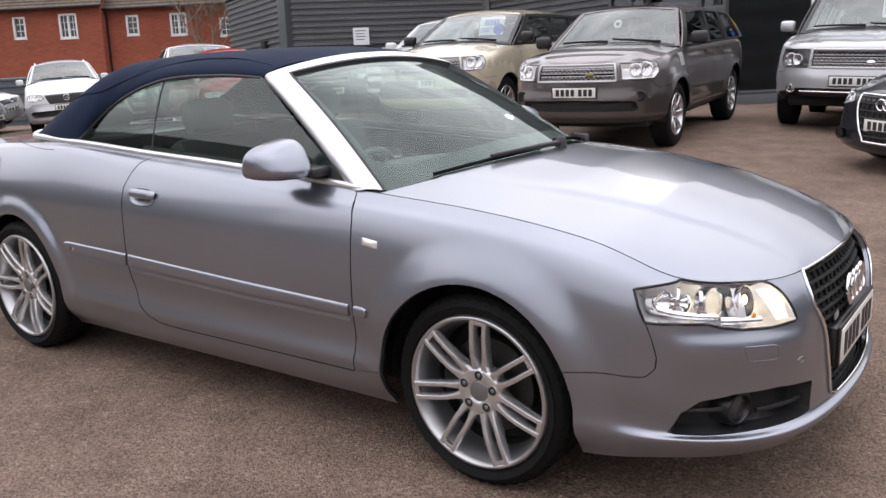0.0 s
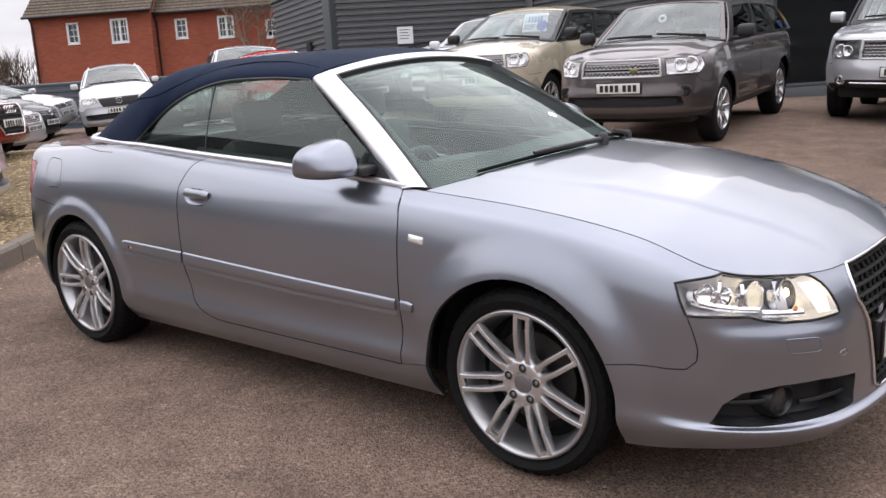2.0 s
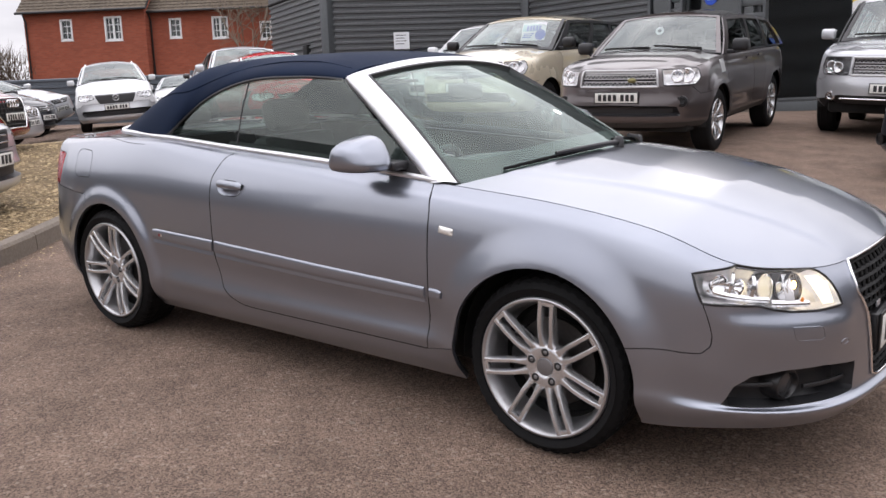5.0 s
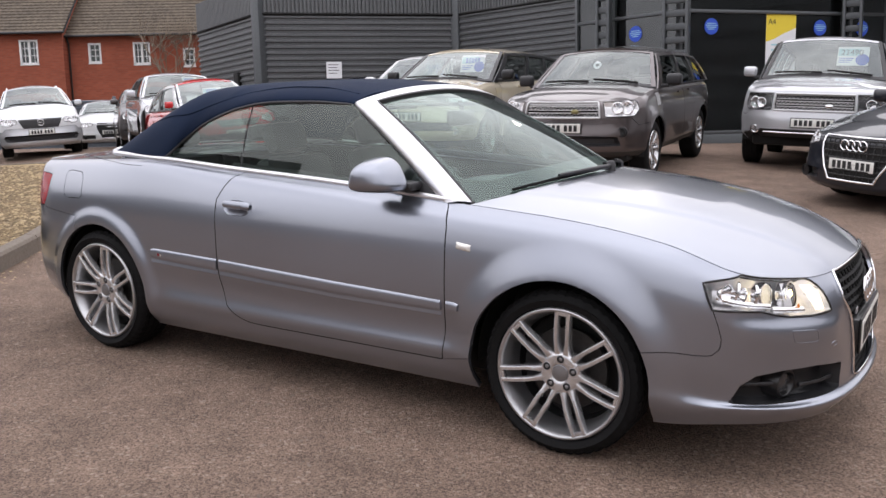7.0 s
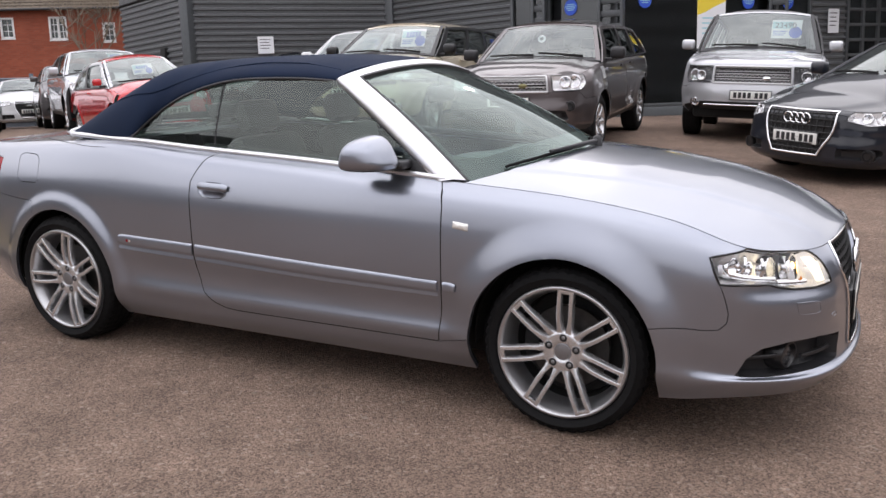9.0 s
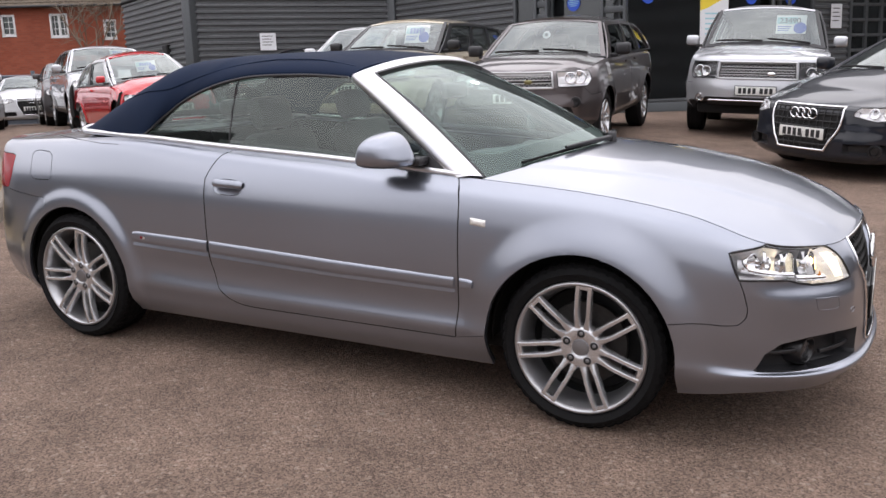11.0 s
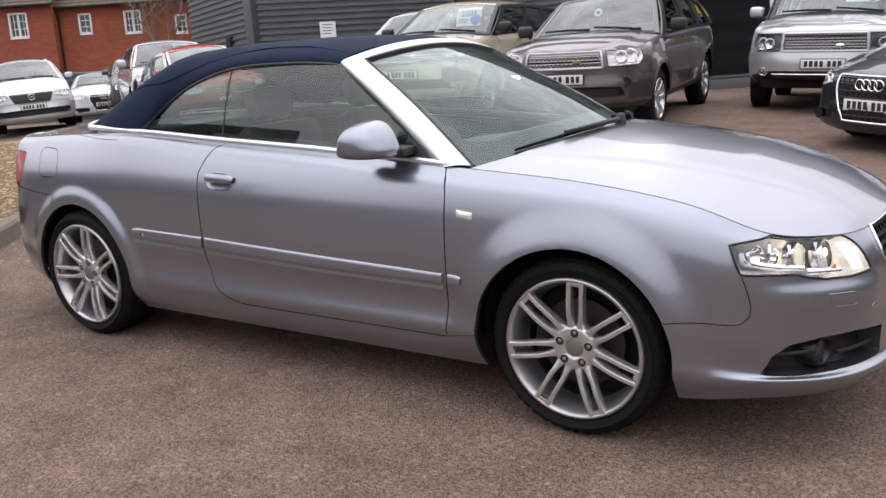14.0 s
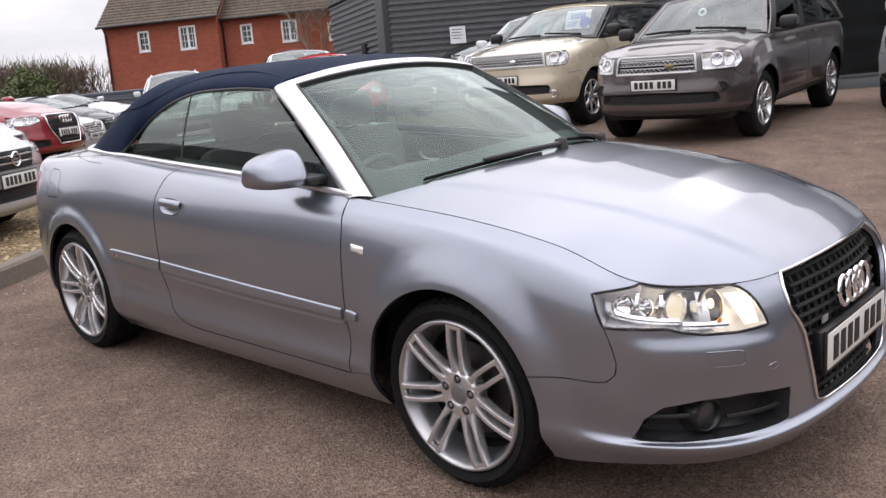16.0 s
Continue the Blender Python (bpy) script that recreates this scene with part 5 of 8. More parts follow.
def rise(x, y):
    """The yard's height: it falls towards the convertible's nose and climbs gently away beyond it."""
    x, y = np.asarray(x, float), np.asarray(y, float)
    soft = np.log1p(np.exp((np.clip(y, -40, 9.6) + 0.2) / 0.9)) * 0.9
    start = 11 - 3 * np.clip((y - 3) / 4, 0, 1)
    dip = 0.24 * np.clip((-x - start) / 3.5, 0, 1) + 0.08 * np.clip((-x - 17) / 3, 0, 1) + 0.15 * np.clip((-x - 12.5) / 2.5, 0, 1) * np.clip((8.8 - y) / 1.5, 0, 1)
    dip += (0.05 * np.clip((x + 0.6) / 1.0, 0, 1) + 0.05 * np.clip((x - 1.4) / 1.5, 0, 1)) * np.clip((y - 3.5) / 3, 0, 1)
    return -math.tan(SLOPE) * np.clip(x, -13, 6) - 0.0065 * np.clip(x + 1.325, 0, 6) + 0.062 * soft - 0.0222 - dip


def level(x, y):
    return float(rise(x, y))


def spread(lo, hi, fine, reach):
    near = np.arange(lo, hi + 1e-6, fine)
    out = fine * 1.35 ** np.arange(1, 60)
    out = np.cumsum(out)
    out = out[out < reach]
    return np.r_[lo - out[::-1], near, hi + out]


gx, gy = spread(-24, 12, 0.30, 1500), spread(-8, 20, 0.30, 1500)
X, Y = np.meshgrid(gx, gy, indexing="ij")
Z = rise(X, Y)
fine_wave = np.array([noise.noise(Vector((a * 0.7, b * 0.7, 0))) for a, b in zip(X.ravel(), Y.ravel())]).reshape(X.shape)
away = np.clip((np.hypot(X, Y + 1) - 3.2) / 2.5, 0, 1)
Z = Z + 0.012 * fine_wave * away * (np.abs(X) < 40)
ground = patch("ground", np.stack([X, Y, Z], -1), ASPHALT, None, "", smooth=60)
tagged(ground, "worn brown-grey tarmac yard with fine gravel", "ground", kind="structure")

# ---- gravel bed and its kerb ----
BED = curve_through([(-2.75, -2.6), (-2.95, -1.4), (-3.32, -0.58), (-3.9, 0.2), (-4.4, 0.82), (-4.9, 1.36), (-5.6, 2.0), (-6.6, 2.7), (-8.0, 3.6), (-9.6, 4.62), (-10.8, 5.4), (-11.9, 5.6), (-12.8, 5.2)], 90)
nb = 90
rows_b = []
for f in np.linspace(0, 1, 26):
    q = BED * (1 - f) + (BED * 0.12 + np.array([-15.0, -3.0]) * 0.88) * f
    rows_b.append(np.c_[q, rise(q[:, 0], q[:, 1]) + 0.115 + 0.05 * f])
rows_b = np.array(rows_b)
for i in range(26):
    for j in range(nb):
        rows_b[i, j, 2] += 0.025 * noise.noise(Vector((rows_b[i, j, 0] * 1.3, rows_b[i, j, 1] * 1.3, 3.0))) * min(1, i / 3)
bed = patch("gravel_bed", rows_b, CHIPS, None, "", flip=False, smooth=60)
tagged(bed, "bed of pale bark chips and gravel behind a kerb", "ground", kind="structure")
kerb = empty("kerb", Matrix.Identity(4), "worn grey concrete kerb round the gravel bed", "kerb", kind="structure")
run = np.r_[0, np.cumsum(np.linalg.norm(np.diff(BED, axis=0), axis=1))]
stones = int(run[-1] / 0.92)
for k in range(stones):
    ts = np.linspace(run[-1] * k / stones + 0.006, run[-1] * (k + 1) / stones - 0.006, 4)
    q = np.stack([np.interp(ts, run, BED[:, 0]), np.interp(ts, run, BED[:, 1])], -1)
    d = np.gradient(q, axis=0)
    d /= np.linalg.norm(d, axis=1, keepdims=True)
    nrm = np.stack([-d[:, 1], d[:, 0]], -1)
    zz = rise(q[:, 0], q[:, 1])
    sect = []
    for o, h in ((-0.005, -0.1), (0.0, 0.118), (0.018, 0.142), (0.10, 0.15), (0.125, 0.14), (0.13, -0.1)):
        sect.append(np.c_[q + nrm * o, zz + h])
    sect = np.stack(sect, 1)
    v = sect.reshape(-1, 3)
    f = grid_faces(4, 6).tolist() + [list(range(6))[::-1], [18 + i for i in range(6)]]
    pydata("kerb_stone", v, f, CONCRETE, kerb, "", 30)

# ---- dealership building: dark ribbed cladding and a glazed front ----
CLAD = material("dark_grey_steel_cladding", (0.104, 0.110, 0.114), 0.5, 0.0, 0.16, 12.0, 0.7)
CLAD_POST = material("grey_steel_trim", (0.085, 0.092, 0.097), 0.4, 0.3, 0.12, 20.0, 1.0)
FRAME = material("grey_aluminium_frame", (0.10, 0.108, 0.113), 0.4, 0.4, 0.1, 30.0, 1.0)
# dark colour that stands for the shade of unlit rooms behind glass
SHOW_DARK = material("room_shade_lining", (0.06, 0.06, 0.065), 0.8, 0.0, 0.3, 4.0, 0.5)
SHOW_FLOOR = material("showroom_floor", (0.10, 0.095, 0.09), 0.3, 0.0, 0.15, 8.0, 0.8)
building = empty("dealership_building", Matrix.Identity(4), "dark grey steel-clad car showroom with glazed front", "building", kind="structure")
CAP, TOP = 4.05, 4.9
C0, C1, C2, C3, C4 = (np.array(q) for q in ((-17.4, 14.77), (-13.1, 12.8), (-9.5, 16.5), (-5.6, 15.5), (-2.95, 14.65)))


def ribbed_wall(name, a, b, z0, z1, pitch=0.15, depth=0.048, upright=False):
    """Cladding with raised trapezoid ribs, along the wall or up it, from a to b."""
    d = (b - a) / np.linalg.norm(b - a)
    out = np.array([d[1], -d[0]])
    length = float(np.linalg.norm(b - a))
    span = length if upright else z1 - z0
    prof, s = [], 0.0
    while s < span:
        prof += [(s, 0.0), (s + pitch * 0.45, 0.0), (s + pitch * 0.58, depth), (s + pitch * 0.86, depth)]
        s += pitch
    prof = np.array([q for q in prof if q[0] <= span] + [(span, 0.0)])
    if upright:
        pts = np.stack([np.stack([np.array([*(a + d * t + out * h), z]) for t, h in prof]) for z in (z0, z1)], 0)
    else:
        pts = np.stack([np.stack([np.array([*(a + d * t + out * h), z0 + q]) for q, h in prof]) for t in np.linspace(0, length, 2)], 0)
    return patch(name, pts, CLAD, building, "", flip=False, smooth=20, thick=0.02)


def upright_post(name, at_, z0, z1, half=0.11, mat=None, parent=None):
    bm_ = bmesh.new()
    box(bm_, (at_[0] - half, at_[1] - half, z0), (at_[0] + half, at_[1] + half, z1), 0.01)
    return part(name, bm_, mat or CLAD_POST, parent or building)


for a, b in ((C0, C1), (C1, C2), (C2, C3)):
    ribbed_wall("cladding", a, b, level(*a) - 0.8, CAP)
    ribbed_wall("parapet_cladding", a, b, CAP + 0.06, TOP, 0.10, 0.045, True)
    d = (b - a) / np.linalg.norm(b - a)
    out = np.array([d[1], -d[0]])
    tube("cap_flashing", [(*(a + out * 0.04), CAP + 0.03), (*(b + out * 0.04), CAP + 0.03)], 0.045, DARK, building, "", 4, smooth=0)
for q in (C1, C2):
    upright_post("corner_post", q, 0.2, TOP, 0.13)
# added unseen walls beyond the nose and behind the viewer, dark for paint reflections
for a, b, high in ((np.array([24.0, 27.0]), np.array([24.0, -26.0]), 7.5), (np.array([-9.0, -10.0]), np.array([-26.0, -9.0]), 5.0)):
    ribbed_wall("yard_side_cladding", a, b, -0.8, high, 1.1, 0.03)
# low vent door in the flank wall
d01 = (C1 - C0) / np.linalg.norm(C1 - C0)
o01 = np.array([d01[1], -d01[0]])
vent_c = C1 - d01 * 1.55
vent = bmesh.new()
box(vent, (-0.16, -0.05, 1.4), (0.16, 0.06, 2.72), 0.01, Matrix.Translation((*(vent_c + o01 * 0.06), 0)) @ Matrix.Rotation(math.atan2(d01[1], d01[0]), 4, "Z"))
part("dark_doorway", vent, DARK, building, "narrow dark opening")

# glazed bays
def glazing(a, b, z0, z1, uprights, rails, door=False):
    d = (b - a) / np.linalg.norm(b - a)
    out = np.array([d[1], -d[0]])
    length = float(np.linalg.norm(b - a))
    face = Matrix.Translation((*a, 0)) @ Matrix.Rotation(math.atan2(d[1], d[0]), 4, "Z")
    edges = [0.0, *uprights, length]
    for t in edges:
        bm_ = bmesh.new()
        box(bm_, (t - 0.04, -0.07, z0), (t + 0.04, 0.07, z1), 0.006, face)
        part("mullion", bm_, FRAME, building, "", 30)
    for z in (z0 + 0.04, *rails, z1 - 0.04):
        bm_ = bmesh.new()
        box(bm_, (0.0, -0.06, z - 0.035), (length, 0.062, z + 0.035), 0.006, face)
        part("transom", bm_, FRAME, building, "", 30)
    levels = [z0 + 0.07, *rails, z1 - 0.07]
    for t0, t1 in zip(edges, edges[1:]):
        for za, zb in zip(levels, levels[1:]):
            bm_ = bmesh.new()
            box(bm_, (t0 + 0.03, -0.006, za), (t1 - 0.03, 0.006, zb), 0, face)
            part("pane", bm_, GLASS_SHOP, building, "large tinted showroom pane", 0)


def girder_post(q, half=0.2):
    """A lattice column of two flanges with square holes between them."""
    col = new("lattice_column")
    col.parent = building
    col.matrix_local = Matrix.Translation((*q, 0))
    tagged(col, "grey steel column with a line of square holes")
    for sx in (-1, 1):
        bm_ = bmesh.new()
        box(bm_, (sx * half - 0.03 * (sx > 0) * 2, -0.10, 0.3), (sx * half + 0.06 * (sx < 0), 0.10, TOP - 0.1), 0.008)
        part("flange", bm_, CLAD_POST, col)
    for z in np.arange(0.6, TOP - 0.2, 0.27):
        bm_ = bmesh.new()
        box(bm_, (-half + 0.05, -0.06, z), (half - 0.05, 0.06, z + 0.13), 0.004)
        part("batten", bm_, CLAD_POST, col)


z_shop = 0.86
RAIL = 3.44
C5 = C4 + (np.array([-0.26, 17.88]) - C4) * 4.2
glazing(C3, C4, z_shop, TOP - 0.2, [1.05], [RAIL])
along45 = (C5 - C4) / np.linalg.norm(C5 - C4)
G1, G2, G3 = C4 + along45 * 5.42, C4 + along45 * 6.62, C4 + along45 * 9.7
glazing(C4, G1, z_shop, TOP - 0.2, [4.4], [RAIL])
ribbed_wall("cladding", G1, G2, level(*G1) - 0.4, TOP - 0.2)
glazing(G2, G3, z_shop - 0.4, TOP - 0.2, list(np.arange(0.51, 3.0, 0.51)), list(np.arange(z_shop - 0.04, TOP - 0.35, 0.36)))
glazing(G3, C5, z_shop, TOP - 0.2, [2.6, 5.2], [RAIL])
girder_post(C3 + (C4 - C3) * 0.36 + np.array([-0.1, -0.25]), 0.16)
girder_post(C4 + np.array([0.0, -0.22]), 0.27)
girder_post(C4 + (C5 - C4) * 0.25 + np.array([0.1, -0.3]), 0.2)
# plinth and pavement before the glass
for a, b in ((C3, C4), (C4, C5)):
    d = (b - a) / np.linalg.norm(b - a)
    out = np.array([d[1], -d[0]])
    face = Matrix.Translation((*a, 0)) @ Matrix.Rotation(math.atan2(d[1], d[0]), 4, "Z")
    bm = bmesh.new()
    box(bm, (0, -0.08, 0.2), (float(np.linalg.norm(b - a)), 0.10, z_shop), 0.01, face)
    part("plinth", bm, FRAME, building, "grey panel below the glass")
    bm = bmesh.new()
    box(bm, (-0.2, -0.95, 0.1), (float(np.linalg.norm(b - a)) + 0.2, -0.085, level(*(a + b) / 2) + 0.13 + 0.10), 0.012, face)
    pav = part("pavement", bm, CONCRETE, None)
    tagged(pav, "low concrete kerb path along the showroom", "pavement", kind="structure")
# room behind the glass, its dimness put into the back wall's colour
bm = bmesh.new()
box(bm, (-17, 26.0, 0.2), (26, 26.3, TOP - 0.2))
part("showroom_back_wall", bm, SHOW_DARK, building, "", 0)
bm = bmesh.new()
vs = [bm.verts.new((x, y, z_shop - 0.05)) for x, y in (C3 + (0, 0.05), C4 + (0, 0.05), C5 + (0, 0.05), (26, 26), (-12, 26), C2 + (0, 0.5))]
bm.faces.new(vs)
part("showroom_floor", bm, SHOW_FLOOR, building, "", 0)
bm = bmesh.new()
vs = [bm.verts.new((x, y, TOP - 0.2)) for x, y in (C0, C1, C2, C3, C4, C5, (26, 26.2), (-17, 26.2))]
bm.faces.new(vs)
bmesh.ops.solidify(bm, geom=bm.faces, thickness=0.25)
part("flat_roof", bm, CLAD, building, "", 0)
# tall band added above the view; its height darkens the bonnet's reflection
bm = bmesh.new()
for a, b in ((C2, C3), (C3, C4), (C4, C5)):
    d = (b - a) / np.linalg.norm(b - a)
    face = Matrix.Translation((*a, 0)) @ Matrix.Rotation(math.atan2(d[1], d[0]), 4, "Z")
    box(bm, (0, -0.1, TOP - 0.25 if a is not C2 else TOP + 0.02), (float(np.linalg.norm(b - a)), 0.1, 8.2), 0.01, face)
part("fascia", bm, CLAD, building)

# ---- brick houses beyond ----
BRICK = brick_material("red_brick", (0.25, 0.060, 0.031), (0.31, 0.083, 0.044), (0.23, 0.095, 0.065))
TILE = material("brown_concrete_tiles", (0.108, 0.086, 0.064), 0.9, 0.0, 0.55, 7.0, 0.5, bump=0.01)
UPVC = material("white_window_frame", (0.75, 0.76, 0.76), 0.4, 0.0, 0.04, 20.0, 3.0)
GUTTER = material("black_gutter", (0.02, 0.02, 0.022), 0.45, 0.0, 0.2)


def house(name, origin, facing, wide, deep, z0, eave, ridge, windows, label):
    """A gabled brick house; facing turns its front; windows are (along, sill height, width, height, lights)."""
    h = empty(name, Matrix.Translation((*origin, 0)) @ Matrix.Rotation(facing, 4, "Z"), label, "house", kind="structure")
    # front wall in pieces round the openings
    bm_ = bmesh.new()
    cuts = sorted(windows)
    x = 0.0
    for cx, sill, ww, hh, _ in cuts:
        box(bm_, (x, 0, z0), (cx - ww / 2, 0.25, eave))
        box(bm_, (cx - ww / 2, 0, z0), (cx + ww / 2, 0.25, sill))
        box(bm_, (cx - ww / 2, 0, sill + hh), (cx + ww / 2, 0.25, eave))
        x = cx + ww / 2
    box(bm_, (x, 0, z0), (wide, 0.25, eave))
    part("front_wall", bm_, BRICK, h, "red brick wall", 0)
    for x0 in (0.0, wide):
        bm_ = bmesh.new()
        ring = [bm_.verts.new((x0 + (0.002 if x0 else -0.002), q, z)) for q, z in ((0, z0), (deep, z0), (deep, eave), (deep / 2, ridge), (0, eave))]
        bm_.faces.new(ring)
        part("gable_wall", bm_, BRICK, h, "", 0)
    bm_ = bmesh.new()
    box(bm_, (0, deep - 0.25, z0), (wide, deep, eave))
    part("rear_wall", bm_, BRICK, h, "", 0)
    # roof of overlapping tile courses
    for sgn, name_ in ((1, "front_roof"), (-1, "rear_roof")):
        run_ = deep / 2 + 0.3
        courses = int(math.hypot(run_, ridge - eave) / 0.21)
        v, f = [], []
        cols = int((wide + 0.4) / 0.21)
        for k in range(courses):
            for c in range(cols):
                t0, t1 = k / courses, (k + 1.12) / courses
                def at_(t, lift):
                    q = -0.3 + (deep / 2 + 0.3) * t
                    z = eave - 0.12 + (ridge - eave + 0.12) * t + lift
                    return (q if sgn > 0 else deep - q), z
                (ya, za), (yb, zb) = at_(t0, 0.065), at_(min(t1, 1), 0.010)
                xa, xb = -0.2 + c * 0.21, -0.2 + (c + 1) * 0.21
                n0 = len(v)
                v += [(xa, ya, za), (xa + 0.08, ya, za + 0.016), (xa + 0.17, ya, za - 0.010), (xb, ya, za), (xa, yb, zb), (xa + 0.08, yb, zb + 0.016), (xa + 0.17, yb, zb - 0.010), (xb, yb, zb), (xa, ya, za - 0.05), (xb, ya, za - 0.05)]
                f += [(n0, n0 + 1, n0 + 5, n0 + 4), (n0 + 1, n0 + 2, n0 + 6, n0 + 5), (n0 + 2, n0 + 3, n0 + 7, n0 + 6), (n0 + 8, n0 + 9, n0 + 3, n0 + 2), (n0 + 8, n0 + 2, n0 + 1, n0)]
            if sgn < 0 and k > 1:
                break
        roof_part = pydata(name_, v, f, TILE, h, "brown tiled roof", 30)
        tagged(roof_part, kind="stuff")
    bm_ = bmesh.new()
    ring = [bm_.verts.new(q) for q in ((-0.2, -0.28, eave - 0.14), (wide + 0.2, -0.28, eave - 0.14), (wide + 0.2, deep / 2, ridge - 0.03), (-0.2, deep / 2, ridge - 0.03), (wide + 0.2, deep + 0.3, eave - 0.14), (-0.2, deep + 0.3, eave - 0.14))]
    bm_.faces.new(ring[:4])
    bm_.faces.new((ring[3], ring[2], ring[4], ring[5]))
    part("roof_underlay", bm_, GUTTER, h, "", 0)
    tube("ridge_tiles", [(-0.2, deep / 2, ridge + 0.03), (wide + 0.2, deep / 2, ridge + 0.03)], 0.11, TILE, h, "", 8)
    tube("gutter", [(-0.2, -0.33, eave - 0.10), (wide + 0.2, -0.33, eave - 0.10)], 0.055, GUTTER, h, "black gutter", 8)
    tube("drainpipe", [(0.12, -0.30, eave - 0.12), (0.12, -0.07, eave - 0.45), (0.12, -0.07, z0)], 0.038, GUTTER, h, "black drainpipe", 8)
    for cx, sill, ww, hh, lights in windows:
        win = new("window")
        win.parent = h
        win.matrix_local = Matrix.Translation((cx, 0.05, sill))
        tagged(win, "white-framed window")
        bm_ = bmesh.new()
        t = 0.078
        for lo, hi in (((-ww / 2, -0.065, 0), (-ww / 2 + t, 0.07, hh)), ((ww / 2 - t, -0.065, 0), (ww / 2, 0.07, hh)), ((-ww / 2, -0.065, 0), (ww / 2, 0.07, t)), ((-ww / 2, -0.065, hh - t), (ww / 2, 0.07, hh))):
            box(bm_, lo, hi, 0.006)
        part("window_frame", bm_, UPVC, win, "white frame")
        bm_ = bmesh.new()
        if lights == 2:
            box(bm_, (-0.048, -0.01, t), (0.048, 0.06, hh - t), 0.006)
        for q in ((-0.25, 0.25) if lights == 2 else (0.0,)):
            box(bm_, (q * ww - 0.010, 0.012, t), (q * ww + 0.010, 0.04, hh - t))
        for q in (0.36, 0.66) if lights != 2 else (0.36, 0.66):
            box(bm_, (-ww / 2 + t, 0.013, q * hh - 0.012), (ww / 2 - t, 0.041, q * hh + 0.012))
        part("glazing_bars", bm_, UPVC, win, "", 0)
        bm_ = bmesh.new()
        box(bm_, (-ww / 2 + 0.03, 0.045, 0.03), (ww / 2 - 0.03, 0.055, hh - 0.03))
        part("pane", bm_, GLASS_DARK, win, "", 0)
        # dark sheet close behind the pane in place of a shaded room
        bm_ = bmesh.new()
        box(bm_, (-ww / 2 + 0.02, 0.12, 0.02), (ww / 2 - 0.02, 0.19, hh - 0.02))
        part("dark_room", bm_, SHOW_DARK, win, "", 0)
        bm_ = bmesh.new()
        box(bm_, (-ww / 2 - 0.015, -0.085, -0.045), (ww / 2 + 0.015, 0.04, 0.0), 0.01)
        part("window_sill", bm_, UPVC, win)
    return h


E1, E1R = np.array([-36.0, 16.88]), np.array([-31.4, 19.95])
E2, E2R = np.array([-31.75, 20.38]), np.array([-24.2, 25.42])
ang1 = math.atan2(*(E1R - E1)[::-1])
ang2 = math.atan2(*(E2R - E2)[::-1])
len1 = float(np.linalg.norm(E1R - E1))
house("brick_house", E1, ang1, len1, 7.0, 0.0, 5.62, 9.0, [(1.92, 4.30, 0.56, 0.92, 1), (4.07, 4.22, 0.80, 1.04, 2)], "two-storey red brick house with brown tiled roof")
house("brick_house", E2, ang2, float(np.linalg.norm(E2R - E2)), 7.0, 0.0, 5.5, 8.9, [(1.2, 4.26, 0.56, 0.86, 1), (3.24, 4.16, 0.74, 0.96, 2), (5.3, 4.03, 0.52, 0.8, 1)], "two-storey red brick house with brown tiled roof")

# ---- ribbed fence ----
FENCE_M = material("blue_grey_fence_steel", (0.10, 0.115, 0.135), 0.45, 0.4, 0.2, 15.0, 0.8)
fence = empty("fence", Matrix.Identity(4), "low dark blue-grey horizontal ribbed steel fence", "fence", kind="structure")
FL = [np.array(q) for q in ((-40.1, 3.1), (-28.8, 11.9), (-25.9, 13.8), (-23.5, 16.3), (-21.1, 19.1))]
# fence runs added out of view behind the viewer, met only in reflections
UNSEEN_BACK = [np.array(q) for q in ((24.0, -26.0), (3.0, -22.0), (-6.0, -19.0), (-9.0, -10.0))]
for a, b in list(zip(FL, FL[1:])) + list(zip(UNSEEN_BACK, UNSEEN_BACK[1:])) + [(np.array([-26.0, -9.0]), np.array([-40.1, 3.1]))]:
    d = (b - a) / np.linalg.norm(b - a)
    out = np.array([d[1], -d[0]])
    z0, z1 = 0.3, 2.46
    prof, s = [], 0.0
    while s < z1 - z0 - 0.2:
        prof += [(s, 0.0), (s + 0.10, 0.0), (s + 0.125, 0.045), (s + 0.19, 0.045), (s + 0.215, 0.0)]
        s += 0.23
    pts = np.stack([np.stack([np.array([*(q + out * h), z0 + t]) for t, h in prof]) for q in (a, b)], 0)
    patch("fence_panel", pts, FENCE_M, fence, "", smooth=20, thick=0.01)
    upright_post("fence_post", a, 0.4, z1 + 0.02, 0.05, FENCE_M, fence)


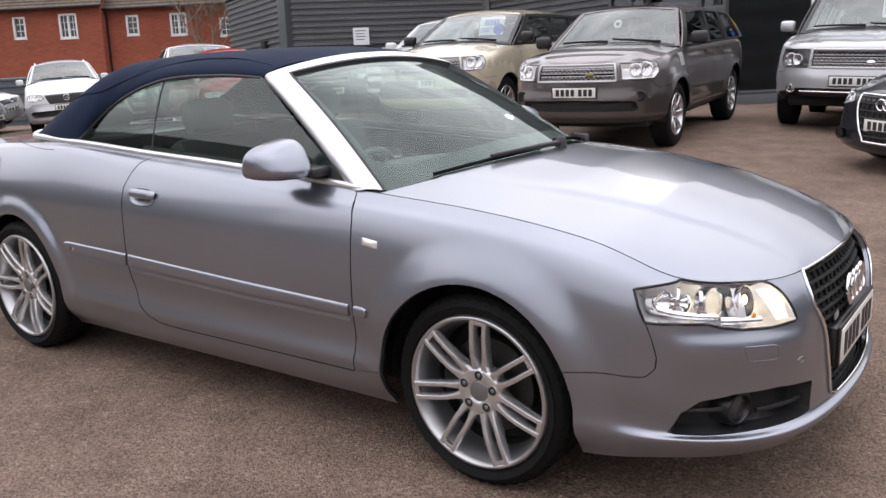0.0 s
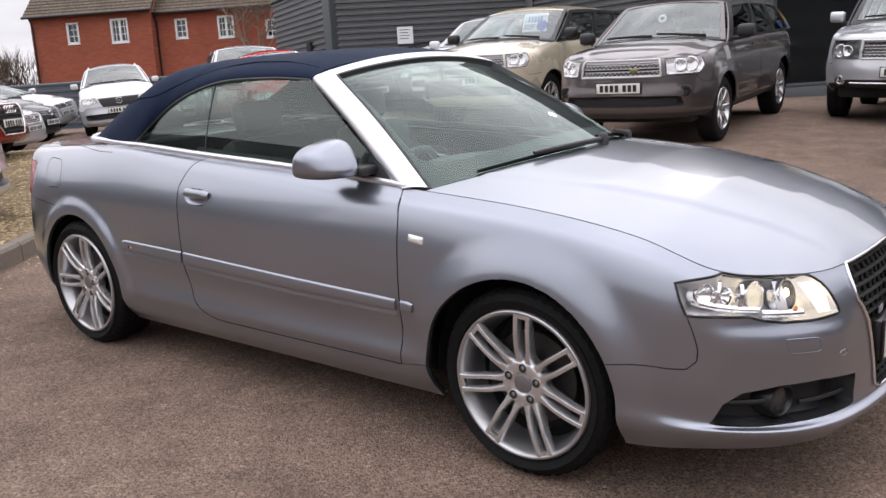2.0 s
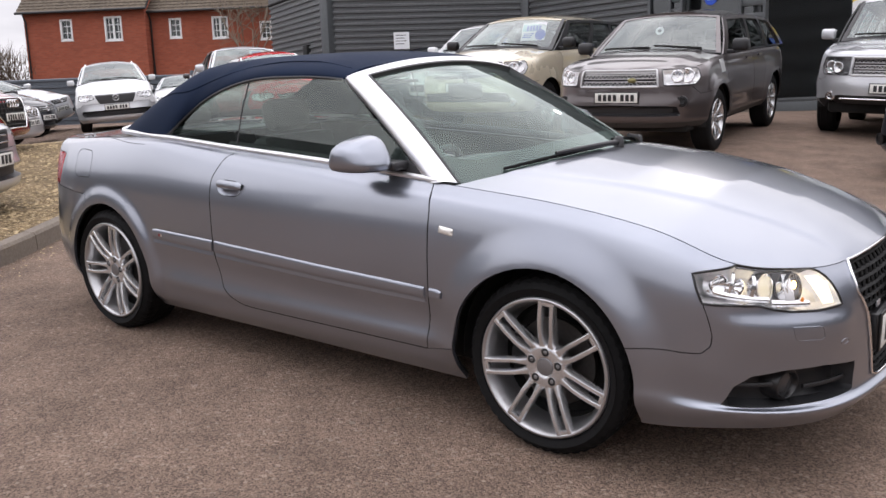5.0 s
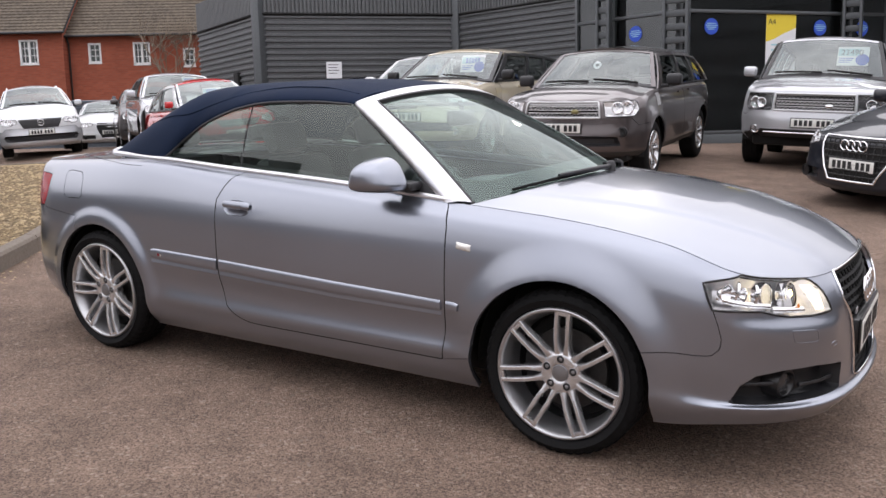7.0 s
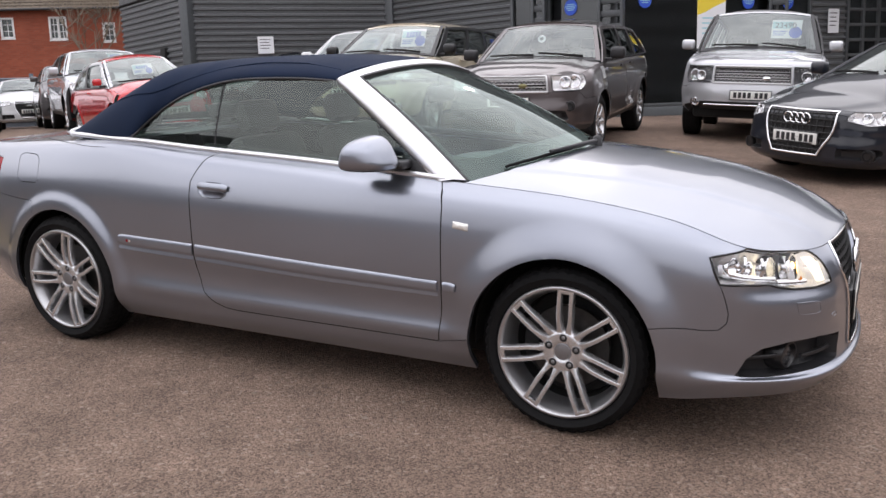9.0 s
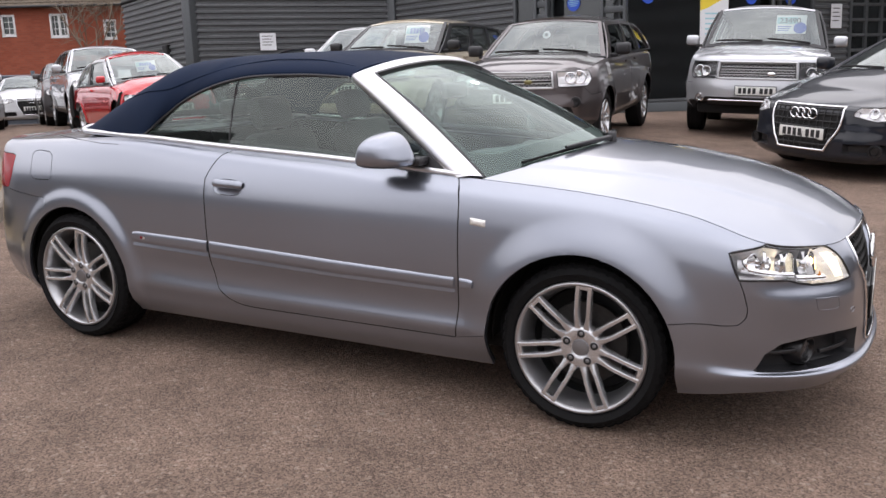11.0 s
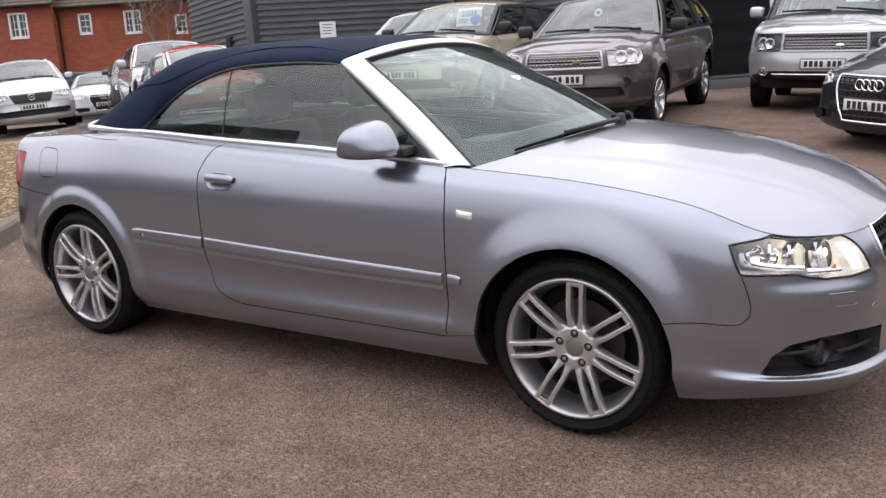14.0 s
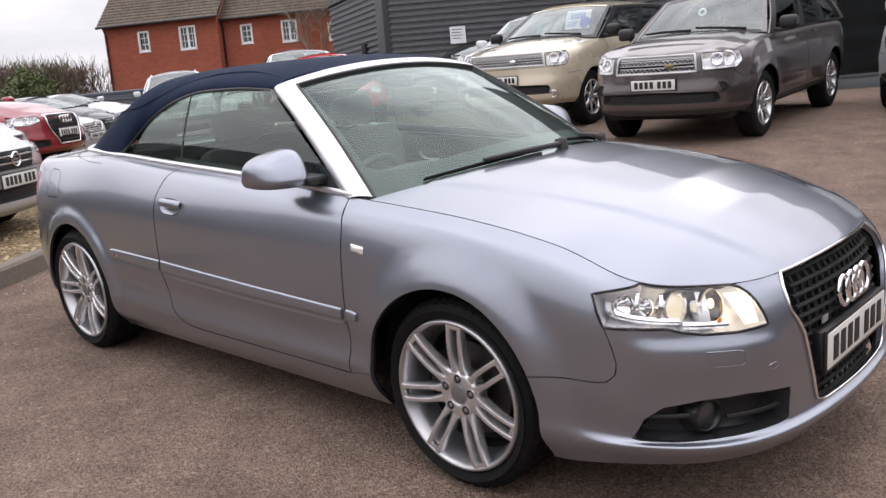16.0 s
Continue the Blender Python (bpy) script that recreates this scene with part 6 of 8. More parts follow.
# ---- parked cars ----
def car_surface(sp):
    """A body surface for a parked car from its main sizes, as body_at gives one for the convertible."""
    xt, xn, wb, w, zb = sp["tail"], sp["nose"], sp["base"], sp["half"], sp["floor"]
    xc = sp["cowl_x"]
    n0 = min(wb / 2 + 0.37, xn - 0.40)
    x = np.array([xt, xt + 0.02, xt + 0.12, xt + 0.34, -wb / 2 - 0.37, -wb / 2, -wb / 2 + 0.42, -0.40, 0.25, xc, wb / 2 + 0.05, n0, xn - sp["round"] * 0.95, xn - sp["round"] * 0.42, xn - sp["round"] * 0.12, xn])
    yf = np.array([0, 0.52, 0.86, 0.965, 0.99, 1, 1, 1, 1, 1, 1, 0.99, 0.93, 0.76, 0.46, 0])
    zt = np.array([sp["z_tail"]] * 4 + [sp["z_belt"]] * 4 + [sp["z_belt"] - 0.01, sp["z_cowl"], (sp["z_cowl"] + sp["z_nose"]) / 2 + 0.03, sp["z_nose"] + 0.035, sp["z_nose"] + 0.01, sp["z_nose"], sp["z_nose"], sp["z_nose"]])
    fr = (0, 0.07, 0.26, 0.44, 0.60, 0.76, 0.90, 1.0)
    wide = (0.90, 0.955, 0.99, 1.0, 1.0, 0.985, 0.97, 0.90)
    tuck = (-0.07, -0.02, 0.0, 0.01, 0.03, 0.03, 0.02, -0.05)
    rows = []
    for f, k, t in zip(fr, wide, tuck):
        z = zt + (zb - zt) * f
        push = np.concatenate([[-t * 0.7] * 3, [0.0] * 9, [t * 0.5, t * 0.9, t, t]])
        rows.append(np.stack([x + push, yf * w * k, z], -1))
    rows = np.stack(rows)
    ends = np.array([1.0, -1.0, 1.0])
    full_rows = np.concatenate([rows[:, 1:2] * ends, rows, rows[:, -2:-1] * ends], 1)

    def at(u, v):
        u, v = np.broadcast_arrays(np.asarray(u, float), np.asarray(v, float))
        shape = u.shape
        by_row = smooth_at(np.swapaxes(full_rows, 0, 1), u.ravel() + 1)
        n = np.arange(len(by_row))
        vv = np.clip(v.ravel(), 0, 7)
        i = np.minimum(vv.astype(int), 6)
        f = (vv - i)[:, None]
        pad = np.concatenate([2 * by_row[:, :1] - by_row[:, 1:2], by_row, 2 * by_row[:, -1:] - by_row[:, -2:-1]], 1)
        a_, b_, c_, d_ = (pad[n, i + k] for k in range(4))
        p = 0.5 * (2 * b_ + (c_ - a_) * f + (2 * a_ - 5 * b_ + 4 * c_ - d_) * f**2 + (3 * b_ - a_ - 3 * c_ + d_) * f**3)
        for cx in (wb / 2, -wb / 2):
            far = np.hypot(p[:, 0] - cx, p[:, 2] - sp["r"])
            p[:, 1] += sp.get("flare", 0.02) * np.clip((p[:, 1] - 0.6) / 0.15, 0, 1) * np.exp(-(((far - sp["r"] - 0.05) / 0.08) ** 2))
        return p.reshape(shape + (3,))

    return at


def parked_car(sp, where, label, group="parked cars"):
    x, y, yaw = where
    yaw = radians(yaw)
    fx, fy = math.cos(yaw), math.sin(yaw)
    lift = sp.get("lift", 0.0)
    half = sp["base"] / 2
    zf, zr = level(x + fx * half, y + fy * half), level(x - fx * half, y - fy * half)
    lx, ly = -fy, fx
    zl, zrt = level(x + lx * 0.75, y + ly * 0.75), level(x - lx * 0.75, y - ly * 0.75)
    m = Matrix.Translation((x, y, (zf + zr) / 2 + lift)) @ Matrix.Rotation(yaw, 4, "Z") @ Matrix.Rotation(-math.atan2(zf - zr, 2 * half), 4, "Y") @ Matrix.Rotation(math.atan2(zl - zrt, 1.5), 4, "X")
    car = empty(sp["name"], m, label, "car", group)
    body_m, at, r = sp["paint"], car_surface(sp), sp["r"]
    head, low = sp["head"], sp.get("low", [(12.6, 5.0), (12.9, 4.5), (15.2, 4.5), (15.2, 5.9), (12.9, 5.9)])
    regs = [("head_lamp", head), ("intake", low)]
    if "grille" in sp:
        regs.append(("grille", sp["grille"]))
    regs += [("front_door", [(7.35, -0.2), (9.0, -0.2), (9.1, 1.0), (9.05, 3.5), (8.95, 6.1), (7.35, 6.1)]),
             ("rear_door", [(6.45, -0.2), (7.33, -0.2), (7.33, 6.1), (6.6, 6.1), (6.35, 3.4), (6.2, 2.2)])] if sp.get("doors", 4) == 4 else [("front_door", [(6.6, -0.2), (9.0, -0.2), (9.1, 1.0), (9.05, 3.5), (8.95, 6.1), (6.8, 6.1)])]
    if sp.get("skirt"):
        regs.insert(0, ("skirt", [(3.4, sp["skirt"]), (15.2, sp["skirt"]), (15.2, 7.2), (3.4, 7.2)]))
    wings = [("front_clip", [(9.0, -0.2), (15.2, -0.2), (15.2, 7.2), (9.0, 7.2)])] if sp.get("skirt") else []
    regs += [("front_bumper", [(10.9, sp.get("split", 3.2)), (12.2, sp.get("split", 3.2)), (12.6, sp.get("split2", 2.6)), (15.2, sp.get("split2", 2.6)), (15.2, 7.2), (10.9, 7.2)])] + wings
    u, v, p, faces, names = cut_body(at, 0.035, 36, regs, [(half, r + 0.005, r + 0.045), (-half, r + 0.005, r + 0.045)], "body_shell")
    for kind, both in (("body_shell", True), ("front_bumper", True), ("skirt", False), ("front_clip", True), ("front_door", False), ("rear_door", False)):
        sel = faces[names == kind]
        if not len(sel):
            continue
        tint = sp.get("bumper_paint", body_m) if kind == "front_bumper" else GREY_PLASTIC if kind == "skirt" else body_m
        for sides in ([(-1, 1)] if both else [(-1,), (1,)]):
            panel(kind, p, sel, tint, car, sides, gap=0.0025)
    nrm = body_normal(at, u, v)

    def pushed(kind, depth, outline, ramp_len):
        sel = faces[names == kind]
        used = np.unique(sel)
        idx = np.full(len(p), -1)
        idx[used] = np.arange(len(used))
        q = nearest_on(outline, u[used], v[used], 0.4, 0.11)
        far = np.hypot((q[:, 0] - u[used]) * 0.4, (q[:, 1] - v[used]) * 0.11)
        return p[used] - (depth * np.clip(far / ramp_len, 0, 1) ** 0.6)[:, None] * nrm[used], idx[sel], p[used]

    if sp.get("bar_v"):
        tube("bumper_bar", front_curve(at, sp["bar_v"], 13.45, lift=0.004), 0.012, CHROME, car, "bright bar low on the bumper", 8)
    inner_ok = np.array([q is not None for q in names])
    for s in (-1, 1):
        used = np.unique(faces[inner_ok])
        idx = np.full(len(p), -1)
        idx[used] = np.arange(len(used))
        pydata("inner_shell", sided((p - 0.085 * nrm)[used], s), idx[faces[inner_ok]] if s > 0 else idx[faces[inner_ok]][:, ::-1], DARK, car)
        pts, tri, outer = pushed("head_lamp", 0.06, head, 0.03)
        lamp = pydata("headlight", sided(pts, s), tri if s > 0 else tri[:, ::-1], HOUSING if not sp.get("dark_lamps") else HOUSING_DARK, car, "clear headlight")
        lens = pydata("lens", sided(outer, s), tri if s > 0 else tri[:, ::-1], LENS, lamp)
        lens.visible_shadow = False
        hv0 = np.mean([max(q[1], 0.1) for q in head])
        ulo, uhi = min(q[0] for q in head), max(q[0] for q in head)
        for f, rad in ((0.36, 0.062), (0.64, 0.052)):
            uu, vv = np.array([ulo + (uhi - ulo) * f]), np.array([hv0])
            c, nn = at(uu, vv)[0], body_normal(at, uu, vv)[0]
            aim = nn * 0.6 + np.array([0.8, 0, 0])
            rad = rad * sp.get("lamp_r", 1.0)
            rl = lathe("reflector", [(0.0, 0.02), (rad * 0.3, 0.018), (rad * 0.34, 0.0), (rad * 0.8, -0.004), (rad * 0.9, -0.02), (rad, -0.018), (rad, 0.03)], CHROME, lamp, "", 24)
            rl.matrix_local = Matrix.Translation(sided(c - 0.045 * nn, s)) @ Vector(sided(aim / np.linalg.norm(aim), s)).to_track_quat("-Y", "Z").to_matrix().to_4x4()
        tube("gasket", sided(line_on(at, [(a, min(max(b, 0.03), 6.97)) for a, b in head], 50, -0.001), s), 0.006, SATIN_BLACK, lamp, "", 5, True)
        pts, tri, outer = pushed("intake", 0.06, low, 0.02)
        pydata("lower_intake", sided(pts, s), tri if s > 0 else tri[:, ::-1], TRIM, car, "black lower intake")
        if "grille" in sp:
            pts, tri, outer = pushed("grille", 0.045, sp["grille"], 0.02)
            pydata("grille_back", sided(pts, s), tri if s > 0 else tri[:, ::-1], DARK, car)
        # arch liners
        for cx in (half, -half):
            ang_ = np.linspace(math.radians(-20), math.radians(200), 24)
            ys_ = np.array([sp["half"] - 0.04, sp["half"] - 0.12, sp["half"] - 0.42, sp["half"] - 0.45])
            rad_ = np.array([r + 0.043, r + 0.06, r + 0.06, 0.1])
            q = np.stack([cx + rad_[None] * np.cos(ang_)[:, None], np.broadcast_to(ys_, (24, 4)), r + rad_[None] * np.sin(ang_)[:, None]], -1)
            q[..., 2] = np.maximum(q[..., 2], sp["floor"] - 0.02)
            patch("wheel_arch_liner", sided(q, s), DARK, car, "", s < 0)
            if sp.get("arch_trim"):
                ring = np.stack([cx + (r + 0.05) * np.cos(ang_), np.interp(ang_, ang_, np.full(24, sp["half"] + 0.004)), r + 0.005 + (r + 0.05) * np.sin(ang_)], -1)
                ring = ring[ring[:, 2] > sp["floor"] + 0.02]
                tube("arch_trim", sided(ring, s), 0.02, sp["arch_trim"], car, "", 8, flat=0.8)
        fogs = sp.get("fog")
        if fogs:
            uu, vv = np.array([fogs[0]]), np.array([fogs[1]])
            c, nn = at(uu, vv)[0], body_normal(at, uu, vv)[0]
            aim = nn * 0.4 + np.array([0.9, 0, 0])
            fl = lathe("fog_lamp", [(0.0, -0.004), (0.035, -0.006), (0.042, 0.0), (0.046, -0.012), (0.062, -0.01), (0.066, 0.03)], [CHROME, SATIN_BLACK][sp.get("dark_fog", 0)], car, "round fog lamp", 24)
            fl.matrix_local = Matrix.Translation(sided(c + 0.004 * nn, s)) @ Vector(sided(aim / np.linalg.norm(aim), s)).to_track_quat("-Y", "Z").to_matrix().to_4x4()
        # side handles
        for hu_ in (7.55, 6.62) if sp.get("doors", 4) == 4 else (7.0,):
            q = at(np.linspace(hu_, hu_ + 0.34, 5), np.full(5, 1.15))
            tube("door_handle", sided(q + (0, 0.02, 0), s), 0.016, body_m, car, "", 6)
        if sp.get("side_trim"):
            q = at(np.linspace(6.45, 9.0, 14), np.full(14, 4.6))
            tube("rubbing_strip", sided(q + (0, 0.004, 0), s), 0.022, sp["side_trim"], car, "", 6, flat=0.5)
        if sp.get("vent"):
            vu, vv_ = np.meshgrid(np.linspace(9.35, 9.75, 5), np.linspace(0.8, 1.9, 5), indexing="ij")
            patch("wing_vent", sided(at(vu, vv_) + 0.008 * body_normal(at, vu, vv_), s), GRILLE_SILVER, car, "silver side vent", s < 0, thick=0.006)
        # mirrors
        mx, my, mz = sp["cowl_x"] - 0.22, sp["half"] + 0.07, sp["z_belt"] + 0.10
        bm_ = bmesh.new()
        ms = sp.get("mirror_size", 0.88)
        box(bm_, (mx - 0.07 * ms, my - 0.10, mz - 0.085 * ms), (mx + 0.09 * ms, my - 0.10 + 0.22 * ms, mz + 0.085 * ms), 0.045 * ms)
        bmesh.ops.scale(bm_, vec=(1, s, 1), verts=bm_.verts)
        bmesh.ops.recalc_face_normals(bm_, faces=bm_.faces)
        mir = part("door_mirror", bm_, sp.get("mirror", body_m), car, "", 60)
        bm_ = bmesh.new()
        box(bm_, (mx - 0.02, my - 0.20, mz - 0.10), (mx + 0.05, my - 0.06, mz - 0.06), 0.012)
        bmesh.ops.scale(bm_, vec=(1, s, 1), verts=bm_.verts)
        part("mirror_arm", bm_, TRIM, mir)
    for cx in (half, -half):
        for s in (-1, 1):
            wm = Matrix.Translation((cx, s * (sp["half"] - 0.145), r)) @ Matrix.Rotation(0.0 if s < 0 else math.pi, 4, "Z") @ Matrix.Rotation(0.4 * cx + s, 4, "Y")
            tagged(make_wheel("wheel", car, wm, r, sp.get("rim", r * 0.66), 0.235, sp.get("spokes", 5), sp.get("twin", False), ALLOY, 0), "silver alloy wheel with black tyre")
    # bonnet
    eu = np.linspace(9.0, 15, 200)
    ed = at(eu, np.zeros(200))
    order = np.argsort(ed[:, 0])
    nose_x = ed[:, 0].max() - 1e-4
    xc = sp["cowl_x"]
    bb = np.linspace(0, 1, 15)
    ab = np.linspace(0, 1, 24)
    A_, B_ = np.meshgrid(ab, bb, indexing="ij")
    bx = (xc + 0.16 - 0.14 * B_**2)
    bx = bx + (nose_x - bx) * A_
    ye, ze = np.interp(bx, ed[order, 0], ed[order, 1]), np.interp(bx, ed[order, 0], ed[order, 2])
    t_ = (nose_x - bx) / (nose_x - xc)
    crown = sp.get("crown", 0.07) * np.clip(t_ * 3.5, 0, 1) ** 0.7
    ridge = 0.018 * np.clip((0.72 * ye - B_ * ye) / 0.05 + 0.5, 0, 1) * np.clip(t_ * 5, 0, 1)
    hood = np.stack([bx, B_ * ye * 0.995, ze + crown * (1 - B_**2.4) + ridge], -1)
    hood = np.concatenate([right(hood[:, ::-1]), hood[:, 1:]], 1)
    patch("bonnet", hood, body_m, car, "", smooth=35, thick=0.012)
    # cabin
    yb, yr, zt, zb_ = sp["half"] * 0.90 - 0.01, sp["roof_half"], sp["height"], sp["z_belt"]
    wx, rx, tx = sp["roof_front"], sp["roof_rear"], sp["glass_tail"]
    zc = sp["z_cowl"]

    def screen(a_, b_):
        foot = np.stack([xc + 0.13 - 0.16 * a_**2, yb * 0.98 * a_, zc + 0.02 + 0.045 * (1 - a_**2)], -1)
        top = np.stack([wx + 0.06 - 0.06 * a_**2, yr * a_, zt - 0.05 - 0.045 * a_**2], -1)
        return foot + (top - foot) * b_[..., None] + (0.03 * np.sin(math.pi * b_) * (1 - a_**2))[..., None] * np.array([0.5, 0, 0.8])

    ga, gb = np.meshgrid(np.linspace(-0.93, 0.93, 17), np.linspace(0.03, 0.95, 9), indexing="ij")
    ws = patch("windscreen", screen(ga, gb), GLASS_PARKED, car, "tinted windscreen", smooth=60)
    ws.visible_shadow = False
    for sel in ((np.linspace(-1.0, -0.93, 3), np.linspace(0, 1, 9)), (np.linspace(0.93, 1.0, 3), np.linspace(0, 1, 9)), (np.linspace(-1, 1, 17), np.linspace(0.95, 1, 3))):
        ga, gb = np.meshgrid(*sel, indexing="ij")
        patch("screen_pillar", screen(ga, gb) + np.array([0.004, 0, 0.004]), body_m if len(sel[0]) > 3 else sp.get("pillar", body_m), car, "", smooth=50, thick=0.03)
    ga, gb = np.meshgrid(np.linspace(-1, 1, 17), np.linspace(-0.02, 0.05, 3), indexing="ij")
    patch("scuttle", screen(ga, gb) + np.array([0.004, 0, 0.004]), TRIM, car, "", smooth=50, thick=0.02)
    for a0, a1 in ((-0.02, -0.80), (0.75, 0.05)):
        t_ = np.linspace(0, 1, 8)
        tube("wiper", screen(a0 + (a1 - a0) * t_, 0.03 + 0.05 * t_) + np.array([0.02, 0, 0.025]), np.linspace(0.018, 0.013, 8), DARK, car, "black wiper", 6)

    def flank(sv, tv):
        """The cabin's side: sv from the windscreen foot to the tail, tv from the waist to the roof."""
        low_x, top_x = xc + (tx - xc) * sv, wx + (rx - wx) * sv
        low_z = zc + (zb_ - zc) * np.clip(sv * 4, 0, 1) + 0.0
        top_z = zt - 0.095 - 0.03 * (2 * sv - 0.8) ** 2 - sp.get("roof_drop", 0.04) * sv**2
        px = low_x + (top_x - low_x) * tv
        pz = low_z + (top_z - low_z) * tv
        py = yb + (yr + 0.015 - yb) * tv + 0.02 * np.sin(math.pi * tv) - 0.05 * np.clip(sv - 0.75, 0, 1) * 1.2
        return np.stack([px, py, pz], -1)

    wins = sp["windows"]
    sb = sorted({0.0, 1.0, *[q for w_ in wins for q in w_]})
    for s in (-1, 1):
        for sa, sz in zip(sb, sb[1:]):
            ns = max(3, int((sz - sa) * 20))
            glassy = any(w_[0] <= sa and sz <= w_[1] for w_ in wins)
            bands = ((0.0, 0.05, False), (0.05, 0.90, True), (0.90, 1.0, False)) if glassy else ((0.0, 1.0, False),)
            for ta, tb, g in bands:
                gs, gt = np.meshgrid(np.linspace(sa, sz, ns), np.linspace(ta, tb, 7), indexing="ij")
                q = flank(gs, gt)
                if g:
                    sw = patch("side_window", sided(q - (0, 0.008, 0), s), GLASS_DARK, car, "tinted side window", s > 0, smooth=60)
                    sw.visible_shadow = False
                else:
                    black = (not glassy and sz < 0.98 and sa > 0.02) or (glassy and ta == 0.0)
                    patch("door_pillar" if not glassy else "cabin_rail", sided(q, s), SATIN_BLACK if black else sp.get("pillar", body_m), car, "", s > 0, smooth=60, thick=0.02)
    if sp.get("rails"):
        for s in (-1, 1):
            q = flank(np.linspace(0.08, 0.95, 16), np.ones(16)) + np.array([0.0, -0.06, 0.06])
            q[[0, -1], 2] -= 0.05
            tube("roof_rail", sided(q, s), 0.016, ALU, car, "silver roof rail", 8)
    # roof and tail
    gs, gw = np.meshgrid(np.linspace(0, 1, 16), np.linspace(-1, 1, 15), indexing="ij")
    edge_ = flank(gs, np.ones_like(gs))
    ry = edge_[..., 1] * gw
    rz = edge_[..., 2] + (0.095 - 0.015 + 0.03 * (1 - (2 * gs - 0.8) ** 2)) * (1 - np.abs(gw) ** 2.6)
    rxx = edge_[..., 0] + 0.06 * (1 - gw**2) * (1 - gs)
    patch("roof", np.stack([rxx, ry, rz], -1), body_m, car, "", flip=True, smooth=50, thick=0.02)
    gw, gt = np.meshgrid(np.linspace(-1, 1, 15), np.linspace(0, 1, 7), indexing="ij")
    e_ = flank(np.ones_like(gt), gt)
    tail_q = np.stack([e_[..., 0] - 0.07 * (1 - gw**2), e_[..., 1] * gw, e_[..., 2] + 0.07 * (1 - np.abs(gw) ** 2.6) * gt], -1)
    patch("tailgate_window", tail_q, GLASS_DARK, car, "", smooth=60)
    du_ = np.linspace(0, 9.0, 50)
    dke = at(du_, np.zeros(50))
    lid = np.stack([np.stack([dke[:, 0], dke[:, 1] * q, dke[:, 2] + 0.004], -1) for q in np.linspace(-1, 1, 9)], 1)
    keep = dke[:, 0] <= tx + 0.12
    patch("tail_deck", lid[keep], body_m, car, "", smooth=40, thick=0.01)
    bm_ = bmesh.new()
    box(bm_, (-half - 0.55, -sp["half"] * 0.8, 0.28), (half + 0.6, sp["half"] * 0.8, 0.5), 0.05)
    part("underbody", bm_, DARK, car)
    bm_ = bmesh.new()
    box(bm_, (xc - 0.35, -yb * 0.93, zb_ - 0.25), (xc + 0.08, yb * 0.93, zc + 0.005), 0.05)
    part("dashboard", bm_, DASH, car)
    for sx_ in (0.05, -0.85):
        for sy_ in (-0.38, 0.38):
            st = new("seat")
            st.parent = car
            st.matrix_local = Matrix.Translation((sx_, sy_, 0))
            ln = Matrix.Translation((-0.2, 0, 0.5)) @ Matrix.Rotation(radians(-14), 4, "Y")
            bm_ = bmesh.new()
            box(bm_, (-0.07, -0.24, 0.0), (0.07, 0.24, zb_ - 0.5 + 0.12), 0.05, ln)
            part("seat_back", bm_, LEATHER, st)
            bm_ = bmesh.new()
            box(bm_, (-0.05, -0.13, zb_ - 0.36), (0.06, 0.13, zb_ - 0.20), 0.045, ln)
            part("headrest", bm_, LEATHER, st)
    bm_ = bmesh.new()
    mc = screen(np.array(0.0), np.array(0.86))
    box(bm_, (mc[0] - 0.09, -0.12, mc[2] - 0.09), (mc[0] - 0.055, 0.12, mc[2] - 0.02), 0.012)
    part("interior_mirror", bm_, TRIM, car)
    face_x = at(np.array([15.0]), np.array([sp.get("plate_v", 4.3)]))[0]
    number_plate(car, face_x[0] + 0.012, sp.get("plate_z", face_x[2]))
    sp["front"](car, at, sp)
    return car, screen


def front_curve(at, v, u0, n=13, lift=0.0):
    """Points across the nose at one height, from the right-hand side to the left."""
    us = np.linspace(u0, 15, n)
    q = at(us, np.full(n, v)) + lift * body_normal(at, us, np.full(n, v))
    return np.concatenate([right(q), q[::-1][1:]])


def mesh_front(bars, u0, v0, v1, metal):
    """A wide grille of perforated bars in a bright frame, with an oval badge."""
    def build(car, at, sp):
        g = tube("grille", front_curve(at, v0, u0, lift=0.0), 0.014, metal, car, "wide grille with perforated bars", 8)
        tube("grille_lower_frame", front_curve(at, v1, u0), 0.014, metal, g, "", 8)
        for s in (-1, 1):
            q = at(np.full(5, u0), np.linspace(v0, v1, 5))
            tube("grille_end", sided(q, s), 0.014, metal, g, "", 8)
        for k in range(bars):
            v = v0 + (v1 - v0) * (k + 0.5) / bars
            thin = (v1 - v0) / bars
            for dv in (-0.30, 0.30):
                tube("grille_rail", front_curve(at, v + dv * thin, u0 + 0.05, lift=-0.016), 0.0065, metal, g, "", 6)
            us = np.linspace(u0 + 0.06, 15, 18)
            zig = np.where(np.arange(18) % 2, -0.26, 0.26) * thin
            half_zig = at(us, v + zig) - 0.014 * body_normal(at, us, v + zig)
            tube("grille_mesh", np.concatenate([right(half_zig), half_zig[::-1][1:]]), 0.0058, metal, g, "", 5, smooth=20)
        vb = v1 - (v1 - v0) * 0.32
        c = at(np.array([14.6]), np.array([vb]))[0]
        b_ = lathe("oval_badge", [(0.0, -0.012), (0.03, -0.010), (0.045, 0.0)], sp.get("badge", CHROME), g, "small oval badge", 24)
        b_.matrix_local = Matrix.Translation((c[0] + 0.004, -c[1] if not sp.get("badge_left") else c[1], c[2])) @ Matrix.Rotation(radians(90), 4, "Z") @ Matrix.Diagonal((1.15, 1, 0.62, 1))
    return build


